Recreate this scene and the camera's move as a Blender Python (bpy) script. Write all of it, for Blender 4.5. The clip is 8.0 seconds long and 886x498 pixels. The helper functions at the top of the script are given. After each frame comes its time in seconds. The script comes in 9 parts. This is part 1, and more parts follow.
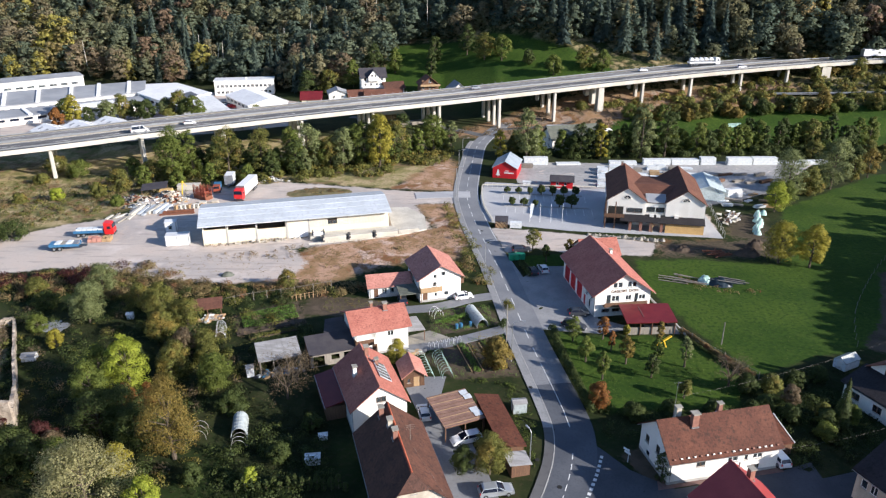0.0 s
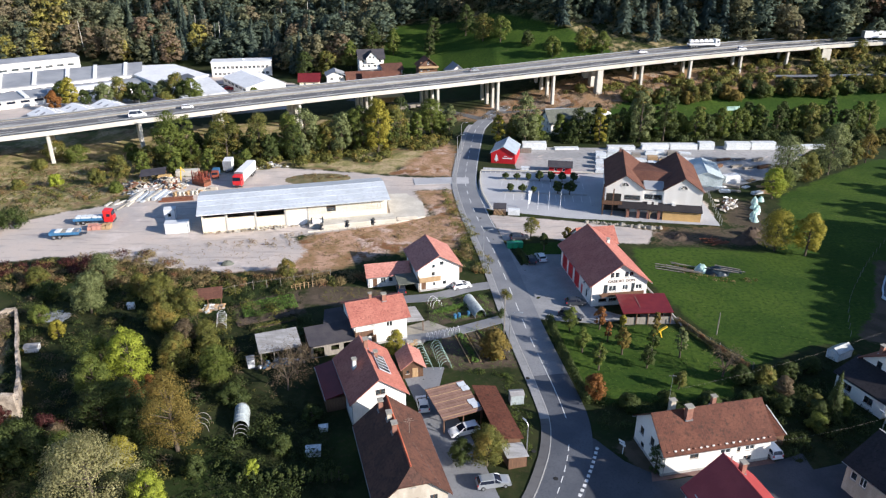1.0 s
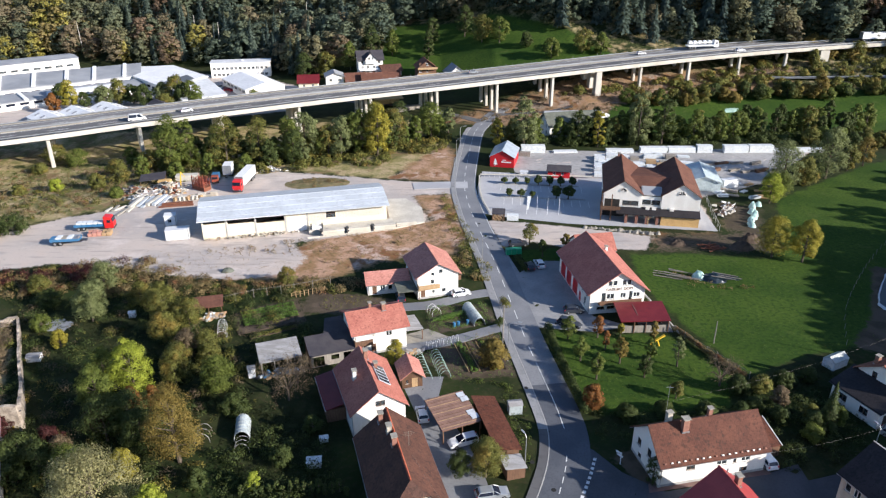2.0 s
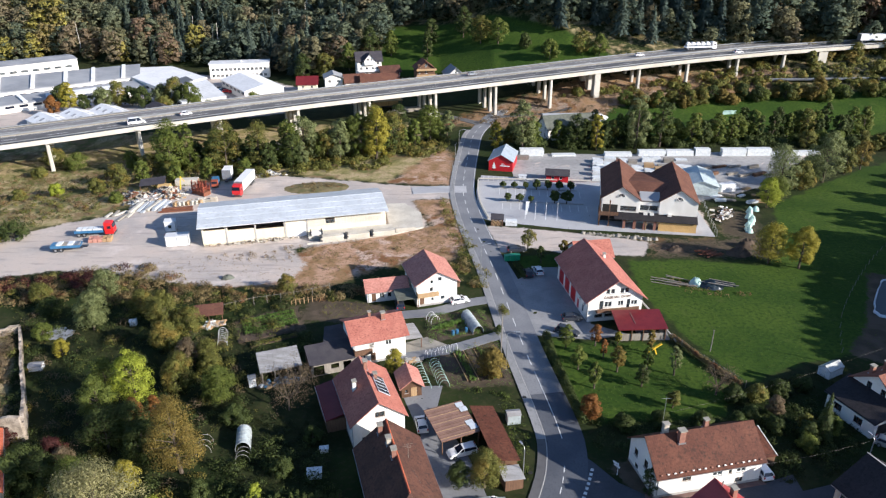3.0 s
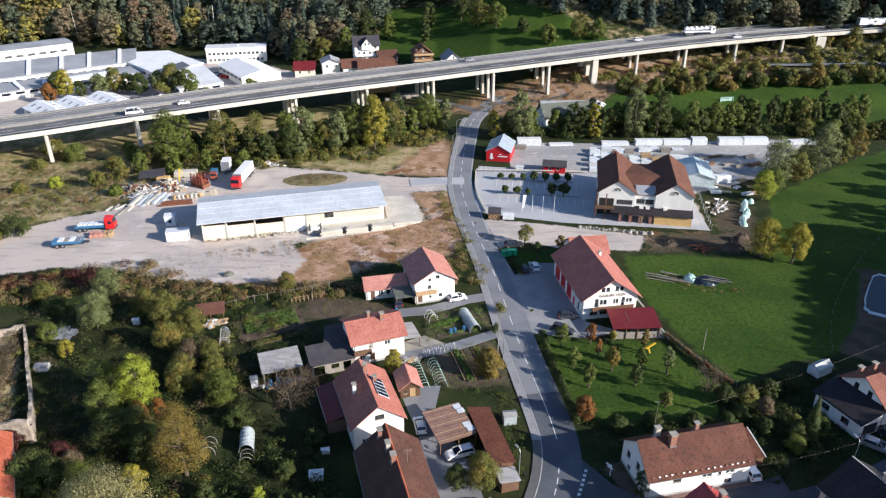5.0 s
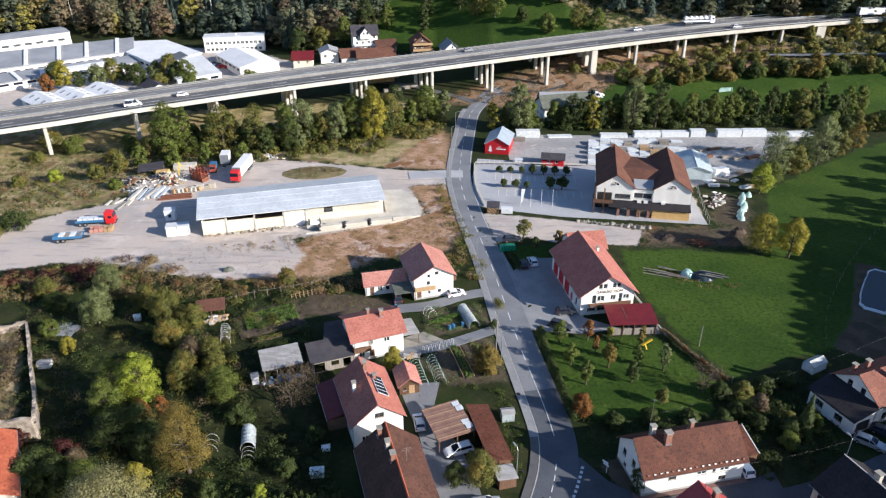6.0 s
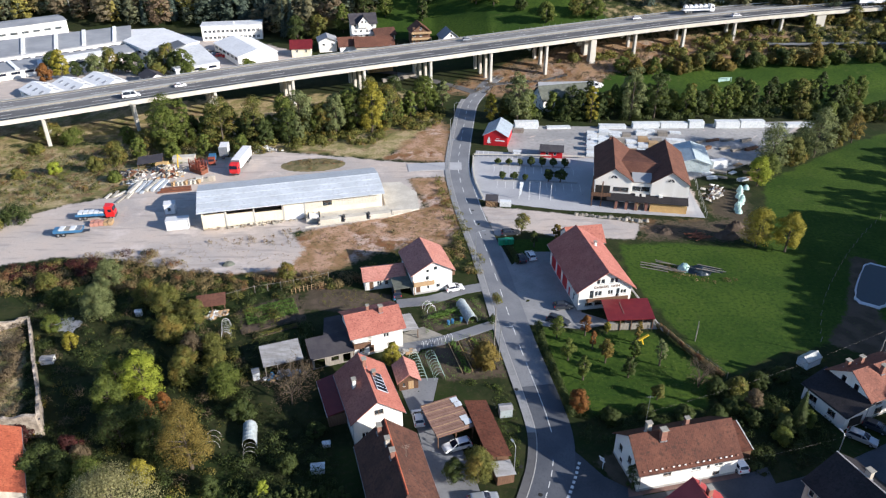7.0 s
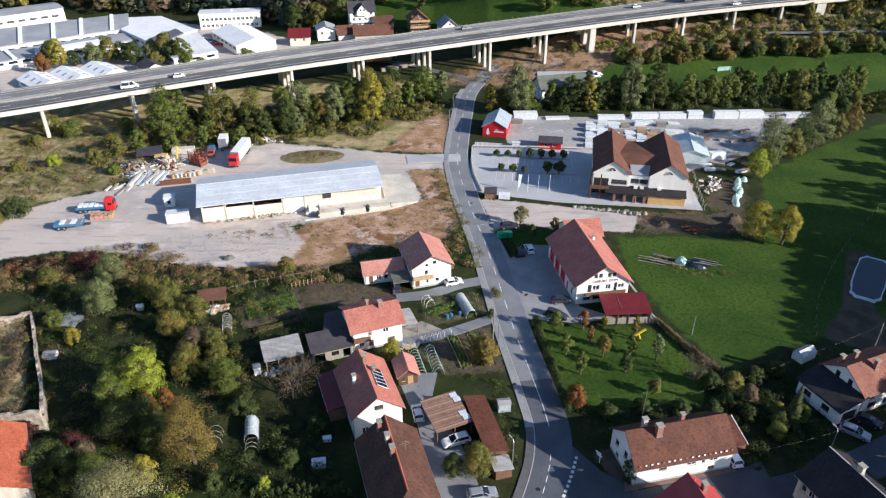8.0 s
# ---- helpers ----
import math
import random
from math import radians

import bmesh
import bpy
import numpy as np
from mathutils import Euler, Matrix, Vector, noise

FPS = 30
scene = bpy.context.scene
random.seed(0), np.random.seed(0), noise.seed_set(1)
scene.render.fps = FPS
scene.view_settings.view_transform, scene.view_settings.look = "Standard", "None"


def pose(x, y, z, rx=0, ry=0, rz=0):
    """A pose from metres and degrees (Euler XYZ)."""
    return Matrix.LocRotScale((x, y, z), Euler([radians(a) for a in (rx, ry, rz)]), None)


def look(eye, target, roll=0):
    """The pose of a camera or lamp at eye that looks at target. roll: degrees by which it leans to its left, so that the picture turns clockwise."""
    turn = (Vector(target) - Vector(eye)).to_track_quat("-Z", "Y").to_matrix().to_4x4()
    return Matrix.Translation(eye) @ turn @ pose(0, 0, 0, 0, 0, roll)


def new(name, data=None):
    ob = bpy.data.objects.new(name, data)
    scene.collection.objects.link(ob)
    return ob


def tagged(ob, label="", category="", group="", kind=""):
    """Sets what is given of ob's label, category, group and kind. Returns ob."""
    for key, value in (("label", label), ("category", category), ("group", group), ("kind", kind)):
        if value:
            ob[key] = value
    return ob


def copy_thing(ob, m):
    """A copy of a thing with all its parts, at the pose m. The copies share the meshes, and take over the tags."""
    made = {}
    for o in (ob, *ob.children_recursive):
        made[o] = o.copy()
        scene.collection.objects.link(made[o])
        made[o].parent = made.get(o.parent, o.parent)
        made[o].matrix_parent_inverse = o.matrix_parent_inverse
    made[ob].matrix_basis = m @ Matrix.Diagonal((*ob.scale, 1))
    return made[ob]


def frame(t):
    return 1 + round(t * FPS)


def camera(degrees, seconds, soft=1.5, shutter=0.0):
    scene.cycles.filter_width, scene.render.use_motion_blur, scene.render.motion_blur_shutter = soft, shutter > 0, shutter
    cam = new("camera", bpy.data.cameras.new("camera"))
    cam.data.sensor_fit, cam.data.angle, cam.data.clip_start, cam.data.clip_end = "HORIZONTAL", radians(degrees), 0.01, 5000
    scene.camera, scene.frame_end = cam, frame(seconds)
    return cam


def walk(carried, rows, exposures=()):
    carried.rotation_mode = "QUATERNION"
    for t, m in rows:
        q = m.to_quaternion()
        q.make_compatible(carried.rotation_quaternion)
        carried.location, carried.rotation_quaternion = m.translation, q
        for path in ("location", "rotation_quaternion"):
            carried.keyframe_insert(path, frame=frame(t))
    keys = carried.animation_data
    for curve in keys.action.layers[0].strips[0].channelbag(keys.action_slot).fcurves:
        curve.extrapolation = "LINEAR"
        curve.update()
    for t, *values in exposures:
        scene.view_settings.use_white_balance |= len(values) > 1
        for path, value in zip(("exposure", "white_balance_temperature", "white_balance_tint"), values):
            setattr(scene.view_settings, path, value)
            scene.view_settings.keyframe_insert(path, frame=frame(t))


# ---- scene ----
cam = camera(64.1, 8.0, soft=1.25)
METRES, EYE, TILT, LEAN, TURN = 20.5, 65.0, -22.6, 0.0, 0.0
ROWS = [
    (0.0, 0.0, 0.0, 0.0, 0.0, 0.0, 0.0),
    (0.5, 0.0016, -0.0208, 0.0613, -0.05, -1.06, 0.01),
    (1.0, 0.0028, -0.0412, 0.1253, -0.11, -1.85, 0.03),
    (1.5, 0.0035, -0.0602, 0.1878, -0.14, -2.13, 0.06),
    (3.0, 0.0045, -0.1181, 0.3734, -0.26, -2.56, 0.13),
    (3.5, 0.0052, -0.1384, 0.4353, -0.3, -3.05, 0.15),
    (4.0, 0.0057, -0.1583, 0.4972, -0.34, -3.55, 0.18),
    (4.5, 0.0069, -0.1775, 0.5584, -0.38, -4.06, 0.21),
    (6.0, 0.0108, -0.2308, 0.7335, -0.5, -5.8, 0.26),
    (6.5, 0.0117, -0.2481, 0.7908, -0.55, -6.44, 0.27),
    (7.0, 0.0131, -0.2649, 0.8482, -0.59, -7.06, 0.29),
    (7.5, 0.0136, -0.2819, 0.905, -0.63, -7.71, 0.31),
    (8.0, 0.014, -0.297, 0.9547, -0.67, -8.31, 0.33),
]
walk(cam, [(t, pose(0, 0, EYE, TILT, LEAN, TURN) @ pose(METRES * x, METRES * y, METRES * z, 90 + pitch, roll, yaw)) for t, x, y, z, yaw, pitch, roll in ROWS],
     exposures=((0.0, 0.97, 5900, 14), (8.0, 0.89, 5860, 13)))

# ---- sky, sun, exposure ----
SUN_AZ, SUN_EL = 116.0, 22.0
world = bpy.data.worlds.new("sky")
scene.world = world
world.use_nodes = True
wn = world.node_tree
sky = wn.nodes.new("ShaderNodeTexSky")
sky.sky_type = "NISHITA"
sky.sun_disc = False
sky.sun_elevation, sky.sun_rotation = radians(SUN_EL), radians(SUN_AZ)
sky.air_density, sky.dust_density, sky.ozone_density = 1.0, 0.6, 3.0
wn.links.new(sky.outputs[0], wn.nodes["Background"].inputs[0])
wn.nodes["Background"].inputs[1].default_value = 0.09
sun = new("sun", bpy.data.lights.new("sun", "SUN"))
sun.data.energy, sun.data.angle, sun.data.color = 4.9, radians(0.6), (1.0, 0.90, 0.745)
to_sun = Vector((math.sin(radians(SUN_AZ)) * math.cos(radians(SUN_EL)), math.cos(radians(SUN_AZ)) * math.cos(radians(SUN_EL)), math.sin(radians(SUN_EL))))
sun.matrix_world = look(to_sun * 400, (0, 0, 0))

# ---- materials ----
class Nodes:
    """A small material builder: every method adds one node and returns its output."""

    def __init__(self, name, rough=0.8, metal=0.0, spec=0.3):
        self.m = bpy.data.materials.new(name)
        self.m.use_nodes = True
        self.t = self.m.node_tree
        self.b = self.t.nodes["Principled BSDF"]
        self.b.inputs["Roughness"].default_value = rough
        self.b.inputs["Metallic"].default_value = metal
        self.b.inputs["Specular IOR Level"].default_value = spec

    def link(self, a, sock):
        self.t.links.new(a, sock)

    def put(self, name, value):
        if isinstance(value, (tuple, list)):
            self.b.inputs[name].default_value = (*value[:3], 1)
        elif isinstance(value, (int, float)):
            self.b.inputs[name].default_value = value
        else:
            self.link(value, self.b.inputs[name])

    def world_pos(self):
        return self.t.nodes.new("ShaderNodeNewGeometry").outputs["Position"]

    def local_pos(self):
        return self.t.nodes.new("ShaderNodeTexCoord").outputs["Object"]

    def island(self):
        return self.t.nodes.new("ShaderNodeNewGeometry").outputs["Random Per Island"]

    def thing_random(self):
        return self.t.nodes.new("ShaderNodeObjectInfo").outputs["Random"]

    def attr(self, name):
        n = self.t.nodes.new("ShaderNodeAttribute")
        n.attribute_name = name
        return n.outputs["Fac"]

    def axis(self, vec, i):
        n = self.t.nodes.new("ShaderNodeSeparateXYZ")
        self.link(vec, n.inputs[0])
        return n.outputs[i]

    def noise(self, scale, detail=3.0, rough=0.55, vec=None, stretch=None):
        n = self.t.nodes.new("ShaderNodeTexNoise")
        n.inputs["Scale"].default_value, n.inputs["Detail"].default_value, n.inputs["Roughness"].default_value = scale, detail, rough
        v = vec or self.world_pos()
        if stretch:
            k = self.t.nodes.new("ShaderNodeVectorMath")
            k.operation = "MULTIPLY"
            self.link(v, k.inputs[0])
            k.inputs[1].default_value = stretch
            v = k.outputs[0]
        self.link(v, n.inputs["Vector"])
        return n.outputs[0]

    def math(self, op, a, b=0.0, clamp=False):
        n = self.t.nodes.new("ShaderNodeMath")
        n.operation, n.use_clamp = op, clamp
        for i, v in enumerate((a, b)):
            if isinstance(v, (int, float)):
                n.inputs[i].default_value = v
            else:
                self.link(v, n.inputs[i])
        return n.outputs[0]

    def span(self, v, a, b, c=0.0, d=1.0):
        n = self.t.nodes.new("ShaderNodeMapRange")
        n.interpolation_type = "SMOOTHSTEP"
        self.link(v, n.inputs[0])
        for i, k in enumerate((a, b, c, d)):
            n.inputs[1 + i].default_value = k
        return n.outputs[0]

    def mix(self, fac, a, b):
        n = self.t.nodes.new("ShaderNodeMix")
        n.data_type = "RGBA"
        for s, v in ((n.inputs[0], fac), (n.inputs[6], a), (n.inputs[7], b)):
            if isinstance(v, (tuple, list)):
                s.default_value = (*v[:3], 1)
            elif isinstance(v, (int, float)):
                s.default_value = v
            else:
                self.link(v, s)
        return n.outputs[2]

    def bump(self, height, strength=0.3, dist=0.05):
        n = self.t.nodes.new("ShaderNodeBump")
        n.inputs["Strength"].default_value, n.inputs["Distance"].default_value = strength, dist
        self.link(height, n.inputs["Height"])
        self.link(n.outputs[0], self.b.inputs["Normal"])


def surf(name, c1, c2, scale=0.6, rough=0.8, metal=0.0, fine=9.0, c3=None, bump=0.2, dist=0.03, spec=0.3, streak=None):
    """Two colours in large patches, a third in small specks, and a fine relief."""
    n = Nodes(name, rough, metal, spec)
    col = n.mix(n.span(n.noise(scale, 4, stretch=streak), 0.35, 0.65), c1, c2)
    f = n.noise(fine, 2)
    col = n.mix(n.span(f, 0.45, 0.75, 0, 0.6), col, c3 or tuple(0.6 * k for k in c2))
    n.put("Base Color", col)
    n.bump(f, bump, dist)
    return n.m


def tiled(name, c1, c2, c3, row=0.36, col=0.3, rough=0.75, streak=0.5):
    """Roof tiles laid in rows across local x and columns along local y."""
    n = Nodes(name, rough, 0, 0.25)
    p = n.local_pos()
    x, y = n.axis(p, 0), n.axis(p, 1)
    a = n.math("FRACT", n.math("DIVIDE", n.math("ABSOLUTE", x), row))
    b = n.math("ABSOLUTE", n.math("SINE", n.math("MULTIPLY", y, math.pi / col)))
    big, mid = n.noise(0.35, 4), n.noise(1.6, 3, stretch=(1, 1, 0.4))
    spots = n.noise(3.2, 3, 0.65)
    c = n.mix(n.span(big, 0.35, 0.68), c1, c2)
    c = n.mix(n.span(mid, 0.5, 0.75, 0, streak), c, c3)
    c = n.mix(n.span(spots, 0.5, 0.64, 0, 0.6), c, tuple(0.45 * k for k in c1))
    c = n.mix(n.span(a, 0.82, 1.0, 0, 0.28), c, tuple(0.4 * k for k in c1))
    c = n.mix(n.span(n.noise(2.6, 4, 0.7), 0.5, 0.72, 0, 0.5), c, tuple(min(1.0, 1.5 * k) for k in c2))
    n.put("Base Color", c)
    n.bump(n.math("ADD", n.math("MULTIPLY", a, -1.0), n.math("MULTIPLY", b, 0.5)), 0.35, 0.05)
    return n.m


def through_leaf(n, c, share):
    """Lets a share of the light through the leaf."""
    tr = n.t.nodes.new("ShaderNodeBsdfTranslucent")
    n.link(c, tr.inputs[0])
    mx = n.t.nodes.new("ShaderNodeMixShader")
    mx.inputs[0].default_value = share
    n.link(n.b.outputs[0], mx.inputs[1])
    n.link(tr.outputs[0], mx.inputs[2])
    n.link(mx.outputs[0], n.t.nodes["Material Output"].inputs[0])


def leafy(name, dark, light, turn=None, amount=0.0):
    """Foliage: each leaf clump takes its own tone between dark and light, some trees turning to a third colour."""
    n = Nodes(name, 0.65, 0, 0.2)
    c = n.mix(n.math("ADD", n.math("MULTIPLY", n.island(), 0.55), n.span(n.noise(0.8, 3), 0.3, 0.7, 0.0, 0.45)), dark, light)
    if turn:
        c = n.mix(n.span(n.noise(0.35, 2), 0.62 - 0.35 * amount, 0.75 - 0.2 * amount), c, n.mix(n.island(), tuple(0.6 * k for k in turn), turn))
    r = n.thing_random()
    c = n.mix(n.math("MULTIPLY", r, 0.22), c, tuple(0.5 * (a + b) * 0.7 for a, b in zip(dark, light)))
    n.put("Base Color", c)
    through_leaf(n, c, 0.28)
    return n.m


def woods(name, tones):
    """Far woods: a tone for each tree from its own tint, varied leaf by leaf."""
    n = Nodes(name, 0.8, 0, 0.1)
    ramp = n.t.nodes.new("ShaderNodeValToRGB")
    ramp.color_ramp.interpolation = "LINEAR"
    for i, (p, c) in enumerate(tones):
        e = ramp.color_ramp.elements[i] if i < 2 else ramp.color_ramp.elements.new(p)
        e.position, e.color = p, (*c, 1)
    n.link(n.attr("tint"), ramp.inputs[0])
    # The bluish dark tone imitates distance haze in the leaf colour.
    c = n.mix(n.math("MULTIPLY", n.island(), 0.3), ramp.outputs[0], (0.04, 0.056, 0.045))
    n.put("Base Color", c)
    through_leaf(n, c, 0.35)
    return n.m


def plain_glass(name, tint=(0.16, 0.19, 0.21)):
    n = Nodes(name, 0.06, 0, 0.6)
    n.put("Base Color", tint)
    n.put("Transmission Weight", 0.75)
    return n.m


def lacquer(name, c, rough=0.3, metal=0.0):
    n = Nodes(name, rough, metal, 0.5)
    k = n.noise(1.3, 3)
    n.put("Base Color", n.mix(n.span(k, 0.45, 0.7, 0, 0.35), c, tuple(0.72 * v + 0.02 for v in c)))
    return n.m


M = {
    "plaster": surf("white_plaster", (0.83, 0.80, 0.74), (0.77, 0.735, 0.67), 0.5, 0.9, c3=(0.6, 0.57, 0.5), bump=0.1, streak=(1, 1, 0.3)),
    "plaster_old": surf("old_plaster", (0.54, 0.49, 0.41), (0.4, 0.35, 0.28), 0.7, 0.9, c3=(0.34, 0.29, 0.23), bump=0.2, streak=(1, 1, 0.35)),
    "cream": surf("cream_plaster", (0.78, 0.70, 0.55), (0.68, 0.60, 0.45), 0.4, 0.9, c3=(0.5, 0.43, 0.32), bump=0.1, streak=(1, 1, 0.3)),
    "tile_red": tiled("red_roof_tiles", (0.42, 0.18, 0.14), (0.49, 0.23, 0.18), (0.31, 0.12, 0.1)),
    "tile_maroon": tiled("maroon_roof_tiles", (0.36, 0.13, 0.1), (0.43, 0.17, 0.13), (0.25, 0.088, 0.074)),
    "tile_brown": tiled("weathered_brown_tiles", (0.085, 0.029, 0.017), (0.12, 0.044, 0.025), (0.035, 0.018, 0.013), streak=0.9),
    "tile_dark": tiled("sooty_old_tiles", (0.078, 0.037, 0.026), (0.115, 0.052, 0.035), (0.034, 0.022, 0.019), streak=0.9),
    "tile_black": tiled("anthracite_tiles", (0.02, 0.018, 0.02), (0.03, 0.026, 0.028), (0.038, 0.033, 0.032)),
    "tile_rust": tiled("rust_brown_tiles", (0.115, 0.05, 0.033), (0.155, 0.07, 0.045), (0.07, 0.035, 0.027)),
    "tile_old_red": tiled("old_red_tiles", (0.185, 0.07, 0.047), (0.24, 0.095, 0.062), (0.1, 0.045, 0.034), streak=0.8),
    "tile_dusky": tiled("dusky_red_tiles", (0.34, 0.12, 0.088), (0.41, 0.158, 0.115), (0.25, 0.084, 0.066)),
    "tile_orange": tiled("orange_tiles", (0.36, 0.09, 0.045), (0.43, 0.12, 0.06), (0.24, 0.065, 0.04)),
    "sheet_red": surf("red_sheet_metal", (0.12, 0.014, 0.018), (0.15, 0.02, 0.022), 0.6, 0.4, bump=0.05),
    # Two asphalts darkened in colour for the shade over bend and junction.
    "asphalt_shade": surf("dark_asphalt", (0.056, 0.06, 0.07), (0.076, 0.08, 0.09), 0.2, 0.9, fine=3.0, c3=(0.046, 0.05, 0.06), bump=0.15),
    "asphalt_half_shade": surf("half_shade_asphalt", (0.074, 0.081, 0.096), (0.1, 0.107, 0.122), 0.16, 0.9, fine=3.0, c3=(0.062, 0.067, 0.078), bump=0.15),
    "clay": surf("fired_clay", (0.44, 0.2, 0.16), (0.5, 0.27, 0.2), 1.5, 0.8),
    "asphalt": surf("asphalt", (0.168, 0.174, 0.188), (0.215, 0.22, 0.23), 0.14, 0.9, fine=3.0, c3=(0.135, 0.14, 0.15), bump=0.15),
    "asphalt_deck": surf("deck_asphalt", (0.18, 0.175, 0.172), (0.225, 0.218, 0.21), 0.08, 0.9, fine=1.0, bump=0.1, streak=(1, 1, 1)),
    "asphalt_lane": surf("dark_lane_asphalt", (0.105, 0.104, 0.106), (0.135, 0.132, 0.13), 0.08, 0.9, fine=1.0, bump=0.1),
    "kerb_grey": surf("weathered_concrete", (0.34, 0.315, 0.265), (0.27, 0.25, 0.21), 0.4, 0.9, fine=3, c3=(0.2, 0.18, 0.15), bump=0.1),
    "yard_grey": surf("dusty_grey_hardstanding", (0.36, 0.35, 0.335), (0.28, 0.275, 0.27), 0.1, 0.95, fine=0.8, c3=(0.22, 0.21, 0.2), bump=0.15),
    "bright_roof": surf("sunlit_white_sheet_roof", (0.80, 0.80, 0.79), (0.73, 0.73, 0.72), 0.15, 0.6, fine=0.8, c3=(0.62, 0.62, 0.61), bump=0.05),
    "paving": surf("grey_paving", (0.36, 0.36, 0.37), (0.42, 0.42, 0.425), 0.12, 0.9, fine=2.2, c3=(0.31, 0.31, 0.32), bump=0.15),
    "kerb": surf("kerb_concrete", (0.42, 0.41, 0.39), (0.34, 0.33, 0.31), 0.9, 0.85, bump=0.15),
    "concrete": surf("pale_concrete", (0.56, 0.53, 0.46), (0.46, 0.43, 0.37), 0.3, 0.85, fine=4, c3=(0.35, 0.32, 0.27), bump=0.15, streak=(1, 1, 0.2)),
    "fascia": surf("parapet_concrete", (0.62, 0.58, 0.49), (0.52, 0.48, 0.40), 0.25, 0.85, fine=3, c3=(0.42, 0.38, 0.31), bump=0.1),
    "paint": surf("road_paint", (0.72, 0.72, 0.70), (0.6, 0.6, 0.58), 1.4, 0.7, fine=12, c3=(0.35, 0.35, 0.35)),
    "sheet_pale": surf("pale_sheet_roof", (0.58, 0.61, 0.635), (0.50, 0.53, 0.55), 0.22, 0.45, metal=0.1, fine=1.2, c3=(0.40, 0.41, 0.42), bump=0.05),
    "white_roof": surf("white_membrane_roof", (0.66, 0.67, 0.67), (0.56, 0.57, 0.58), 0.12, 0.6, fine=0.7, c3=(0.46, 0.47, 0.48), bump=0.05),
    "grey_roof": surf("grey_roofing", (0.24, 0.25, 0.265), (0.32, 0.33, 0.345), 0.1, 0.6, fine=0.6, c3=(0.28, 0.29, 0.3), bump=0.05),
    "dark_roof": surf("dark_roofing_felt", (0.046, 0.042, 0.05), (0.064, 0.058, 0.062), 0.5, 0.85, c3=(0.034, 0.032, 0.036)),
    "grey_sheet": surf("weathered_fibre_sheet", (0.36, 0.355, 0.35), (0.26, 0.25, 0.24), 0.8, 0.8, c3=(0.18, 0.17, 0.16), streak=(0.5, 2, 1)),
    "wood": surf("brown_boards", (0.17, 0.095, 0.055), (0.12, 0.065, 0.04), 1.2, 0.75, c3=(0.07, 0.04, 0.03), streak=(6, 6, 0.6)),
    "wood_pale": surf("pale_timber", (0.44, 0.30, 0.16), (0.36, 0.24, 0.13), 1.0, 0.75, c3=(0.25, 0.16, 0.09), streak=(5, 5, 0.5)),
    "wood_grey": surf("grey_timber", (0.30, 0.27, 0.23), (0.22, 0.2, 0.17), 1.0, 0.85, c3=(0.14, 0.12, 0.1), streak=(4, 4, 0.5)),
    "yellow_board": surf("ochre_panels", (0.62, 0.40, 0.16), (0.55, 0.35, 0.14), 0.7, 0.7),
    "red_wall": surf("bright_red_cladding", (0.50, 0.016, 0.022), (0.43, 0.014, 0.02), 0.5, 0.55, c3=(0.33, 0.012, 0.018), bump=0.05),
    "red_paint": lacquer("red_paint", (0.55, 0.02, 0.02)),
    "blue_paint": lacquer("blue_paint", (0.05, 0.16, 0.30)),
    "green_paint": lacquer("green_paint", (0.03, 0.28, 0.14)),
    "white_paint": lacquer("white_paint", (0.78, 0.78, 0.78)),
    "silver_paint": lacquer("silver_paint", (0.42, 0.44, 0.46), 0.3, 0.5),
    "dark_paint": lacquer("dark_paint", (0.03, 0.035, 0.045)),
    "orange_paint": lacquer("orange_rusty_paint", (0.28, 0.06, 0.028), 0.7),
    "yellow_paint": lacquer("yellow_paint", (0.7, 0.45, 0.03), 0.4),
    "white_sheet": surf("white_film", (0.72, 0.74, 0.74), (0.62, 0.65, 0.66), 1.0, 0.35, fine=3),
    "rubber": surf("rubber", (0.02, 0.02, 0.02), (0.03, 0.03, 0.03), 2, 0.9),
    "metal": surf("galvanised_steel", (0.45, 0.46, 0.47), (0.36, 0.37, 0.38), 1.5, 0.45, metal=0.7),
    "rust": surf("rusty_steel", (0.22, 0.085, 0.045), (0.15, 0.06, 0.035), 1.2, 0.85, c3=(0.08, 0.04, 0.03)),
    "glass": plain_glass("window_glass"),
    # Flat near-black for sheets that imitate unlit insides.
    "dark": surf("unlit_inside_black", (0.03, 0.028, 0.026), (0.045, 0.04, 0.035), 0.8, 0.9),
    "frame_white": lacquer("white_window_frame", (0.7, 0.7, 0.68), 0.5),
    "frame_brown": surf("brown_window_frame", (0.13, 0.07, 0.04), (0.09, 0.05, 0.03), 2, 0.6),
    "brick": surf("chimney_brick", (0.30, 0.15, 0.105), (0.23, 0.11, 0.08), 2.0, 0.9, c3=(0.2, 0.1, 0.07)),
    "bark": surf("bark", (0.12, 0.095, 0.07), (0.08, 0.062, 0.045), 1.5, 0.95, bump=0.5, streak=(3, 3, 0.6)),
    "soil": surf("garden_soil", (0.105, 0.077, 0.055), (0.075, 0.055, 0.04), 0.6, 0.95, bump=0.6, dist=0.1),
    "solar": lacquer("solar_panel", (0.012, 0.016, 0.03), 0.12),
    "film_pale": surf("pale_greenhouse_sheet", (0.5, 0.52, 0.5), (0.4, 0.42, 0.4), 1.0, 0.3, fine=3),
    "solar_grey": lacquer("dull_roof_glazing", (0.11, 0.12, 0.135), 0.45),
    "ruin": surf("crumbling_masonry", (0.42, 0.36, 0.29), (0.25, 0.205, 0.16), 1.1, 0.95, fine=5, c3=(0.13, 0.105, 0.085), bump=0.6, dist=0.08),
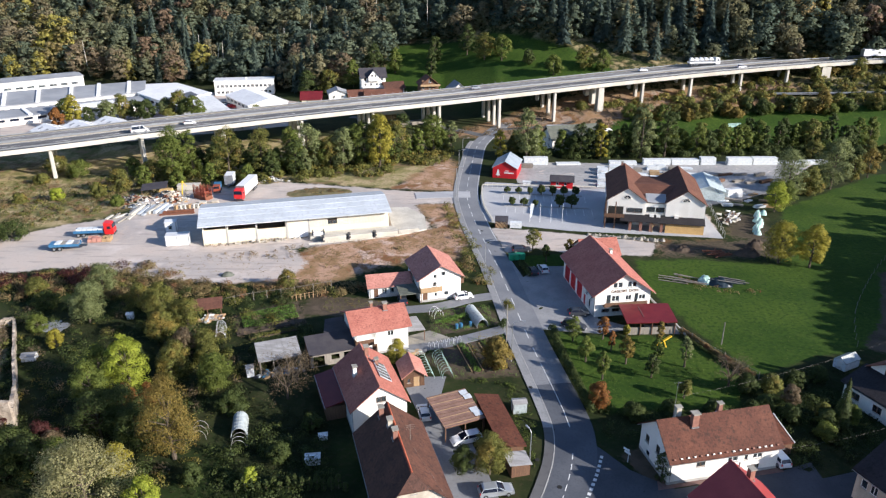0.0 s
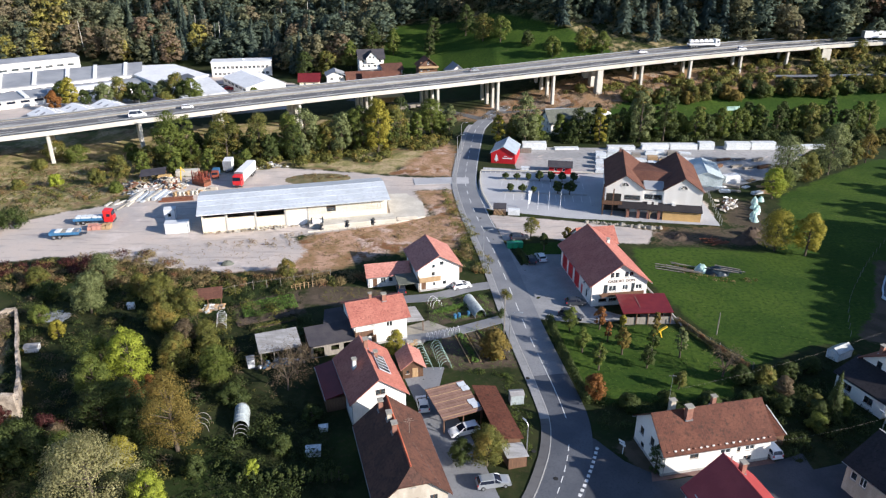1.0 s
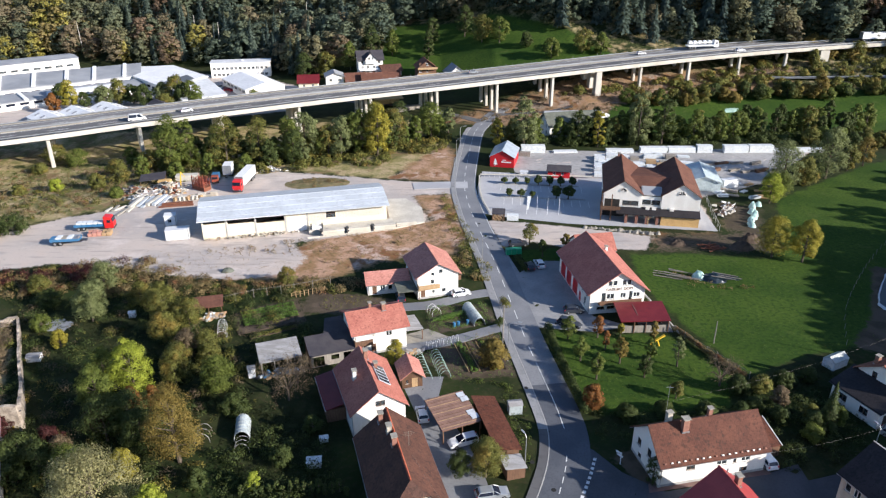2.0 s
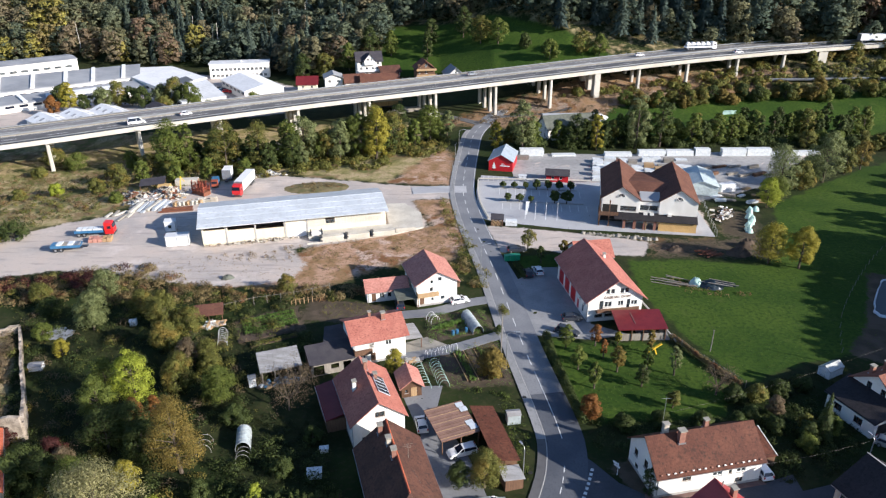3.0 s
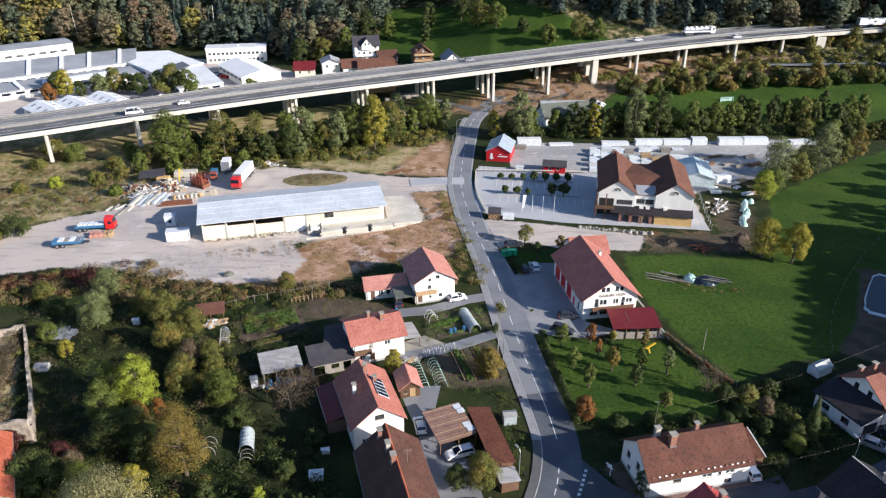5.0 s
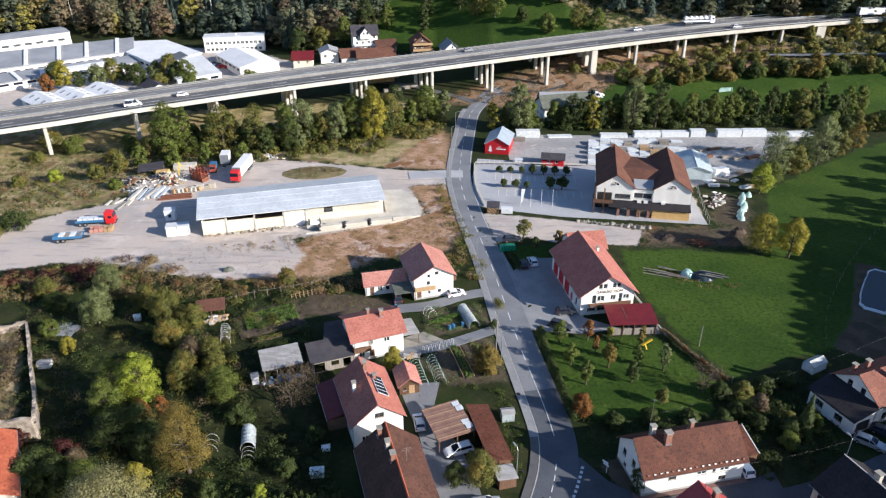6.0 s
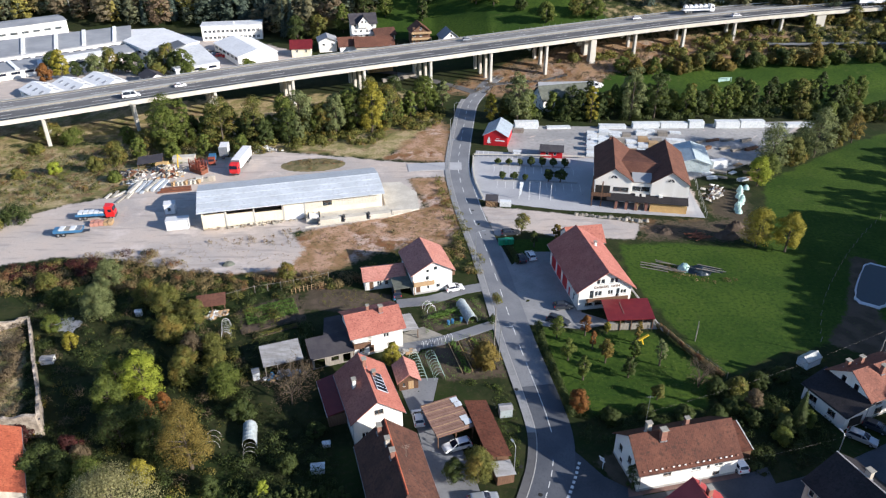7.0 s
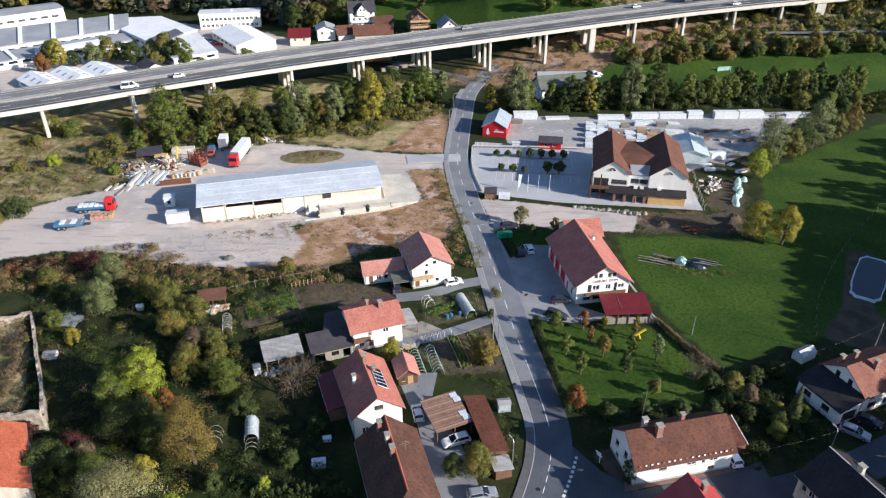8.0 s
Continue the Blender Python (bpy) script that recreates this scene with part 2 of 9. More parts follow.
    "brown_sheet": surf("brown_ribbed_sheet", (0.25, 0.15, 0.115), (0.19, 0.115, 0.09), 0.8, 0.7, c3=(0.13, 0.085, 0.07)),
    "film": surf("milky_film", (0.40, 0.45, 0.455), (0.32, 0.36, 0.37), 1.0, 0.3, fine=3),
    "roof_metal": surf("blue_grey_metal_roof", (0.5, 0.57, 0.64), (0.43, 0.49, 0.55), 0.5, 0.36, metal=0.3, fine=2),
    "red_tin": surf("red_painted_tin", (0.30, 0.045, 0.045), (0.36, 0.06, 0.055), 0.5, 0.5, bump=0.05),
    "brick_paving": surf("brown_brick_paving", (0.2, 0.125, 0.105), (0.15, 0.095, 0.085), 0.8, 0.9, fine=6, bump=0.2),
    "dry_turf": surf("dry_turf", (0.21, 0.165, 0.085), (0.12, 0.11, 0.045), 0.4, 0.95, fine=2.5, c3=(0.08, 0.075, 0.03), bump=0.5, dist=0.1),
    "sidewalk": surf("sidewalk_asphalt", (0.23, 0.232, 0.236), (0.28, 0.28, 0.28), 0.3, 0.9, fine=3, bump=0.15),
    "teal_sheet": surf("pale_teal_sheeting", (0.50, 0.57, 0.58), (0.43, 0.5, 0.51), 0.4, 0.5, fine=2),
    "blue_film": lacquer("blue_tarpaulin", (0.016, 0.03, 0.042), 0.4),
    "green_film": lacquer("pale_green_net", (0.42, 0.6, 0.54), 0.6),
    "canvas": surf("green_grey_roofing", (0.14, 0.15, 0.12), (0.1, 0.105, 0.085), 0.9, 0.8),
    "leaf": leafy("leaves_green", (0.05, 0.075, 0.016), (0.19, 0.22, 0.042)),
    "leaf_lime": leafy("leaves_lime", (0.13, 0.17, 0.018), (0.44, 0.48, 0.055)),
    "leaf_dark": leafy("leaves_dark_green", (0.028, 0.045, 0.014), (0.1, 0.125, 0.032)),
    "leaf_silver": leafy("leaves_silver_green", (0.075, 0.092, 0.034), (0.25, 0.28, 0.11)),
    "leaf_willow": leafy("leaves_willow", (0.12, 0.115, 0.045), (0.42, 0.39, 0.18)),
    "leaf_bronze": leafy("leaves_bronze", (0.085, 0.066, 0.017), (0.32, 0.235, 0.055)),
    "leaf_yellow": leafy("leaves_yellow_green", (0.15, 0.135, 0.02), (0.44, 0.38, 0.05)),
    "leaf_orange": leafy("leaves_orange", (0.12, 0.05, 0.018), (0.34, 0.15, 0.04)),
    "leaf_red": leafy("leaves_wine_red", (0.035, 0.013, 0.012), (0.11, 0.035, 0.03)),
    "leaf_olive": leafy("leaves_olive", (0.06, 0.068, 0.019), (0.235, 0.23, 0.052), (0.3, 0.22, 0.05), 0.35),
    "twig": leafy("dry_twigs", (0.1, 0.076, 0.046), (0.25, 0.185, 0.105)),
    "weed": leafy("dry_weeds", (0.14, 0.108, 0.048), (0.33, 0.25, 0.115), (0.28, 0.13, 0.065), 0.35),
    "grass_tuft": leafy("grass_tufts", (0.05, 0.078, 0.014), (0.15, 0.19, 0.036)),
    # Growth colour sunk near black to imitate shade in gardens and on the bank.
    "rank": leafy("shade_dark_growth", (0.011, 0.018, 0.006), (0.036, 0.05, 0.015)),
    "veg": leafy("vegetable_leaves", (0.06, 0.115, 0.025), (0.2, 0.31, 0.06)),
    # Tones of both woods lightened and cooled in place of distance haze.
    "woods": woods("mixed_woods", [(0.0, (0.11, 0.145, 0.105)), (0.3, (0.155, 0.182, 0.112)), (0.55, (0.225, 0.218, 0.112)), (0.72, (0.25, 0.205, 0.122)), (0.86, (0.26, 0.175, 0.115)), (1.0, (0.42, 0.37, 0.09))]),
    "firs": woods("fir_woods", [(0.0, (0.08, 0.112, 0.098)), (1.0, (0.135, 0.17, 0.125))]),
}


def ground_material():
    n = Nodes("ground_cover", 0.95, 0, 0.1)
    p = n.world_pos()
    n1, n2, n3, n4 = n.noise(0.05, 4), n.noise(0.25, 4), n.noise(1.3, 3), n.noise(6.0, 2)
    edge = n.math("ADD", n.math("MULTIPLY", n.math("SUBTRACT", n2, 0.5), 0.9), n.math("MULTIPLY", n.math("SUBTRACT", n3, 0.5), 0.6))

    def mask(name, soft=0.16):
        return n.span(n.math("ADD", n.attr(name), edge), 0.5 - soft, 0.5 + soft)

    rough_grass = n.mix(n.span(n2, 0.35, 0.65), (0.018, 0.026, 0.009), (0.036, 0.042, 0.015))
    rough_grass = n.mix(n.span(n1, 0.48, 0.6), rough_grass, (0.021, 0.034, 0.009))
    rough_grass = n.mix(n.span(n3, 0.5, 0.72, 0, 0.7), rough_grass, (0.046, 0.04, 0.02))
    mead = n.mix(n.span(n1, 0.38, 0.62), (0.033, 0.066, 0.009), (0.057, 0.095, 0.013))
    mead = n.mix(n.span(n3, 0.4, 0.68, 0, 0.75), mead, (0.019, 0.044, 0.008))
    mead = n.mix(n.span(n2, 0.58, 0.75, 0, 0.5), mead, (0.08, 0.1, 0.026))
    dry = n.mix(n.span(n2, 0.38, 0.62), (0.43, 0.27, 0.18), (0.27, 0.165, 0.085))
    dry = n.mix(n.span(n.noise(0.09, 5, 0.65), 0.5, 0.6), dry, n.mix(n.span(n2, 0.42, 0.58), (0.52, 0.39, 0.32), (0.21, 0.1, 0.048)))
    dry = n.mix(n.span(n3, 0.5, 0.68, 0, 0.7), dry, (0.13, 0.11, 0.048))
    grav = n.mix(n.span(n1, 0.4, 0.6), (0.5, 0.43, 0.375), (0.41, 0.37, 0.34))
    grav = n.mix(n.span(n2, 0.5, 0.7, 0, 0.55), grav, (0.52, 0.43, 0.36))
    grav = n.mix(n.span(n3, 0.58, 0.75, 0, 0.5), grav, (0.27, 0.24, 0.2))
    grav = n.mix(n.span(n.noise(0.11, 5, 0.7), 0.52, 0.68, 0, 0.7), grav, (0.6, 0.53, 0.48))
    tracks = n.noise(1.0, 3, 0.6, stretch=(0.09, 0.55, 1))
    grav = n.mix(n.span(tracks, 0.52, 0.66, 0, 0.55), grav, (0.29, 0.265, 0.25))
    soil = n.mix(n.span(n2, 0.4, 0.6), (0.105, 0.08, 0.058), (0.07, 0.056, 0.038))
    weeds = n.mix(n.span(n2, 0.4, 0.6), (0.26, 0.225, 0.096), (0.41, 0.32, 0.185))
    weeds = n.mix(n.span(n.noise(0.08, 5, 0.65), 0.48, 0.6, 0, 0.85), weeds, n.mix(n.span(n2, 0.4, 0.6), (0.1, 0.11, 0.035), (0.19, 0.12, 0.065)))
    weeds = n.mix(n.span(n3, 0.45, 0.7, 0, 0.6), weeds, (0.11, 0.12, 0.038))
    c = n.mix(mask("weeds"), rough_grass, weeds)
    c = n.mix(mask("dry", 0.2), c, dry)
    c = n.mix(mask("meadow"), c, mead)
    c = n.mix(mask("soil"), c, soil)
    c = n.mix(mask("gravel", 0.14), c, grav)
    c = n.mix(n.span(n4, 0.5, 0.8, 0, 0.35), c, n.mix(0.6, c, (0.02, 0.02, 0.012)))
    n.put("Base Color", c)
    n.bump(n.math("ADD", n3, n.math("MULTIPLY", n4, 0.6)), 0.5, 0.15)
    return n.m


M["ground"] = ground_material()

# ---- building helpers ----
def thing(name, label, category, m=None, group="", kind=""):
    ob = new(name)
    ob.empty_display_size = 0.3
    if m is not None:
        ob.matrix_basis = m
    return tagged(ob, label, category, group, kind)


def mesh_of(name, bm, material, smooth=False):
    me = bpy.data.meshes.new(name)
    bmesh.ops.recalc_face_normals(bm, faces=bm.faces)
    if smooth:
        for f in bm.faces:
            f.smooth = True
    bm.to_mesh(me)
    bm.free()
    me.materials.append(material)
    return me


def part(name, bm, material, parent, label="", m=None, smooth=False):
    """Links a bmesh (or a mesh that is shared) as one object under a thing or under a part."""
    me = bm if isinstance(bm, bpy.types.Mesh) else mesh_of(name, bm, material, smooth)
    ob = new(name, me)
    ob.parent = parent
    if m is not None:
        ob.matrix_basis = m
    return tagged(ob, label)


def solo(name, bm, material, label, category, m=None, group="", kind="", smooth=False):
    me = bm if isinstance(bm, bpy.types.Mesh) else mesh_of(name, bm, material, smooth)
    ob = new(name, me)
    if m is not None:
        ob.matrix_basis = m
    return tagged(ob, label, category, group, kind)


def box(bm, x0, x1, y0, y1, z0, z1, m=None):
    c = [(x0, y0, z0), (x1, y0, z0), (x1, y1, z0), (x0, y1, z0), (x0, y0, z1), (x1, y0, z1), (x1, y1, z1), (x0, y1, z1)]
    v = [bm.verts.new(m @ Vector(p) if m is not None else p) for p in c]
    for f in ((0, 3, 2, 1), (4, 5, 6, 7), (0, 1, 5, 4), (1, 2, 6, 5), (2, 3, 7, 6), (3, 0, 4, 7)):
        bm.faces.new([v[i] for i in f])
    return bm


def boxes(*rows):
    bm = bmesh.new()
    for r in rows:
        box(bm, *r)
    return bm


def tube(bm, a, b, r0, r1, n=6):
    a, b = Vector(a), Vector(b)
    q = (b - a).to_track_quat("Z", "Y")
    rings = []
    for p, r in ((a, r0), (b, r1)):
        rings.append([bm.verts.new(p + q @ Vector((r * math.cos(k * math.tau / n), r * math.sin(k * math.tau / n), 0))) for k in range(n)])
    for k in range(n):
        bm.faces.new((rings[0][k], rings[0][(k + 1) % n], rings[1][(k + 1) % n], rings[1][k]))
    bm.faces.new(rings[0][::-1])
    bm.faces.new(rings[1])
    return bm


def bent_tube(bm, pts, r, n=5):
    """One continuous bent tube through the points."""
    pts = [Vector(p) for p in pts]
    rings = []
    for i, p in enumerate(pts):
        d = pts[min(i + 1, len(pts) - 1)] - pts[max(i - 1, 0)]
        q = d.to_track_quat("Z", "Y")
        rings.append([bm.verts.new(p + q @ Vector((r * math.cos(k * math.tau / n), r * math.sin(k * math.tau / n), 0))) for k in range(n)])
    for a, b in zip(rings, rings[1:]):
        o = min(range(n), key=lambda s: (a[0].co - b[s].co).length)
        for k in range(n):
            bm.faces.new((a[k], a[(k + 1) % n], b[(k + 1 + o) % n], b[(k + o) % n]))
    bm.faces.new(rings[0][::-1])
    bm.faces.new(rings[-1])
    return bm


def slab(bm, pts, th):
    """A plate whose top is the polygon pts, th thick downwards."""
    up = [bm.verts.new(p) for p in pts]
    lo = [bm.verts.new((p[0], p[1], p[2] - th)) for p in pts]
    bm.faces.new(up)
    bm.faces.new(lo[::-1])
    n = len(pts)
    for i in range(n):
        bm.faces.new((up[i], lo[i], lo[(i + 1) % n], up[(i + 1) % n]))
    return bm


def smooth_line(pts, step=2.0):
    """A Catmull-Rom curve through points, as an array with about one sample a step."""
    p = np.array(pts, float)
    p = np.vstack([2 * p[0] - p[1], p, 2 * p[-1] - p[-2]])
    out = []
    for i in range(1, len(p) - 2):
        n = max(1, int(np.linalg.norm(p[i + 1] - p[i]) / step))
        for k in range(n):
            t = k / n
            out.append(0.5 * (2 * p[i] + (p[i + 1] - p[i - 1]) * t + (2 * p[i - 1] - 5 * p[i] + 4 * p[i + 1] - p[i + 2]) * t * t
                              + (3 * p[i] - p[i - 1] - 3 * p[i + 1] + p[i + 2]) * t ** 3))
    out.append(p[-2])
    return np.array(out)


def normals_2d(line):
    d = np.gradient(line[:, :2], axis=0)
    d /= np.linalg.norm(d, axis=1)[:, None]
    return np.stack([d[:, 1], -d[:, 0]], 1)


def sweep(bm, line, prof, z=0.0, closed=True):
    """Draws a profile of (offset to the right, height) along a line."""
    nrm = normals_2d(line)
    zz = line[:, 2] if line.shape[1] > 2 else np.full(len(line), z)
    rings = [[bm.verts.new((line[i, 0] + nrm[i, 0] * o, line[i, 1] + nrm[i, 1] * o, zz[i] + h)) for o, h in prof] for i in range(len(line))]
    n = len(prof)
    for a, b in zip(rings, rings[1:]):
        for k in range(n if closed else n - 1):
            bm.faces.new((a[k], a[(k + 1) % n], b[(k + 1) % n], b[k]))
    if closed:
        bm.faces.new(rings[0])
        bm.faces.new(rings[-1][::-1])
    return bm


def strip(line, o0, o1, lift, z=0.0):
    bm = bmesh.new()
    return sweep(bm, line, [(o0, lift - 0.3), (o0, lift), (o1, lift), (o1, lift - 0.3)], z)


def fast_mesh(name, verts, quads, material, attrs=None, smooth=False, normals=None):
    me = bpy.data.meshes.new(name)
    n, q = len(verts), len(quads)
    me.vertices.add(n)
    me.vertices.foreach_set("co", np.ascontiguousarray(verts, np.float32).ravel())
    k = np.shape(quads)[1]
    me.loops.add(k * q)
    me.loops.foreach_set("vertex_index", np.ascontiguousarray(quads, np.int32).ravel())
    me.polygons.add(q)
    me.polygons.foreach_set("loop_start", np.arange(0, k * q, k, dtype=np.int32))
    me.update(calc_edges=True)
    for key, val in (attrs or {}).items():
        a = me.attributes.new(key, "FLOAT", "POINT")
        a.data.foreach_set("value", np.ascontiguousarray(val, np.float32))
    if smooth or normals is not None:
        me.polygons.foreach_set("use_smooth", np.ones(q, bool))
    if normals is not None:
        me.normals_split_custom_set_from_vertices(normals)
    me.materials.append(material)
    return me


# ---- the lie of the land ----
def lerp(x, xs, ys):
    return np.interp(x, xs, ys)


def land(x, y):
    """Height of the ground: a flat valley floor, and the slope behind the motorway."""
    x, y = np.asarray(x, float), np.asarray(y, float)
    foot = lerp(x, [-500, -100, -75, -50, 0, 25, 60, 130, 200, 450], [400, 385, 362, 332, 318, 292, 278, 272, 262, 225])
    first = lerp(x, [-500, -100, -60, 10, 60, 200, 450], [0.5, 0.5, 0.28, 0.28, 0.34, 0.36, 0.4])
    reach = lerp(x, [-500, -100, -60, 10, 60, 450], [20, 20, 70, 75, 60, 40])
    d = np.maximum(y - foot, 0)
    d = d * d / (d + 6)
    h = first * np.minimum(d, reach) + 0.62 * np.maximum(d - reach, 0)
    h += 2.2 * np.clip(d / 60, 0, 1) * (np.sin(x * 0.031 + 1) + np.sin(x * 0.013 + y * 0.02))
    def step(v, a, b):
        t = np.clip((v - a) / (b - a), 0, 1)
        return t * t * (3 - 2 * t)

    h -= 1.8 * step(-x, 88, 112) * step(y, 180, 206) * (1 - step(y, 245, 258))
    return np.minimum(h, 170 + 0.02 * d)


def land_at(x, y):
    return float(land(x, y))


def inside(poly, x, y, soft=2.0):
    """How far points lie inside a polygon: 0.5 on the edge, 1 well within, 0 well outside."""
    p = np.array(poly, float)
    res = np.zeros(np.shape(x), bool)
    dist = np.full(np.shape(x), 1e9)
    for (x0, y0), (x1, y1) in zip(p, np.roll(p, -1, axis=0)):
        hit = (y0 > y) != (y1 > y)
        with np.errstate(divide="ignore", invalid="ignore"):
            res ^= hit & (x < (x1 - x0) * (y - y0) / (y1 - y0 + 1e-12) + x0)
        ex, ey = x1 - x0, y1 - y0
        t = np.clip(((x - x0) * ex + (y - y0) * ey) / (ex * ex + ey * ey + 1e-9), 0, 1)
        dist = np.minimum(dist, np.hypot(x - x0 - t * ex, y - y0 - t * ey))
    return np.clip(0.5 + np.where(res, dist, -dist) / (2 * soft), 0, 1)


YARD = [(-125, 140), (-112, 160), (-98, 173), (-85, 179), (-87, 196), (-74, 203), (-48, 210), (-14, 202), (4, 199), (4, 190), (-8, 189), (-3, 170), (-14, 164),
        (-30, 158), (-36, 156), (-31, 148), (-33, 140), (-47, 137), (-60, 139.5), (-72, 143), (-87, 145), (-104, 140)]
DRY = [(-72, 152), (-47, 138), (-27, 136), (-10, 148), (3, 150), (7, 160), (4, 190), (-8, 190), (-2, 170), (-30, 160), (-34, 152)]
TRAIL = [(-16, 203), (-6, 226), (2, 240), (5, 230), (5, 200)]
WEEDS = [(-210, 150), (-190, 215), (-104, 222), (-60, 212), (-50, 208), (-88, 194), (-88, 180), (-110, 164), (-125, 140)]
RIVERSIDE = [(-62, 206), (-48, 211), (-16, 203), (-4, 226), (1, 242), (-10, 236), (-22, 226), (-42, 217), (-62, 215)]
UNDER_BRIDGE = [(-210, 218), (-104, 224), (-60, 226), (-20, 242), (0, 258), (-8, 272), (-60, 266), (-160, 250), (-210, 250)]
WORKS = [(-215, 310), (-165, 262), (-120, 262), (-62, 288), (-52, 322), (-80, 348), (-130, 370), (-215, 380)]
MEADOW = [(43, 135), (44, 149), (56, 150), (76, 147), (84, 157), (93, 184), (112, 199), (137, 217), (160, 228), (300, 240), (300, 90), (87, 112), (65, 107), (53, 101), (47, 116)]
ORCHARD = [(20, 116), (29, 115), (43, 115), (51, 99), (46, 92), (25, 90), (21, 100)]
BACKYARD = [(24, 232), (60, 230), (130, 236), (96, 199), (80, 190), (72, 187), (69.5, 164), (48, 166), (24, 204)]
LOT = [(12, 171), (33, 166), (52, 160), (49, 152), (31, 153), (22, 157), (15, 154)]
FAR_MEADOW = [(58, 262), (70, 287), (92, 293), (150, 292), (300, 280), (300, 238), (150, 246), (100, 247), (70, 250)]
HILL_MEADOW = [(-32, 347), (0, 334), (40, 314), (66, 312), (82, 322), (62, 344), (38, 364), (21, 376), (-4, 388), (-26, 392)]
PLOTS = [[(-41, 123), (-29, 129), (-26, 119), (-38, 115)], [(-4, 107), (3, 113), (11, 114.5), (13, 101), (2, 100)], [(-3, 125), (9, 126), (11, 119), (-2, 114)], [(-27, 132), (-9, 128), (-10, 121), (-27, 123)]]
COURT = [(-7, 100.5), (0.5, 100.8), (-0.6, 93.5), (4, 84), (6.2, 76.5), (7.5, 71), (9, 67), (5, 60), (0, 62), (-0.4, 76), (-3, 88)]
EARTH = [(-5, 268), (25, 262), (60, 276), (130, 290), (160, 306), (150, 318), (60, 312), (20, 300)]


def build_ground():
    dense_x, dense_y = np.arange(-150, 130.1, 1.4), np.arange(58, 262, 1.4)
    xs = np.concatenate([[-3000, -1500, -900, -600], np.arange(-440, -150, 8), dense_x, np.arange(137, 440, 8), [600, 900, 1500, 3000]])
    ys = np.concatenate([[-1200, -500, -200, -60, 0, 30, 45], dense_y, np.arange(264, 480, 4), np.arange(486, 700, 14), [800, 1000, 1400]])
    gx, gy = np.meshgrid(xs, ys)
    x, y = gx.ravel(), gy.ravel()
    z = land(x, y)
    near = (y < 262) & (abs(x) < 160)
    rnd = np.random.RandomState(3)
    z = z + np.where(near, 0.05 * rnd.randn(len(x)) * (1 - inside(YARD, x, y)) * 0.6, 0) - 0.02
    i = np.arange(len(ys) - 1)[:, None] * len(xs) + np.arange(len(xs) - 1)[None]
    i = i.ravel()
    quads = np.stack([i, i + 1, i + len(xs) + 1, i + len(xs)], 1)
    grav = np.maximum.reduce([inside(YARD, x, y), inside(WORKS, x, y, 3), inside(BACKYARD, x, y), inside(LOT, x, y, 1.2)])
    dry = np.maximum.reduce([inside(DRY, x, y, 4), inside(TRAIL, x, y, 4) * 0.9, inside(EARTH, x, y, 6) * 0.6, inside([(24, 160), (52, 164), (70, 164), (72, 152), (58, 151), (46, 150), (50, 158), (36, 162)], x, y, 2) * 0.42, inside([(52, 153), (62, 156), (60, 160), (50, 160)], x, y, 2) * 0.7])
    mead = np.maximum.reduce([inside(MEADOW, x, y, 2.5), inside(ORCHARD, x, y, 2) * 0.8, inside(FAR_MEADOW, x, y, 3), inside(HILL_MEADOW, x, y, 4), inside([(18, 141), (28, 146), (29, 153), (19, 152)], x, y, 1)])
    soil = np.maximum.reduce([inside([(50, 150), (82, 149), (82, 160), (88, 180), (76, 186), (70.5, 163), (56, 162), (50, 158)], x, y, 3) * 0.6] + [inside(p, x, y, 1.5) for p in PLOTS + [[(84, 120), (97, 143), (102, 141), (90, 118), (96, 104), (82, 106), (75, 110)], [(24.5, 80.5), (28.5, 82.6), (30.5, 76), (28.5, 73.8)]]])
    me = fast_mesh("ground", np.stack([x, y, z], 1), quads, M["ground"],
                   {"gravel": grav, "dry": dry, "meadow": mead, "soil": soil, "weeds": np.maximum.reduce([np.clip((z - 3) / 6, 0, 1) * 0.45, inside(WEEDS, x, y, 6), inside(RIVERSIDE, x, y, 4), inside(UNDER_BRIDGE, x, y, 6), inside([(66, 152), (69, 164), (72, 184), (82, 186), (83, 170), (82, 156), (78, 151)], x, y, 3) * 0.4, inside([(-70, 92), (-77, 108), (-83, 118), (-94, 113), (-98, 100), (-80, 88)], x, y, 2)])}, True)
    tagged(new("ground", me), "valley ground of gravel, meadow, dry weeds and garden soil", "ground", kind="structure")


build_ground()

# ---- roads ----
MAIN = smooth_line([(30, 300), (22, 284), (16.8, 269.5), (12.6, 254.7), (10.2, 235), (8.2, 215), (7.1, 200), (7.2, 189), (8.6, 173), (10.4, 159.3), (12.3, 146), (14.3, 127),
                    (15.9, 111.7), (17.2, 102), (18.3, 93.7), (18.9, 87), (18.3, 81), (16.7, 75.3), (13.6, 68), (8.5, 60), (0, 50), (-14, 38)], 1.5)
MAIN = MAIN[MAIN[:, 1] < 299]
road = solo("road", strip(MAIN[MAIN[:, 1] > 98], -3.4, 2.6, 0.05), M["asphalt"], "grey asphalt village road with worn white markings", "road", kind="structure")
# Same road, its colour lowered in place of shade on the bend.
solo("road", strip(MAIN[MAIN[:, 1] < 99.6], -3.4, 2.6, 0.046), M["asphalt_half_shade"], "asphalt road through the bend, darkened to suggest shade", "road", kind="structure")
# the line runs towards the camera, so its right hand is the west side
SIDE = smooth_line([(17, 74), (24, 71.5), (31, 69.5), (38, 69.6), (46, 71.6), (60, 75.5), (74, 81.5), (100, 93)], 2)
# Side street, junction and house strip use the shade-darkened asphalt.
solo("side_street", strip(SIDE, -2.9, 2.9, 0.04), M["asphalt_shade"], "narrow asphalt side street between houses", "street", kind="structure")
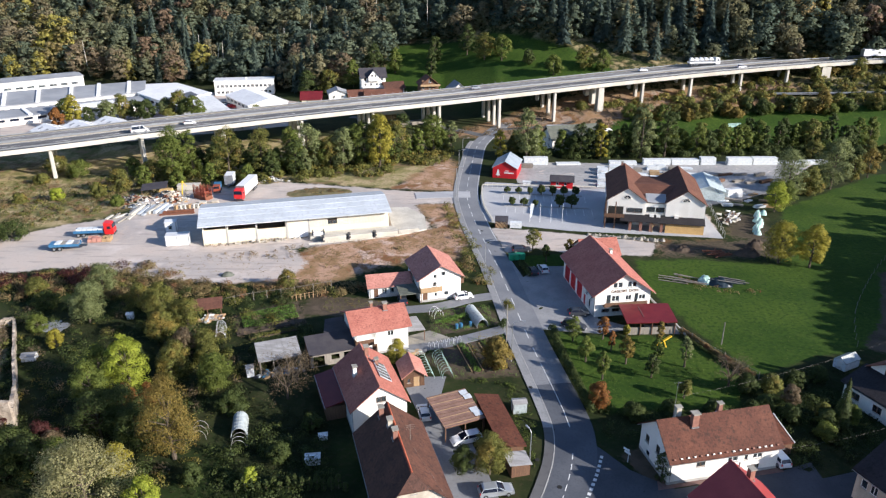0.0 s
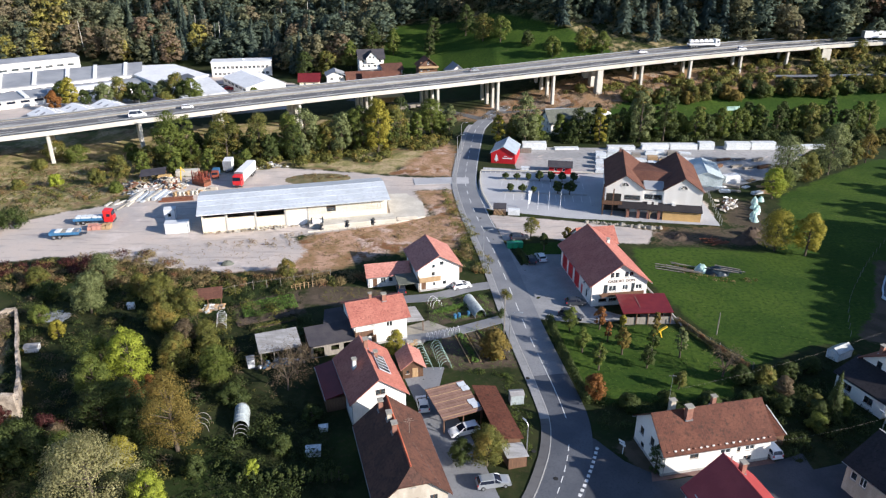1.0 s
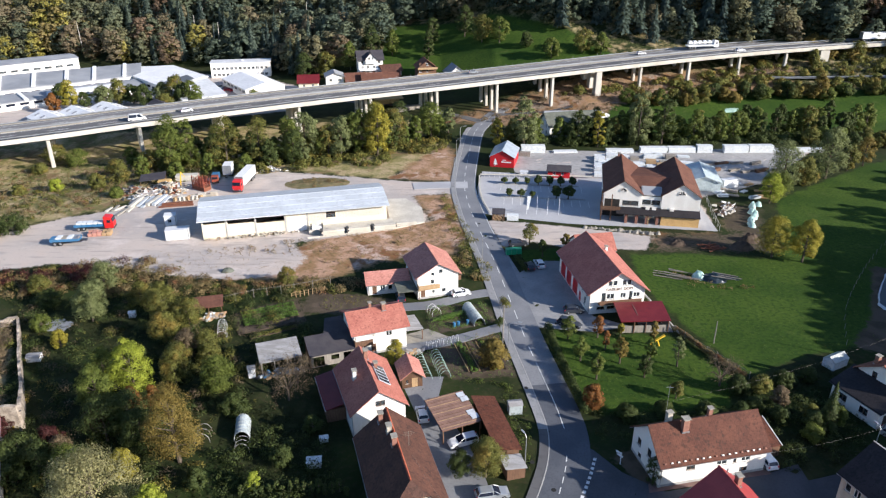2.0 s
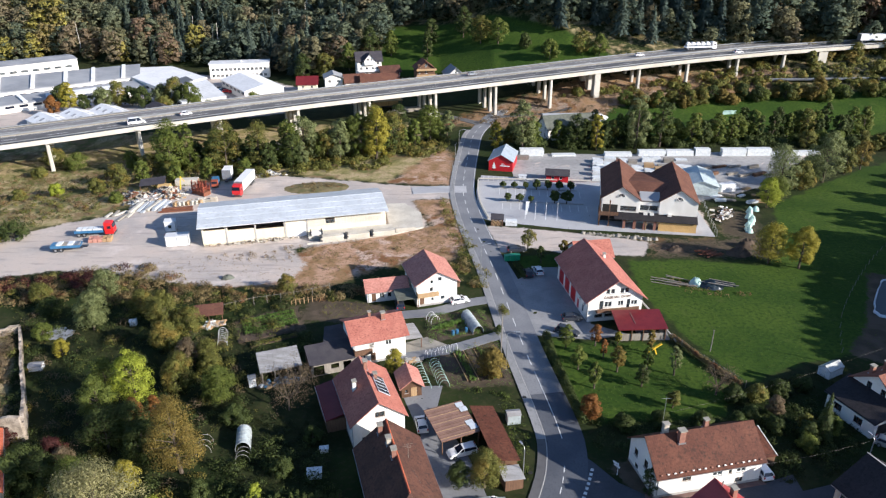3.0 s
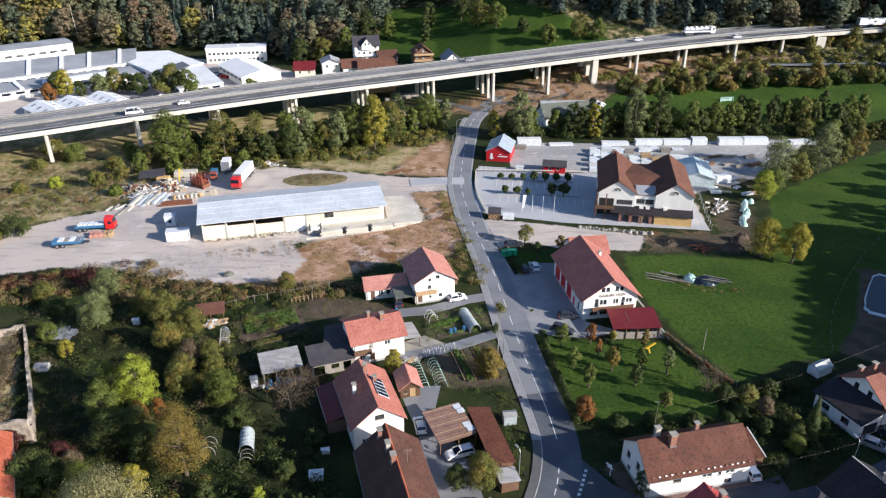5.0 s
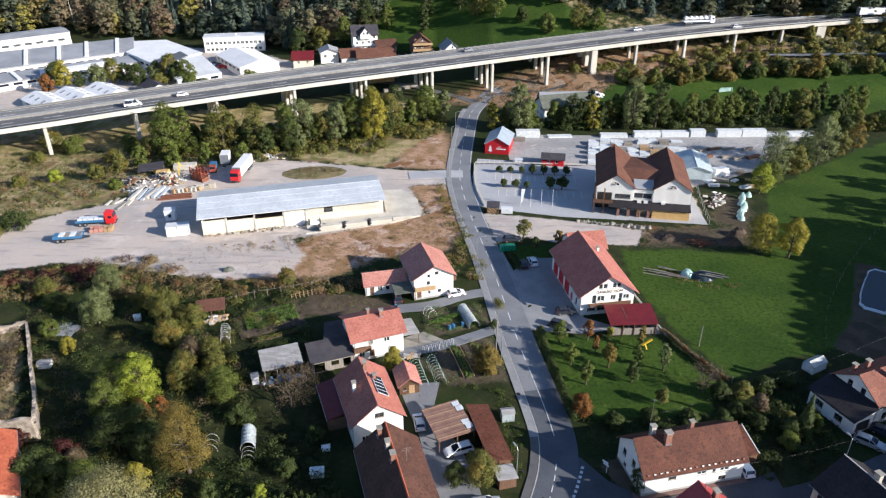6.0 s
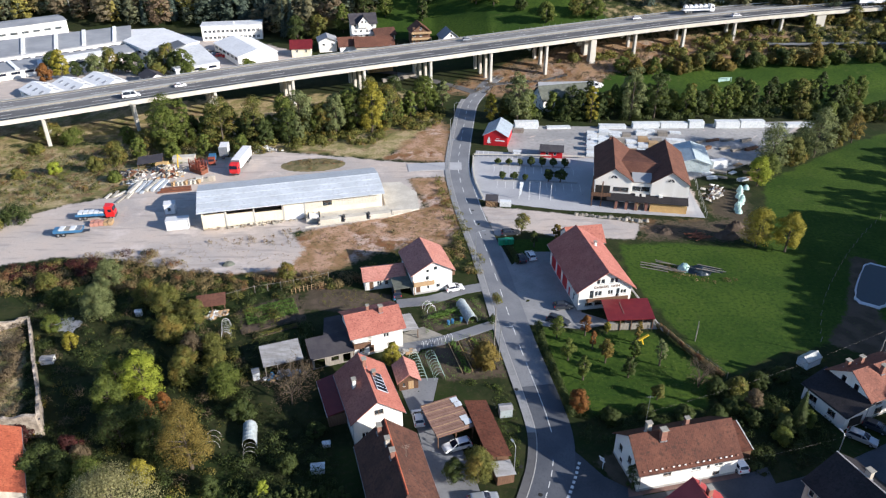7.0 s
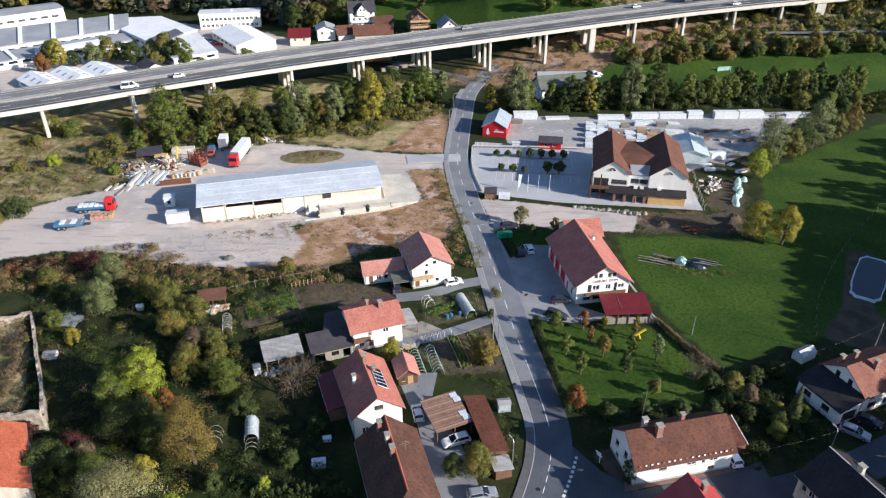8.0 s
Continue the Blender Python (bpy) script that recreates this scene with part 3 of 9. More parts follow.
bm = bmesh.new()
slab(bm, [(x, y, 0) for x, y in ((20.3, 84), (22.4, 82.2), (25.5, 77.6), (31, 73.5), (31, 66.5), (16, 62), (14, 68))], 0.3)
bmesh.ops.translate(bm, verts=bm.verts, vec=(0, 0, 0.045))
solo("junction", bm, M["asphalt_shade"], "asphalt mouth of the side street", "street", kind="structure")
part_walk = MAIN[(MAIN[:, 1] < 262)]
solo("sidewalk", strip(part_walk[part_walk[:, 1] > 86], 2.6, 4.0, 0.12), M["sidewalk"], "pale grey asphalt sidewalk along the road", "sidewalk", kind="structure")
# Bend stretch of the sidewalk in a darker tone that replaces shade.
solo("sidewalk", strip(part_walk[part_walk[:, 1] < 87.6], 2.6, 4.0, 0.116), M["asphalt_lane"], "asphalt sidewalk round the bend, darkened to suggest shade", "sidewalk", kind="structure")
solo("kerb", strip(part_walk, 2.52, 2.66, 0.14), M["kerb"], "concrete kerb between road and sidewalk", "kerb", kind="structure")


def dashes(line, length, gap, offset, wide, parent, start=0.0):
    d = np.concatenate([[0], np.cumsum(np.linalg.norm(np.diff(line[:, :2], axis=0), axis=1))])
    nrm = normals_2d(line)
    s = start
    while s + length < d[-1]:
        k = np.linspace(s, s + length, max(2, int(length / 1.5)))
        px = [np.interp(k, d, line[:, 0] + nrm[:, 0] * offset), np.interp(k, d, line[:, 1] + nrm[:, 1] * offset)]
        bm = bmesh.new()
        sweep(bm, np.stack(px, 1), [(-wide / 2, 0.02), (-wide / 2, 0.062), (wide / 2, 0.062), (wide / 2, 0.02)])
        part("dash", bm, M["paint"], parent)
        s += length + gap


dashes(MAIN[(MAIN[:, 1] > 103)], 3.2, 3.4, 0.0, 0.15, road, 1.0)
dashes(MAIN[(MAIN[:, 1] < 106) & (MAIN[:, 1] > 86)], 4.4, 0.12, 0.0, 0.12, road)
dashes(MAIN[(MAIN[:, 1] < 86) & (MAIN[:, 1] > 82)], 4.0, 0.2, 0.0, 0.13, road)
dashes(MAIN[(MAIN[:, 1] < 82) & (MAIN[:, 1] > 58)], 1.3, 0.9, 0.0, 0.13, road)
dashes(smooth_line([(22.3, 80.5), (20.3, 75.5), (17.2, 69.5), (13, 64)], 1), 0.55, 0.45, 0.0, 0.45, road)
solo("edge_line", strip(MAIN[(MAIN[:, 1] > 160)], -3.2, -3.08, 0.062), M["paint"], "worn white edge line", "road marking", kind="structure")


for x, y in ((13.1, 79.6), (16.2, 86.4), (15.4, 74.2), (14.2, 97.4), (9.9, 168.0), (34.5, 69.4), (33.0, 70.8), (38.2, 69.9)):
    solo("manhole_cover", tube(bmesh.new(), (0, 0, 0), (0, 0, 0.025), 0.36, 0.35, 14), M["rubber"], "dark iron manhole cover in the asphalt", "manhole cover", pose(x, y, 0.05 if x > 14.3 or y > 100 else 0.115), "manhole covers")


def pavement(name, pts, material, label, lift=0.06, category="pavement"):
    bm = bmesh.new()
    slab(bm, [(x, y, lift) for x, y in pts], 0.3)
    return solo(name, bm, material, label, category, kind="structure")


pavement("store_parking", [(10.5, 176), (10.8, 196), (13, 210), (22, 208.5), (30, 205), (48, 203), (72, 198), (69.5, 163), (45, 166.5), (33, 168), (14, 173.5)], M["paving"], "grey paved parking area round the store", 0.04)
pavement("timber_yard", [(23, 233), (60, 231), (128, 236), (97, 200), (80, 190), (74, 189), (72.3, 198.4), (48, 203.4), (30, 205.4), (23, 209)], M["yard_grey"], "dusty grey hardstanding of the timber yard", 0.03)
pavement("fire_forecourt", [(15.2, 152), (17.5, 140), (21.8, 146), (28, 146), (30, 121), (36.5, 117.2), (29, 115.2), (21.5, 116.4), (18.2, 117), (16, 130)], M["sidewalk"], "asphalt forecourt of the fire station", 0.042)
pavement("house_yard", [(-8, 113.5), (-2.5, 116.4), (1.5, 113.6), (-4, 109.4), (-8.5, 107.6)], M["kerb_grey"], "dusty trodden yard before the house", 0.035)
pavement("house_court", COURT, M["asphalt"], "grey asphalt court between the houses and sheds", 0.036)
pavement("street_front", [(28.5, 73.4), (45.2, 77.0), (51, 79.2), (51, 75), (44, 71), (31, 70)], M["asphalt_shade"], "asphalt strip before the long house", 0.034)
pavement("house_apron", [(28.3, 73.6), (28.6, 75.3), (46.0, 79.1), (46.4, 77.2)], M["brick_paving"], "brown brick paving before the long house", 0.05)
PATHS = [
    ("garden_lane", [(12.5, 117.5), (3, 112.6), (-3, 110.4), (-8.5, 109.3)], 1.3, "grey gravel lane between the gardens"),
    ("house_drive", [(13, 131.6), (6, 129.6), (-1, 126), (-8, 124.6)], 1.5, "grey drive beside the house"),
    ("yard_entry", [(8, 197.5), (0, 197.5), (-8, 196.5)], 2.8, "gravel entry to the yard"),
    ("far_lane", [(16, 270), (6, 280), (-14, 296), (-40, 305)], 2.0, "asphalt lane passing under the motorway bridge"),
    ("far_track", [(20, 280), (38, 285), (54, 289)], 1.6, "pale lane beyond the river trees"),
    ("fire_path", [(38, 117), (44, 116.6)], 1.6, "paved path beside the carport"),
]
for nm, pts, hw, lab in PATHS:
    ln = smooth_line(pts, 2)
    ln = np.column_stack([ln, land(ln[:, 0], ln[:, 1])])
    solo(nm, strip(ln, -hw, hw, 0.1), M["asphalt_lane"] if "far" in nm else M["asphalt"] if hw < 2.7 else M["paving"], lab, "lane", kind="structure")
ln = smooth_line([(140, 304), (170, 300), (200, 296), (260, 286)], 4)
ln = np.column_stack([ln, land(ln[:, 0], ln[:, 1]) + 0.3])
solo("hill_road", strip(ln, -2.8, 2.8, 0.1), M["asphalt"], "asphalt road climbing the hillside", "road", kind="structure")
ln2 = ln.copy()
solo("guard_rail", sweep(bmesh.new(), ln2, [(2.9, 0.4), (2.9, 0.75), (3.0, 0.75), (3.0, 0.4)]), M["metal"], "steel guard rail along the hillside road", "guard rail", kind="structure")

# ---- the motorway viaduct ----
DECK = smooth_line([(-400, 62, 3), (-300, 125, 4), (-220, 172, 5.0), (-170, 198, 6.2), (-125, 219.5, 7.3), (-100, 231, 8.3), (-50, 255, 9.5), (-1, 275.5, 10.6), (23, 283.5, 11.7), (46, 289.5, 13.1), (65.5, 294.5, 14.3),
                    (84, 298.7, 15.5), (105.5, 303, 16.9), (128, 307, 18.2), (149, 310, 19.4), (190, 314, 21.3), (260, 317, 24), (400, 312, 28)], 4.0)
# the line runs east, so offsets to the left (negative) lead away from the village
viaduct = thing("viaduct", "long pale concrete motorway viaduct on tall columns", "bridge", kind="structure")
part("deck", sweep(bmesh.new(), DECK, [(0.0, 1.3), (-23.4, 1.3), (-23.4, 0.95), (-22, 0.75), (-21.4, -0.1), (-13.4, -0.1), (-12.6, 0.75), (-9.2, 0.75), (-8.4, -0.1), (-0.9, -0.1), (-0.3, 0.75), (0.0, 0.95)]), M["concrete"], viaduct)
part("roadway", sweep(bmesh.new(), DECK, [(-0.9, 1.25), (-0.9, 1.36), (-11.3, 1.36), (-11.3, 1.25)]), M["asphalt_lane"], viaduct, "dark grey motorway asphalt")
part("roadway", sweep(bmesh.new(), DECK, [(-12.1, 1.25), (-12.1, 1.36), (-22.5, 1.36), (-22.5, 1.25)]), M["asphalt_deck"], viaduct, "worn brownish motorway asphalt")
part("edge_beam", sweep(bmesh.new(), DECK, [(0.25, 0.25), (0.25, 1.65), (-0.3, 1.65), (-0.3, 1.3), (0.0, 1.2), (0.0, 0.25)]), M["fascia"], viaduct, "pale concrete edge beam")
part("edge_beam", sweep(bmesh.new(), DECK, [(-23.1, 1.3), (-23.1, 1.8), (-23.65, 1.8), (-23.65, 0.15), (-23.4, 0.15), (-23.4, 1.3)]), M["kerb_grey"], viaduct, "pale concrete edge beam")
part("hand_rail", sweep(bmesh.new(), DECK, [(0.0, 2.35), (0.0, 2.45), (-0.1, 2.45), (-0.1, 2.35)]), M["metal"], viaduct, "thin steel rail")
part("median_barrier", sweep(bmesh.new(), DECK, [(-11.5, 1.3), (-11.62, 1.75), (-11.78, 1.75), (-11.9, 1.3)]), M["kerb_grey"], viaduct, "low concrete barrier between the carriageways")
for o in (-11.2, -12.2):
    part("guard_rail", sweep(bmesh.new(), DECK, [(o, 1.85), (o, 2.15), (o - 0.06, 2.15), (o - 0.06, 1.85)]), M["metal"], viaduct, "steel guard rail")
part("guard_rail", sweep(bmesh.new(), DECK, [(-1.0, 1.85), (-1.0, 2.15), (-1.06, 2.15), (-1.06, 1.85)]), M["metal"], viaduct, "steel guard rail")
part("guard_rail", sweep(bmesh.new(), DECK, [(-22.3, 1.85), (-22.3, 2.15), (-22.36, 2.15), (-22.36, 1.85)]), M["metal"], viaduct, "steel guard rail")
for o in (-3.0, -10.6, -12.8, -20.4):
    part("lane_line", sweep(bmesh.new(), DECK, [(o, 1.33), (o, 1.375), (o - 0.16, 1.375), (o - 0.16, 1.33)]), M["paint"], viaduct)
DIST = np.concatenate([[0], np.cumsum(np.linalg.norm(np.diff(DECK[:, :2], axis=0), axis=1))])
DN = normals_2d(DECK)


def deck_at(x, off):
    """A place on the bridge: the point of the near edge at that x, moved off metres to the right of the line, and its heading in degrees."""
    i = np.interp(x, DECK[:, 0], np.arange(len(DECK)))
    k = int(i)
    f = i - k
    p = DECK[k] * (1 - f) + DECK[min(k + 1, len(DECK) - 1)] * f
    n = DN[k]
    return Vector((p[0] + n[0] * off, p[1] + n[1] * off, p[2])), math.degrees(math.atan2(n[0], -n[1]))


def lane_dashes():
    bm0 = boxes((-3, 3, -0.09, 0.09, 0, 0.03))
    me = mesh_of("lane_dash", bm0, M["paint"])
    for o in (-6.8, -16.6):
        for x in np.arange(-230, 250, 13.5):
            p, a = deck_at(x, o)
            s = (deck_at(x + 2, o)[0].z - deck_at(x - 2, o)[0].z) / 4
            part("lane_dash", me, None, viaduct, m=pose(p.x, p.y, p.z + 1.352, 0, -math.degrees(math.atan(s)), a))


lane_dashes()
post_me = mesh_of("rail_post", boxes((-0.05, 0.05, -0.05, 0.05, 0, 0.72)), M["metal"])
for x in np.arange(-190, 200, 2.7):
    for o, h in ((-0.05, 1.7), (-23.4, 1.78)):
        p, a = deck_at(x, o)
        part("rail_post", post_me, None, viaduct, m=pose(p.x, p.y, p.z + h, 0, 0, a))


def column(height, wide, deep):
    """A tapered column with chamfered corners and a short head, its top at z = 0."""
    bm = bmesh.new()
    c = 0.18
    rings = []
    for z, k in ((-height - 1.0, 1.12), (-height * 0.5, 1.03), (-0.4, 1.0), (0.0, 1.0)):
        w, d = wide * k / 2, deep * k / 2
        rings.append([bm.verts.new((x, y, z)) for x, y in ((-w + c, -d), (w - c, -d), (w, -d + c), (w, d - c), (w - c, d), (-w + c, d), (-w, d - c), (-w, -d + c))])
    for a, b in zip(rings, rings[1:]):
        for k in range(8):
            bm.faces.new((a[k], a[(k + 1) % 8], b[(k + 1) % 8], b[k]))
    bm.faces.new(rings[-1])
    return bm


for x in (-200, -175, -150, -125, -100, -76, -51, -26, -1, 23, 46, 65.5, 84, 105.5, 128, 149):
    for o in (-1.5, -7.6, -14.2, -20.4):
        p, a = deck_at(x, o)
        h = p.z - 0.1 - land_at(p.x, p.y)
        if h > 1.5:
            big = x == 65.5
            part("column", column(h, 2.6 if big else 1.1, 2.6 if big else 1.5), M["concrete"], viaduct, m=pose(p.x, p.y, p.z - 0.05, 0, 0, a))
p, a = deck_at(166, -11.7)
bm = boxes((-2, 2, -11.5, 11.5, -14, -0.1))
part("abutment", bm, M["concrete"], viaduct, m=pose(p.x, p.y, p.z, 0, 0, a))

# ---- houses ----
from mathutils.geometry import tessellate_polygon

WINDOWS = {}


def facade(bm, m, outer, holes, depth=0.22):
    """A wall in its own (u, z) plane with openings cut through; m lays it into the house, its -y side outwards."""
    loops = [[Vector((u, z, 0)) for u, z in outer]] + [[Vector((u0, z0, 0)), Vector((u0, z1, 0)), Vector((u1, z1, 0)), Vector((u1, z0, 0))] for u0, u1, z0, z1 in holes]
    flat = [p for lp in loops for p in lp]
    vs = [bm.verts.new(m @ Vector((p.x, 0, p.y))) for p in flat]
    for t in tessellate_polygon(loops):
        if len(set(t)) == 3:
            try:
                bm.faces.new([vs[i] for i in t])
            except ValueError:
                pass
    k = len(outer)
    for _ in holes:
        q = vs[k:k + 4]
        inner = [bm.verts.new(v.co + (m.to_3x3() @ Vector((0, depth, 0)))) for v in q]
        for i in range(4):
            bm.faces.new((q[i], q[(i + 1) % 4], inner[(i + 1) % 4], inner[i]))
        k += 4


def window(parent, m, w, h, frame_mat, name="window"):
    key = (round(w, 2), round(h, 2), frame_mat.name)
    if key not in WINDOWS:
        b = 0.08
        rows = [(-w / 2, w / 2, 0.06, 0.13, 0, b), (-w / 2, w / 2, 0.06, 0.13, h - b, h), (-w / 2, -w / 2 + b, 0.06, 0.13, b, h - b), (w / 2 - b, w / 2, 0.06, 0.13, b, h - b)]
        if w > 0.9:
            rows.append((-0.05, 0.05, 0.06, 0.13, b, h - b))
        fr = mesh_of("window_frame", boxes(*rows), frame_mat)
        pane = mesh_of("pane", boxes((-w / 2 + b, w / 2 - b, 0.085, 0.105, b, h - b)), M["glass"])
        sill = mesh_of("sill", boxes((-w / 2 - 0.08, w / 2 + 0.08, -0.1, 0.05, -0.07, -0.004)), M["kerb"])
        # Near-black sheet behind each pane imitates the unlit room.
        back = mesh_of("dark_backing", boxes((-w / 2 - 0.1, w / 2 + 0.1, 0.45, 0.47, -0.1, h + 0.1)), M["dark"])
        WINDOWS[key] = (fr, pane, sill, back)
    fr, pane, sill, back = WINDOWS[key]
    o = part(name, fr, None, parent, m=m)
    part("pane", pane, None, o)
    part("sill", sill, None, o)
    part("unlit_room_sheet", back, None, o)
    return o


def door(parent, m, w, h, material, name="door"):
    rows = [(-w / 2, w / 2, 0.06, 0.12, 0, h)]
    n = max(2, int(w / 0.6))
    d = part(name, boxes(*rows), material, parent, m=m)
    for i in range(n):
        part("door_panel", boxes((-w / 2 + (i + 0.1) * w / n, -w / 2 + (i + 0.9) * w / n, 0.03, 0.057, 0.12, h - 0.12)), material, d)
    part("handle", boxes((w / 2 - 0.2, w / 2 - 0.08, -0.02, 0.03, 1.0, 1.06)), M["metal"], d)
    return d


def chimney(parent, x, y, z0, h, m0, wide=0.55, material=None):
    c = part("chimney", boxes((-wide / 2, wide / 2, -wide * 0.6, wide * 0.6, 0, h)), material or M["plaster"], parent, m=m0 @ pose(x, y, z0))
    part("cap", boxes((-wide / 2 - 0.12, wide / 2 + 0.12, -wide * 0.6 - 0.12, wide * 0.6 + 0.12, h + 0.22, h + 0.32), (-wide / 2, -wide / 2 + 0.1, -wide * 0.5, wide * 0.5, h, h + 0.22),
                      (wide / 2 - 0.1, wide / 2, -wide * 0.5, wide * 0.5, h, h + 0.22)), M["kerb_grey"], c)
    part("flashing", boxes((-wide / 2 - 0.1, wide / 2 + 0.1, -wide * 0.6 - 0.1, wide * 0.6 + 0.1, 0.1, 0.28)), M["metal"], c)


def gable_house(parent, w, l, eave, ridge, wall_mat, roof_mat, m0=None, ridge_mat=None, over=0.5, end=0.4, wins=(), doors=(), hip=0.0, chims=(), frame_mat=None, lift=0.0, base=True, gutters=True, plinth=None):
    """Walls with openings, a pitched roof with its ridge along local y, windows, doors and chimneys, as parts of a house.
    wins and doors: (face, u, z, wide, high); the faces are S (-y), N (+y), W (-x), E (+x), u runs to the right seen from outside."""
    m0 = m0 or Matrix()
    frame_mat = frame_mat or M["frame_white"]
    hw, hl = w / 2, l / 2
    faces = {"S": pose(0, -hl, 0), "E": pose(hw, 0, 0, 0, 0, 90), "N": pose(0, hl, 0, 0, 0, 180), "W": pose(-hw, 0, 0, 0, 0, -90)}
    bm = bmesh.new()
    slope = (ridge - eave) / hw
    for f, m in faces.items():
        holes = [(u - ww / 2, u + ww / 2, z, z + hh) for ff, u, z, ww, hh, *_ in list(wins) + list(doors) if ff == f]
        if f in "SN":
            if hip and f == "S":
                k = hip / slope
                outer = [(-hw, lift), (hw, lift), (hw, eave), (k, ridge - hip), (-k, ridge - hip), (-hw, eave)]
            else:
                outer = [(-hw, lift), (hw, lift), (hw, eave), (0, ridge), (-hw, eave)]
        else:
            outer = [(-hl, lift), (hl, lift), (hl, eave), (-hl, eave)]
        facade(bm, m, outer, holes)
    part("wall", bm, wall_mat, parent, m=m0)
    if plinth:
        part("plinth", boxes((-hw - 0.03, hw + 0.03, -hl - 0.03, hl + 0.03, 0, 0.45)), plinth, parent, m=m0)
    # roof planes, 0.16 thick, resting on the walls
    up, zt = 0.2, ridge + 0.2
    xo, ze, y0, y1 = hw + over, eave + up - slope * over, -hl - end, hl + end
    bm = bmesh.new()
    for s in (-1, 1):
        if hip:
            k = hip / slope
            ym = y0 + hip * 0.85
            slab(bm, [(0, ym, zt), (0, y1, zt), (s * xo, y1, ze), (s * xo, y0, ze), (s * k, y0, zt - hip)][::s], 0.16)
        else:
            slab(bm, [(0, y0, zt), (0, y1, zt), (s * xo, y1, ze), (s * xo, y0, ze)][::s], 0.16)
    part("roof", bm, roof_mat, parent, m=m0)
    if hip:
        k = hip / slope
        bm = bmesh.new()
        slab(bm, [(-k, y0, zt - hip + 0.004), (k, y0, zt - hip + 0.004), (0, y0 + hip * 0.85, zt + 0.004)], 0.16)
        part("hip", bm, roof_mat, parent, m=m0)
    bm = bmesh.new()
    yr = y0 + (hip * 0.85 if hip else 0)
    n = max(2, int((y1 - yr) / 0.45))
    for i in range(n):
        a, b = yr + (y1 - yr) * i / n, yr + (y1 - yr) * (i + 1) / n
        q = [bm.verts.new(v) for v in ((-0.16, a, zt - 0.05), (0, a, zt + 0.07), (0.16, a, zt - 0.05), (-0.16, b + 0.02, zt - 0.07), (0, b + 0.02, zt + 0.045), (0.16, b + 0.02, zt - 0.07))]
        bm.faces.new((q[0], q[1], q[4], q[3]))
        bm.faces.new((q[1], q[2], q[5], q[4]))
        bm.faces.new((q[0], q[2], q[1]))
    part("ridge_tiles", bm, ridge_mat or roof_mat, parent, m=m0)
    if gutters:
        for s in (-1, 1):
            bm = boxes((s * xo - 0.07, s * xo + 0.07, y0, y1, ze - 0.24, ze - 0.165))
            tube(bm, (s * (hw + 0.06), -hl + 0.25, 0.1), (s * (hw + 0.06), -hl + 0.25, ze - 0.2), 0.05, 0.05)
            part("gutter", bm, M["metal"], parent, m=m0)
    for f, u, z, ww, hh, *r in wins:
        window(parent, m0 @ faces[f] @ pose(u, 0, z), ww, hh, r[0] if r else frame_mat)
    for f, u, z, ww, hh, *r in doors:
        door(parent, m0 @ faces[f] @ pose(u, 0, z), ww, hh, r[0] if r else M["wood"])
    for x, y, h, *r in chims:
        chimney(parent, x, y, ridge + 0.2 - abs(x) * slope - 0.35, h + 0.35, m0, *r)
    return slope


def pent_roof(parent, pts, th, material, name="roof", posts=(), post_mat=None, m=None):
    bm = bmesh.new()
    slab(bm, pts, th)
    part(name, bm, material, parent, m=m)
    for x, y, h in posts:
        part("post", boxes((x - 0.07, x + 0.07, y - 0.07, y + 0.07, 0, h)), post_mat or M["wood"], parent, m=m)


def words(parent, text, size, m, material, depth=0.03):
    cu = bpy.data.curves.new("lettering", "FONT")
    cu.body, cu.size, cu.extrude, cu.align_x = text, size, depth, "CENTER"
    tmp = bpy.data.objects.new("lettering", cu)
    scene.collection.objects.link(tmp)
    me = bpy.data.meshes.new_from_object(tmp.evaluated_get(bpy.context.evaluated_depsgraph_get()))
    bpy.data.objects.remove(tmp)
    me.materials.clear()
    me.materials.append(material)
    return part("lettering", me, None, parent, m=m)


# the red-roofed house with the solar panel
HC = thing("house", "white rendered house with red tiled roof and solar collector", "house", pose(-11.1, 91.6, 0, 0, 0, 19), "village houses")
sl = gable_house(HC, 8.0, 12.3, 4.9, 8.0, M["plaster"], M["tile_dusky"], wins=[("S", 0.2, 5.3, 1.5, 0.95, M["frame_brown"]), ("S", -2.2, 1.0, 1.1, 1.2), ("S", 1.6, 1.0, 1.1, 1.2), ("E", -3.5, 1.0, 1.1, 1.2), ("E", 0, 1.0, 1.1, 1.2), ("E", 3.5, 3.4, 1.1, 1.2),
                 ("W", -3.5, 3.4, 1.1, 1.2), ("W", 2.5, 3.4, 1.1, 1.2), ("W", 0, 1.0, 1.1, 1.2), ("W", 4.6, 3.4, 1.1, 1.2)], doors=[("E", 3.4, 0.1, 1.0, 2.1)], chims=[(-2.2, 0.3, 1.3), (0.25, 3.0, 1.3, 0.6, M["brick"]), (1.3, 0.9, 0.9, 0.5, M["brick"])], plinth=M["kerb"])
ang = math.degrees(math.atan(sl))
for i in range(5):
    y = -2.6 + i * 0.98
    part("solar_panel", boxes((-1.05, 1.05, 0.03, 0.9, 0, 0.1)), M["solar"], HC, "dark glazed solar collector", m=pose(1.75, y - 0.4, 8.0 + 0.33 - 1.75 * sl, 0, ang, 0))
    part("panel_frame", boxes((-1.1, 1.1, -0.05, 0.03, 0, 0.13), (-1.12, -1.04, 0.03, 0.93, 0, 0.125), (1.04, 1.12, 0.03, 0.93, 0, 0.125)), M["sheet_pale"], HC, m=pose(1.75, y - 0.4, 8.0 + 0.33 - 1.75 * sl, 0, ang, 0))
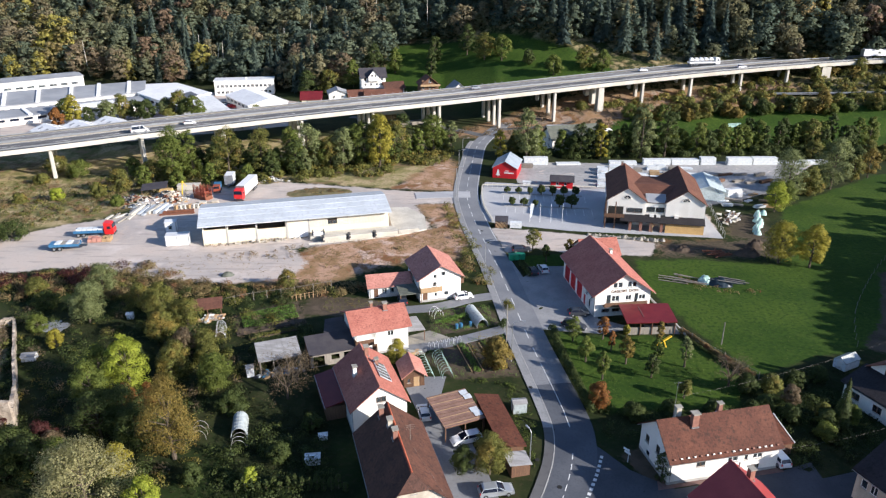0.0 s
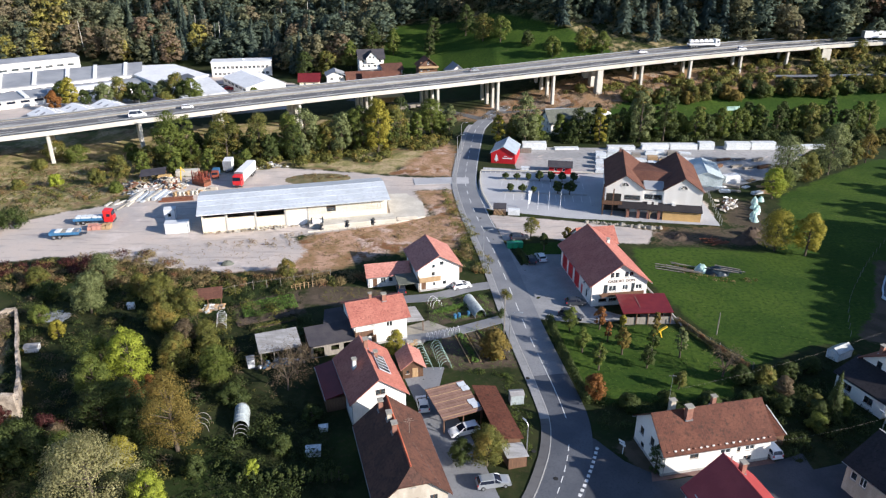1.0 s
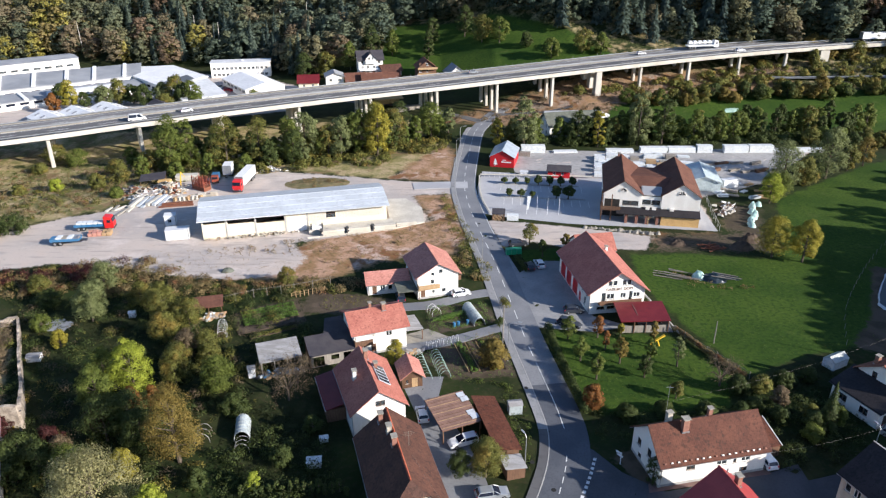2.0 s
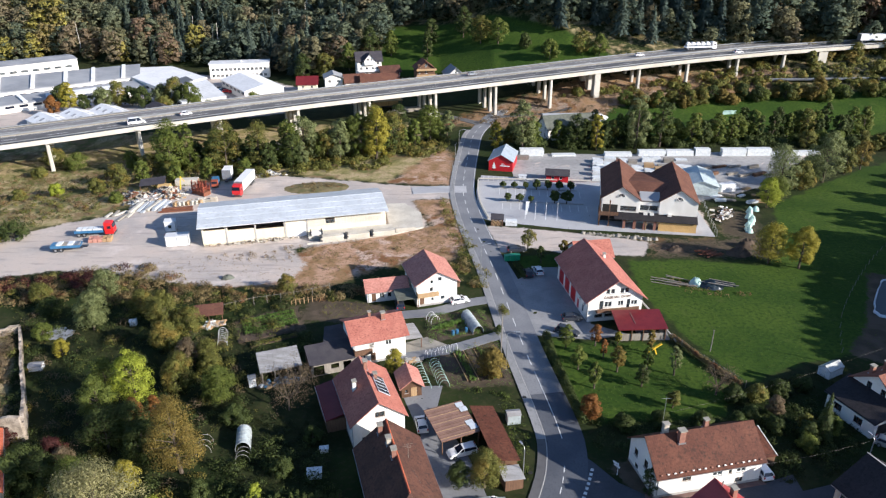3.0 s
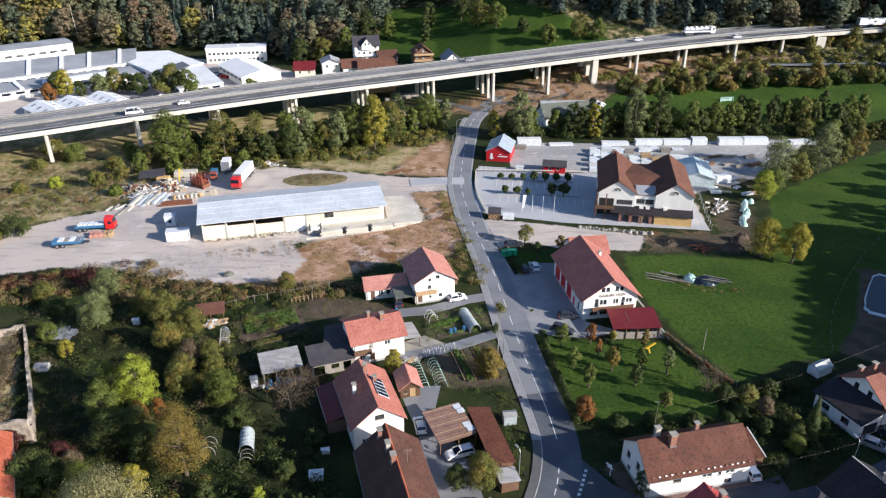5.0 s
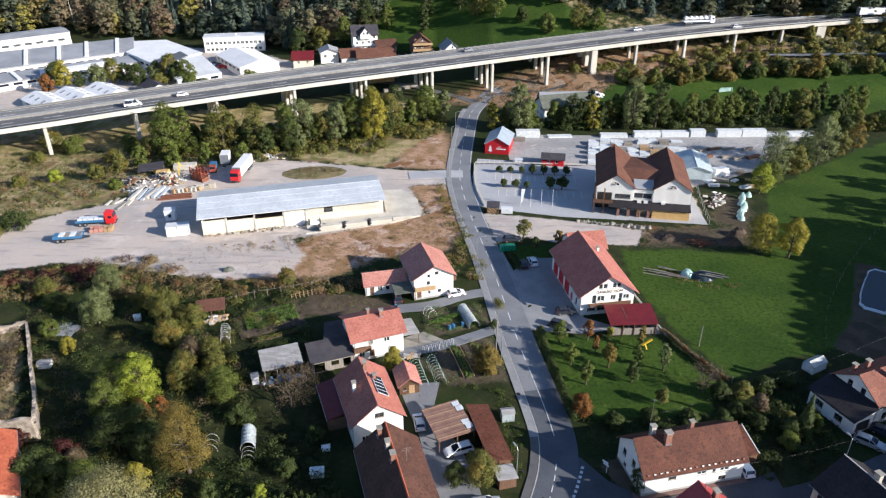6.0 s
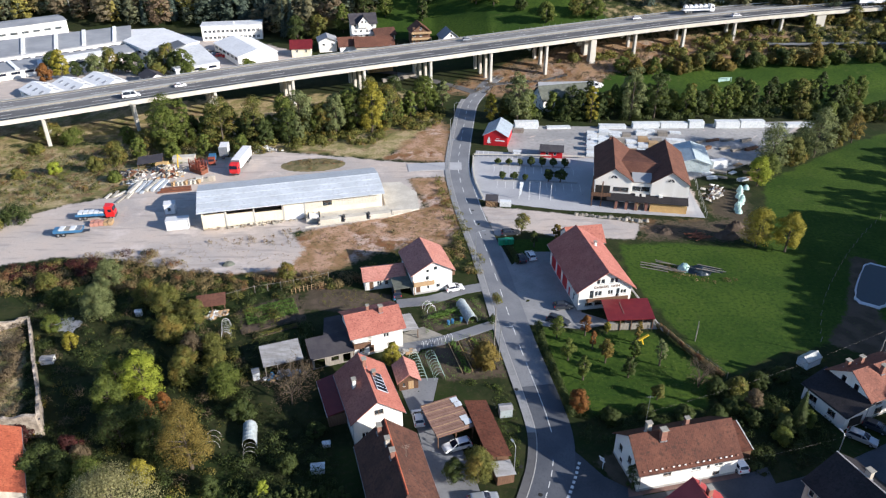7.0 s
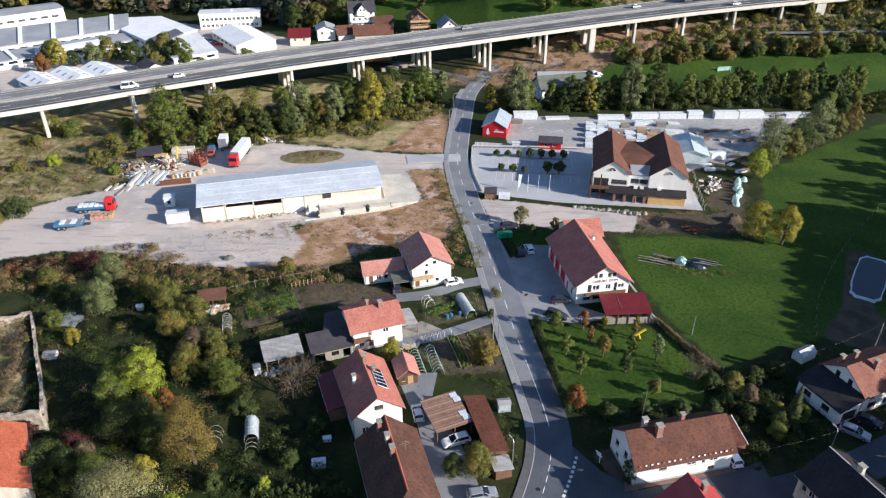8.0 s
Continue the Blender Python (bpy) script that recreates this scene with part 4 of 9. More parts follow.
HCx = thing("lean_to", "low red-roofed lean-to against the house wall", "shed", pose(-17.3, 93.3, 0, 0, 0, 19))
pent_roof(HCx, [(-1.9, -4.6, 2.5), (1.7, -4.6, 3.3), (1.7, 4.9, 3.3), (-1.9, 4.9, 2.5)], 0.14, M["sheet_red"])
part("wall", boxes((-1.7, 1.5, -4.4, 4.6, 0, 2.3)), M["wood"], HCx)
part("strip", boxes((-1.95, -1.85, -4.6, 4.9, 2.3, 2.42)), M["white_paint"], HCx)

# the old house with the sooty roof
HD = thing("house", "old rendered house with dark sooty tiled half-hipped roof", "house", pose(-5.5, 73.8, 0, 0, 0, 15.5), "village houses")
sl = gable_house(HD, 8.8, 15.6, 4.3, 8.1, M["plaster_old"], M["tile_dark"], ridge_mat=M["tile_orange"], over=0.55, hip=1.7, frame_mat=M["frame_brown"], wins=[("W", u, z, 0.9, 1.2) for u in (-5.5, -2, 2, 5.5) for z in (0.9, 2.8)] + [("S", u, z, 0.95, 1.25) for u in (-2.4, 0.2, 2.6) for z in (0.9, 2.9)]
                 + [("E", u, 1.2, 0.9, 1.2) for u in (-5, -1, 5)] + [("S", 0.0, 5.9, 0.7, 0.6)], doors=[("E", 2.4, 0.1, 1.0, 2.1)], plinth=M["kerb"])
for x, y, hh in ((-1.15, 6.6, 1.7), (-0.55, 3.6, 1.25), (-0.45, 0.7, 1.6)):
    chimney(HD, x, y, 8.1 - abs(x) * sl - 0.25, hh, Matrix(), 0.62, M["brick"] if hh > 1.4 else M["plaster_old"])
bm = bmesh.new()
tube(bm, (0, 0, 0), (0, 0, 2.6), 0.03, 0.02)
for z, k in ((2.5, 0.6), (2.2, 0.8), (1.9, 0.5)):
    tube(bm, (-k, 0, z), (k, 0, z), 0.015, 0.015, 4)
part("antenna", bm, M["wood_grey"], HD, m=pose(1.6, 1.0, 8.1 - 1.6 * sl))

# the long house with the rusty brown roof by the side street
HE = thing("house", "white rendered house with long weathered brown tiled roof", "house", pose(36.75, 80.2, 0, 0, 0, -78.0), "village houses")
sl = gable_house(HE, 8.0, 16.2, 4.1, 7.4, M["plaster"], M["tile_brown"], over=0.55, end=0.35, frame_mat=M["frame_brown"],
                 wins=[("E", 1.2, 2.3, 1.5, 1.05, M["frame_white"]), ("E", 3.2, 2.3, 0.5, 1.0), ("E", 4.9, 2.3, 1.4, 1.05, M["frame_white"]), ("E", -3.5, 2.3, 1.3, 1.05), ("E", 4.8, 0.5, 1.2, 0.8), ("S", -2.1, 2.4, 1.0, 1.2), ("S", 0.8, 2.6, 1.0, 1.4),
                       ("S", -1.6, 0.5, 0.9, 0.8), ("W", -3, 2.2, 1.2, 1.1), ("W", 3, 2.2, 1.2, 1.1), ("N", 0, 2.4, 1.1, 1.2)], chims=[(1.0, -3.4, 1.7, 0.75, M["brick"]), (-0.6, -5.0, 1.5, 0.6, M["plaster_old"]), (-0.5, 1.2, 1.2, 0.5, M["brick"])], plinth=M["kerb"])
for i in range(17):
    y = -7.6 + i * 0.95
    k = 4.15
    part("snow_hook", boxes((-0.06, 0.12, -0.14, 0.14, 0, 0.2)), M["plaster"] if i % 4 else M["brick"], HE, m=pose(k, y + 0.08 * math.sin(i * 7), 7.6 - k * sl - 0.02, 0, 39, 0))
SE = thing("shed", "small brown-roofed shed with a white rim beside the house", "shed", pose(47.6, 83.2, 0, 0, 0, -78))
pent_roof(SE, [(-2.6, -1.4, 3.3), (2.6, -1.4, 2.0), (2.6, 1.0, 2.0), (-2.6, 1.0, 3.3)], 0.12, M["tile_brown"])
part("wall", boxes((-2.4, 2.4, -1.2, 0.9, 0, 1.9)), M["wood"], SE)
part("rim", boxes((-2.7, 2.7, 1.02, 1.1, -0.06, 0.05)), M["white_paint"], SE, m=pose(0, 0, 2.66, 0, 14, 0))

# the house with the garden by the road bend
HA = thing("house", "white two-storey house with red tiled roof and a balcony", "house", pose(-1.9, 133.9, 0, 0, 0, 16), "village houses")
gable_house(HA, 8.6, 10.0, 5.2, 7.7, M["plaster"], M["tile_red"], over=0.6, end=0.6, wins=[("S", 0.6, 5.4, 0.9, 0.9), ("S", -1.1, 5.0, 0.7, 0.8), ("S", 1.2, 1.0, 0.9, 0.9), ("S", -1.0, 1.0, 0.6, 0.8), ("S", -1.2, 3.2, 0.8, 1.0), ("E", 0.5, 3.2, 1.1, 1.2), ("E", 3, 1.0, 1.1, 1.2), ("W", 0, 3.3, 1.1, 1.2)],
            doors=[("S", -3.2, 0.1, 1.0, 2.0)], plinth=M["kerb"])
part("balcony", boxes((-4.3, 0.1, -6.1, -5.0, 2.55, 2.75), (-4.3, 0.1, -6.15, -6.03, 2.75, 3.6), (-4.38, -4.28, -6.1, -5.0, 2.75, 3.6)), M["wood_pale"], HA, "pale timber balcony")
part("balcony", boxes((4.3, 5.4, -3.6, 2.0, 2.55, 2.75), (5.3, 5.42, -3.6, 2.0, 2.75, 3.6), (4.3, 5.4, -3.66, -3.56, 2.75, 3.6)), M["wood"], HA, "brown timber balcony")
for i in range(3):
    part("roof_ladder", boxes((0.4 + i * 1.4, 1.6 + i * 1.4, -0.1, 0.1, 0, 0.14)), M["dark_paint"], HA, m=pose(0, 2.6 - i * 1.3, 7.95 - (1.0 + i * 1.4) * 0.58, 0, 30, 0))
AA = thing("annex", "low white outbuilding with red tiled roof", "outbuilding", pose(-11.4, 133.3, 0, 0, 0, -78))
gable_house(AA, 5.4, 8.6, 2.5, 3.9, M["plaster"], M["tile_red"], over=0.4, wins=[("E", -1.2, 0.9, 1.0, 1.1), ("E", 0.4, 0.9, 0.9, 1.1)], doors=[("E", -2.9, 0.1, 0.9, 1.9)])
AC = thing("carport", "dark flat-roofed carport between house and outbuilding", "carport", pose(-6.7, 129.6, 0, 0, 0, 14))
pent_roof(AC, [(-2.6, -2.6, 2.4), (2.0, -2.6, 2.4), (2.0, 3.0, 2.7), (-2.6, 3.0, 2.7)], 0.15, M["canvas"], posts=[(-2.4, -2.4, 2.3), (1.8, -2.4, 2.3), (-2.4, 2.6, 2.5)])

# the house with the dark annexes
HB = thing("house", "cream-white house with red tiled roof and timber balcony", "house", pose(-12.1, 112.2, 0, 0, 0, -70), "village houses")
gable_house(HB, 8.2, 9.6, 5.0, 6.9, M["plaster"], M["tile_dusky"], over=0.7, end=0.6, wins=[("E", 1.6, 3.2, 1.1, 1.1), ("E", -1.5, 3.2, 0.9, 1.9), ("E", -3.2, 0.9, 1.0, 1.1), ("E", 2.8, 0.8, 1.1, 1.0), ("N", 0.8, 3.0, 1.0, 1.1), ("N", -1.2, 0.9, 1.0, 1.1)],
            doors=[("E", -1.3, 0.1, 0.9, 2.0)], chims=[(0.7, 1.6, 1.1, 0.6, M["brick"]), (-0.5, -0.6, 0.9, 0.4, M["brick"])], plinth=M["kerb"])
part("balcony", boxes((3.8, 5.0, -4.8, -1.6, 2.5, 2.7), (4.9, 5.02, -4.8, -1.6, 2.7, 3.6), (3.8, 5.0, -4.86, -4.76, 2.7, 3.6)), M["wood"], HB, "brown timber balcony")
pent_roof(HB, [(-2.9, -0.2, 2.6), (2.6, -0.2, 2.6), (2.6, 3.6, 2.3), (-2.9, 3.6, 2.3)], 0.1, M["grey_sheet"], "porch_roof", [(-2.7, 3.4, 2.2), (2.4, 3.4, 2.2)], m=pose(0, 5.0, 0))
BD = thing("barn", "low outbuilding with dark felt roof and timber walls", "outbuilding", pose(-20.3, 108.6, 0, 0, 0, 20))
pent_roof(BD, [(-4.0, -4.6, 2.6), (4.2, -4.6, 2.6), (4.2, 0.5, 3.7), (-4.0, 0.5, 3.7)], 0.15, M["dark_roof"])
pent_roof(BD, [(-0.5, 0.5, 3.7), (4.2, 0.5, 3.7), (4.2, 7.2, 2.8), (1.0, 7.2, 2.8)], 0.15, M["dark_roof"])
gable_w = bmesh.new()
facade(gable_w, pose(0, -4.2, 0), [(-3.8, 0), (4.0, 0), (4.0, 2.45), (-3.8, 2.45)], [(-3.3, -1.4, 0.0, 2.0), (-0.2, 1.2, 0.9, 1.9), (2.0, 3.4, 0.1, 2.0)])
part("wall", gable_w, M["wood_grey"], BD)
part("back_wall", boxes((-3.8, 4.0, 0.2, 0.4, 0, 3.4), (-3.9, -3.7, -4.2, 0.4, 0, 2.4), (3.9, 4.05, -4.2, 6.8, 0, 2.5)), M["wood"], BD)
GS = thing("shed", "open grey-roofed shed with timber posts and stored clutter", "shed", pose(-28.1, 104.6, 0, 0, 0, 20))
bm = bmesh.new()
slab(bm, [(-3.6, -2.6, 2.6), (3.6, -2.6, 2.6), (3.6, 2.9, 3.3), (-3.6, 2.9, 3.3)], 0.1)
part("roof", bm, M["grey_sheet"], GS)
for i in range(8):
    part("roof_sheet", boxes((-3.58 + i * 0.9, -2.72 + i * 0.9, 0, 2.72, 0, 0.04)), M["grey_sheet"], GS, m=pose(0, -2.6, 2.63, math.degrees(math.atan(0.7 / 5.5)), 0, 0))
    part("roof_sheet", boxes((-3.58 + i * 0.9, -2.72 + i * 0.9, 2.78, 5.5, 0.02, 0.06)), M["grey_sheet"], GS, m=pose(0, -2.6, 2.63, math.degrees(math.atan(0.7 / 5.5)), 0, 0))
part("wall", boxes((-3.3, -3.15, -2.3, 2.6, 0, 2.4), (-3.3, 3.3, 2.5, 2.65, 0, 3.0), (3.15, 3.3, -2.3, 2.6, 0, 2.4)), M["wood_grey"], GS)
for x in (-3.3, -1.1, 1.1, 3.3):
    part("post", boxes((x - 0.07, x + 0.07, -2.45, -2.3, 0, 2.5)), M["wood_grey"], GS)

# the fire station
FS = thing("fire_station", "white fire station with long maroon roof and red garage doors", "fire station", pose(33.3, 132.1, 0, 0, 0, 8.8))
sl = gable_house(FS, 11.2, 19.2, 5.0, 8.9, M["plaster"], M["tile_maroon"], over=0.75, end=0.7,
                 wins=[("S", u, 5.95, 0.85, 1.15) for u in (-1.75, -0.75, 1.15, 2.15)] + [("S", -2.9, 2.6, 0.9, 2.0), ("S", -1.5, 3.1, 1.5, 1.2), ("S", 1.1, 3.2, 1.1, 1.1), ("S", 2.7, 2.6, 0.8, 2.0), ("S", 3.9, 3.2, 1.3, 1.0),
                       ("S", -3.3, 0.9, 1.6, 0.7, M["frame_brown"]), ("S", -1.2, 0.9, 1.6, 0.7, M["frame_brown"]), ("W", 6.8, 0.9, 0.9, 1.6), ("W", 5.0, 2.9, 0.9, 1.3), ("W", 7.6, 2.9, 0.8, 1.3)],
                 doors=[("W", u, 0.1, 3.0, 3.3, M["red_paint"]) for u in (-7.0, -3.2, 0.8)] + [("W", 4.0, 0.1, 1.1, 2.1, M["red_paint"])], chims=[(2.0, 3.0, 0.7, 0.5, M["plaster"])])
part("balcony", boxes((-4.0, 4.6, -10.6, -9.5, 2.35, 2.55), (-4.0, 4.6, -10.66, -10.56, 2.55, 3.3)), M["wood"], FS, "brown timber balcony")
words(FS, "GASILSKI", 0.82, pose(-0.95, -9.63, 4.95, 90, 0, 0), M["wood"])
words(FS, "DOM", 0.82, pose(2.05, -9.63, 4.95, 90, 0, 0), M["wood"])
part("ac_unit", boxes((-0.45, 0.45, -0.35, 0, 0, 0.65)), M["plaster"], FS, m=pose(3.3, -9.62, 2.6))
FB = thing("annex", "red-roofed rear wing of the fire station", "outbuilding", pose(34.4, 146.6, 0, 0, 0, 98.8))
gable_house(FB, 6.6, 8.2, 4.0, 6.4, M["plaster"], M["tile_dusky"], over=0.5, wins=[("E", 0, 1.2, 1.1, 1.2)])
FC = thing("carport", "long carport with dark red sheet roof beside the fire station", "carport", pose(38.4, 117.6, 0, 0, 0, 3))
pent_roof(FC, [(-4.9, -3.0, 2.7), (4.6, -3.0, 2.7), (4.9, 3.4, 3.3), (-4.7, 3.4, 3.3)], 0.14, M["sheet_red"], posts=[(x, -2.7, 2.5) for x in (-4.5, -2.2, 0, 2.2, 4.3)])
part("wall", boxes((-4.6, 4.4, -2.6, -2.5, 0.0, 1.5), (4.3, 4.4, -2.6, 3.0, 0, 2.5)), M["wood_grey"], FC)
part("seam", boxes((-0.06, 0.06, -0.02, 3.6, 0, 0.04)), M["brick_paving"], FC, m=pose(-1.2, -1.2, 2.9, math.degrees(math.atan(0.6 / 6.4)), 0, 0))
solo("low_wall", strip(smooth_line([(42.0, 129.6), (43.4, 121.4), (44.6, 113.8)], 2), -0.14, 0.14, 0.7), M["kerb"], "low pale concrete wall between the station and the meadow", "wall", kind="structure")

# the store with two gables
ST = thing("store_building", "large white store with two brown gabled wings", "store", pose(56.0, 180.4, 0, 0, 0, -11))
for k, s in enumerate((-7.2, 7.2)):
    # The left wing's dark door imitates a shaded upper porch opening.
    gable_house(ST, 9.4, 23.0, 7.4, 10.6, M["plaster"], M["tile_rust"], m0=pose(s, 0, 0), over=0.35, end=0.4, lift=3.2, gutters=False, wins=[] if k else [("S", 2.0, 4.2, 4.0, 1.3, M["frame_brown"])],
                doors=[] if k else [("S", -2.6, 3.4, 3.8, 2.3, M["dark"])])
    bm = bmesh.new()
    arc = [(0.85 * math.cos(a * math.pi / 10), 0.85 * math.sin(a * math.pi / 10)) for a in range(11)]
    vs = [bm.verts.new((x, -11.53, 7.9 + z)) for x, z in arc]
    bm.faces.new(vs)
    r = bmesh.ops.extrude_face_region(bm, geom=bm.faces[:])
    bmesh.ops.translate(bm, verts=[v for v in r["geom"] if isinstance(v, bmesh.types.BMVert)], vec=(0, -0.03, 0))
    aw = part("arched_window", bm, M["solar"], ST, "half-round window", m=pose(s, 0, 0))
    fr = boxes((-0.95, 0.95, -11.64, -11.54, 7.8, 7.9), (-0.04, 0.04, -11.62, -11.54, 7.9, 8.75))
    for a in (0.25, 0.75):
        tube(fr, (0, -11.58, 7.9), (0.85 * math.cos(a * math.pi), -11.58, 7.9 + 0.85 * math.sin(a * math.pi)), 0.04, 0.04, 4)
    for a in range(10):
        tube(fr, (arc[a][0] * 1.06, -11.58, 7.9 + arc[a][1] * 1.06), (arc[a + 1][0] * 1.06, -11.58, 7.9 + arc[a + 1][1] * 1.06), 0.06, 0.06, 4)
    part("arched_frame", fr, M["plaster"], ST, m=pose(s, 0, 0))
bm = bmesh.new()
slab(bm, [(-7.2, -3.0, 9.5), (7.2, -3.0, 9.5), (7.2, 11.4, 7.4), (-7.2, 11.4, 7.4)], 0.2)
slab(bm, [(-6.8, -10.6, 6.9), (6.8, -10.6, 6.9), (7.2, -3.0, 9.5), (-7.2, -3.0, 9.5)], 0.2)
part("middle_roof", bm, M["tile_rust"], ST)
bm = bmesh.new()
facade(bm, pose(0, -11.0, 0), [(-2.6, 3.2), (2.6, 3.2), (2.6, 6.8), (-2.6, 6.8)], [(-2.3, 2.3, 4.4, 5.9)])
part("middle_wall", bm, M["plaster"], ST)
window(ST, pose(0, -11.0, 4.4), 4.6, 1.5, M["frame_white"])
sk = part("roof_light", boxes((-2.5, 2.5, -1.9, 1.9, 0, 0.16)), M["kerb"], ST, "pale framed rooflight between the gables", m=pose(0, -9.3, 7.6, 18.9, 0, 0))
part("pane", boxes((-2.3, 2.3, -1.7, 1.7, 0.165, 0.19)), M["grey_roof"], sk)
part("core_wall", boxes((-11.7, 11.7, -8.8, 11.3, 0, 3.2), (-6.2, 11.7, -11.3, -8.8, 2.9, 3.2), (1.5, 11.7, -11.3, -8.8, 0, 2.9)), M["plaster"], ST)
part("panel_wall", boxes((2.6, 11.9, -13.4, -13.2, 0, 2.5), (11.75, 11.9, -13.4, -11.3, 0, 2.5)), M["yellow_board"], ST, "ochre timber panels")
pent_roof(ST, [(-8.6, -13.8, 2.7), (12.1, -13.8, 2.7), (12.1, -11.2, 3.9), (-8.6, -11.2, 3.9)], 0.18, M["tile_black"], "canopy")
for x in (-6.0, -3.4, -0.9, 1.7):
    part("brick_pier", boxes((x - 0.35, x + 0.35, -13.4, -12.8, 0, 2.55)), M["brick"], ST, "red brick pier")
bm = bmesh.new()
for a in (-0.9, 0.9):
    tube(bm, (-0.5, -13.4, 1.3), (-0.5 + a, -13.4, 2.5), 0.08, 0.08)
tube(bm, (-0.5, -13.4, 0), (-0.5, -13.4, 2.6), 0.1, 0.1)
part("timber_brace", bm, M["wood_pale"], ST)
# Black sheet put in for the shade within the porch.
part("porch_shade_sheet", boxes((-11.9, -6.2, -8.9, -8.82, 0.0, 3.0)), M["dark"], ST, "dark sheet imitating the shade inside the open porch")
part("terrace", boxes((-12.6, -7.6, -12.8, -8.8, 3.0, 3.2), (-12.6, -7.6, -12.84, -12.76, 3.2, 4.1), (-12.64, -12.56, -12.8, -8.8, 3.2, 4.1)), M["wood"], ST, "brown timber terrace rail")
for x, y in ((-12.3, -12.5), (-9.9, -12.5), (-12.3, -9.2)):
    part("post", boxes((x - 0.15, x + 0.15, y - 0.15, y + 0.15, 0, 7.2)), M["wood"], ST)
for x in (-0.8, 0.8, 5.2):
    part("ac_unit", boxes((x - 0.5, x + 0.5, -12.1, -11.6, 3.55, 4.2)), M["plaster"], ST)
chimney(ST, -7.9, 10.4, 9.6, 1.6, Matrix(), 0.6, M["brick"])
SG = thing("storage_hall", "pale teal-grey sheet-clad storage hall behind the store", "warehouse", pose(77.0, 199, 0, 0, 0, -11))
gable_house(SG, 9.0, 14.0, 2.8, 4.2, M["teal_sheet"], M["teal_sheet"], over=0.2, gutters=False)

# the warehouse hall in the yard
HL = thing("warehouse", "long cream warehouse with pale sheet roof and open bays", "warehouse", pose(-37.5, 170.5, 0, 0, 0, 14.0))
L2, D2 = 22.6, 7.2
bm = bmesh.new()
slab(bm, [(-L2 - 0.9, -D2 - 1.6, 5.4), (L2 + 0.6, -D2 - 1.6, 5.4), (L2 + 0.6, 1.2, 6.9), (-L2 - 0.9, 1.2, 6.9)], 0.2)
part("roof", bm, M["sheet_pale"], HL)
bm = bmesh.new()
slab(bm, [(-L2 - 0.9, 1.2, 6.88), (L2 + 0.6, 1.2, 6.88), (L2 + 0.6, D2 + 0.6, 5.7), (-L2 - 0.9, D2 + 0.6, 5.7)], 0.2)
part("roof", bm, M["sheet_pale"], HL)
for k in (0.18, 0.45, 0.72, 0.98):
    part("roof_seam", boxes((-L2 - 0.9, L2 + 0.6, -0.12, 0.12, 0, 0.05)), M["sheet_pale"], HL, m=pose(0, -D2 - 1.6 + k * (D2 + 2.8), 5.4 + 1.5 * k, math.degrees(math.atan(1.5 / (D2 + 2.8))), 0, 0))
bm = bmesh.new()
facade(bm, pose(0, -D2, 0), [(-L2, 0), (L2, 0), (L2, 5.3), (-L2, 5.3)], [(-L2 + 0.4, -17.2, 3.9, 4.9), (-16.6, -10.2, 3.5, 4.9), (-9.8, -3.1, 3.1, 5.0), (7.2, 9.6, 2.9, 4.4)], 0.3)
facade(bm, pose(L2, 0, 0, 0, 0, 90), [(-D2, 0), (D2, 0), (D2, 5.4), (1.2, 6.6), (-D2, 5.3)], [])
facade(bm, pose(0, D2, 0, 0, 0, 180), [(-L2, 0), (L2, 0), (L2, 5.4), (-L2, 5.4)], [])
facade(bm, pose(-L2, 0, 0, 0, 0, -90), [(-D2, 0), (D2, 0), (D2, 5.3), (-1.2, 6.6), (-D2, 5.4)], [])
part("wall", bm, M["cream"], HL)
for x in (-16.9, -10.0, -2.8, 2.6):
    part("pilaster", boxes((x - 0.17, x + 0.17, -D2 - 0.1, -D2 + 0.3, 0, 5.3)), M["kerb"], HL)
part("roller_door", boxes((-2.4, 2.3, -D2 - 0.08, -D2 - 0.02, 0.1, 3.9)), M["white_paint"], HL)
for i in range(26):
    x = 2.9 + i * 0.75
    if not 6.9 < x < 9.9:
        part("wall_panel", boxes((x, x + 0.62, -D2 - 0.07, -D2 - 0.01, 2.5, 4.2)), M["fascia"], HL)
window(HL, pose(8.4, -D2, 2.7), 2.4, 1.3, M["frame_brown"])
part("loading_ramp", boxes((2.6, L2 + 1.5, -D2 - 3.2, -D2 - 0.1, 0.0, 1.1)), M["concrete"], HL, "concrete loading ramp")
bm = bmesh.new()
slab(bm, [(2.0, -D2 - 5.4, 0.35), (23, -D2 - 5.0, 0.35), (32, -D2 - 2.5, 0.35), (33.5, 0, 0.35), (30.5, 8.0, 0.35), (25, 9.0, 0.35), (23.5, -D2, 0.35)], 0.5)
solo("concrete_slab", bm, M["concrete"], "pale concrete loading platform beside the warehouse", "platform", pose(-37.5, 170.5, 0, 0, 0, 14.0), kind="structure")

# red shop and red cabin
RS = thing("red_shop", "bright red shop hut with grey metal roof and white signs", "shop", pose(20.6, 219.5, 0, 0, 0, -13))
gable_house(RS, 7.6, 11.2, 3.3, 5.4, M["red_wall"], M["roof_metal"], over=0.35, gutters=False)
bm = bmesh.new()
for k, (w, z) in enumerate(((0.75, 0.9), (0.6, 1.5), (0.42, 2.05))):
    v = [bm.verts.new(p) for p in ((-2.1 - w, -5.63, z), (-2.1 + w, -5.63, z), (-2.1, -5.63 - 0.002 * k, z + 0.9))]
    bm.faces.new(v)
tube(bm, (-2.1, -5.64, 0.55), (-2.1, -5.64, 0.95), 0.1, 0.1)
part("tree_sign", bm, M["white_paint"], RS, "white tree emblem")
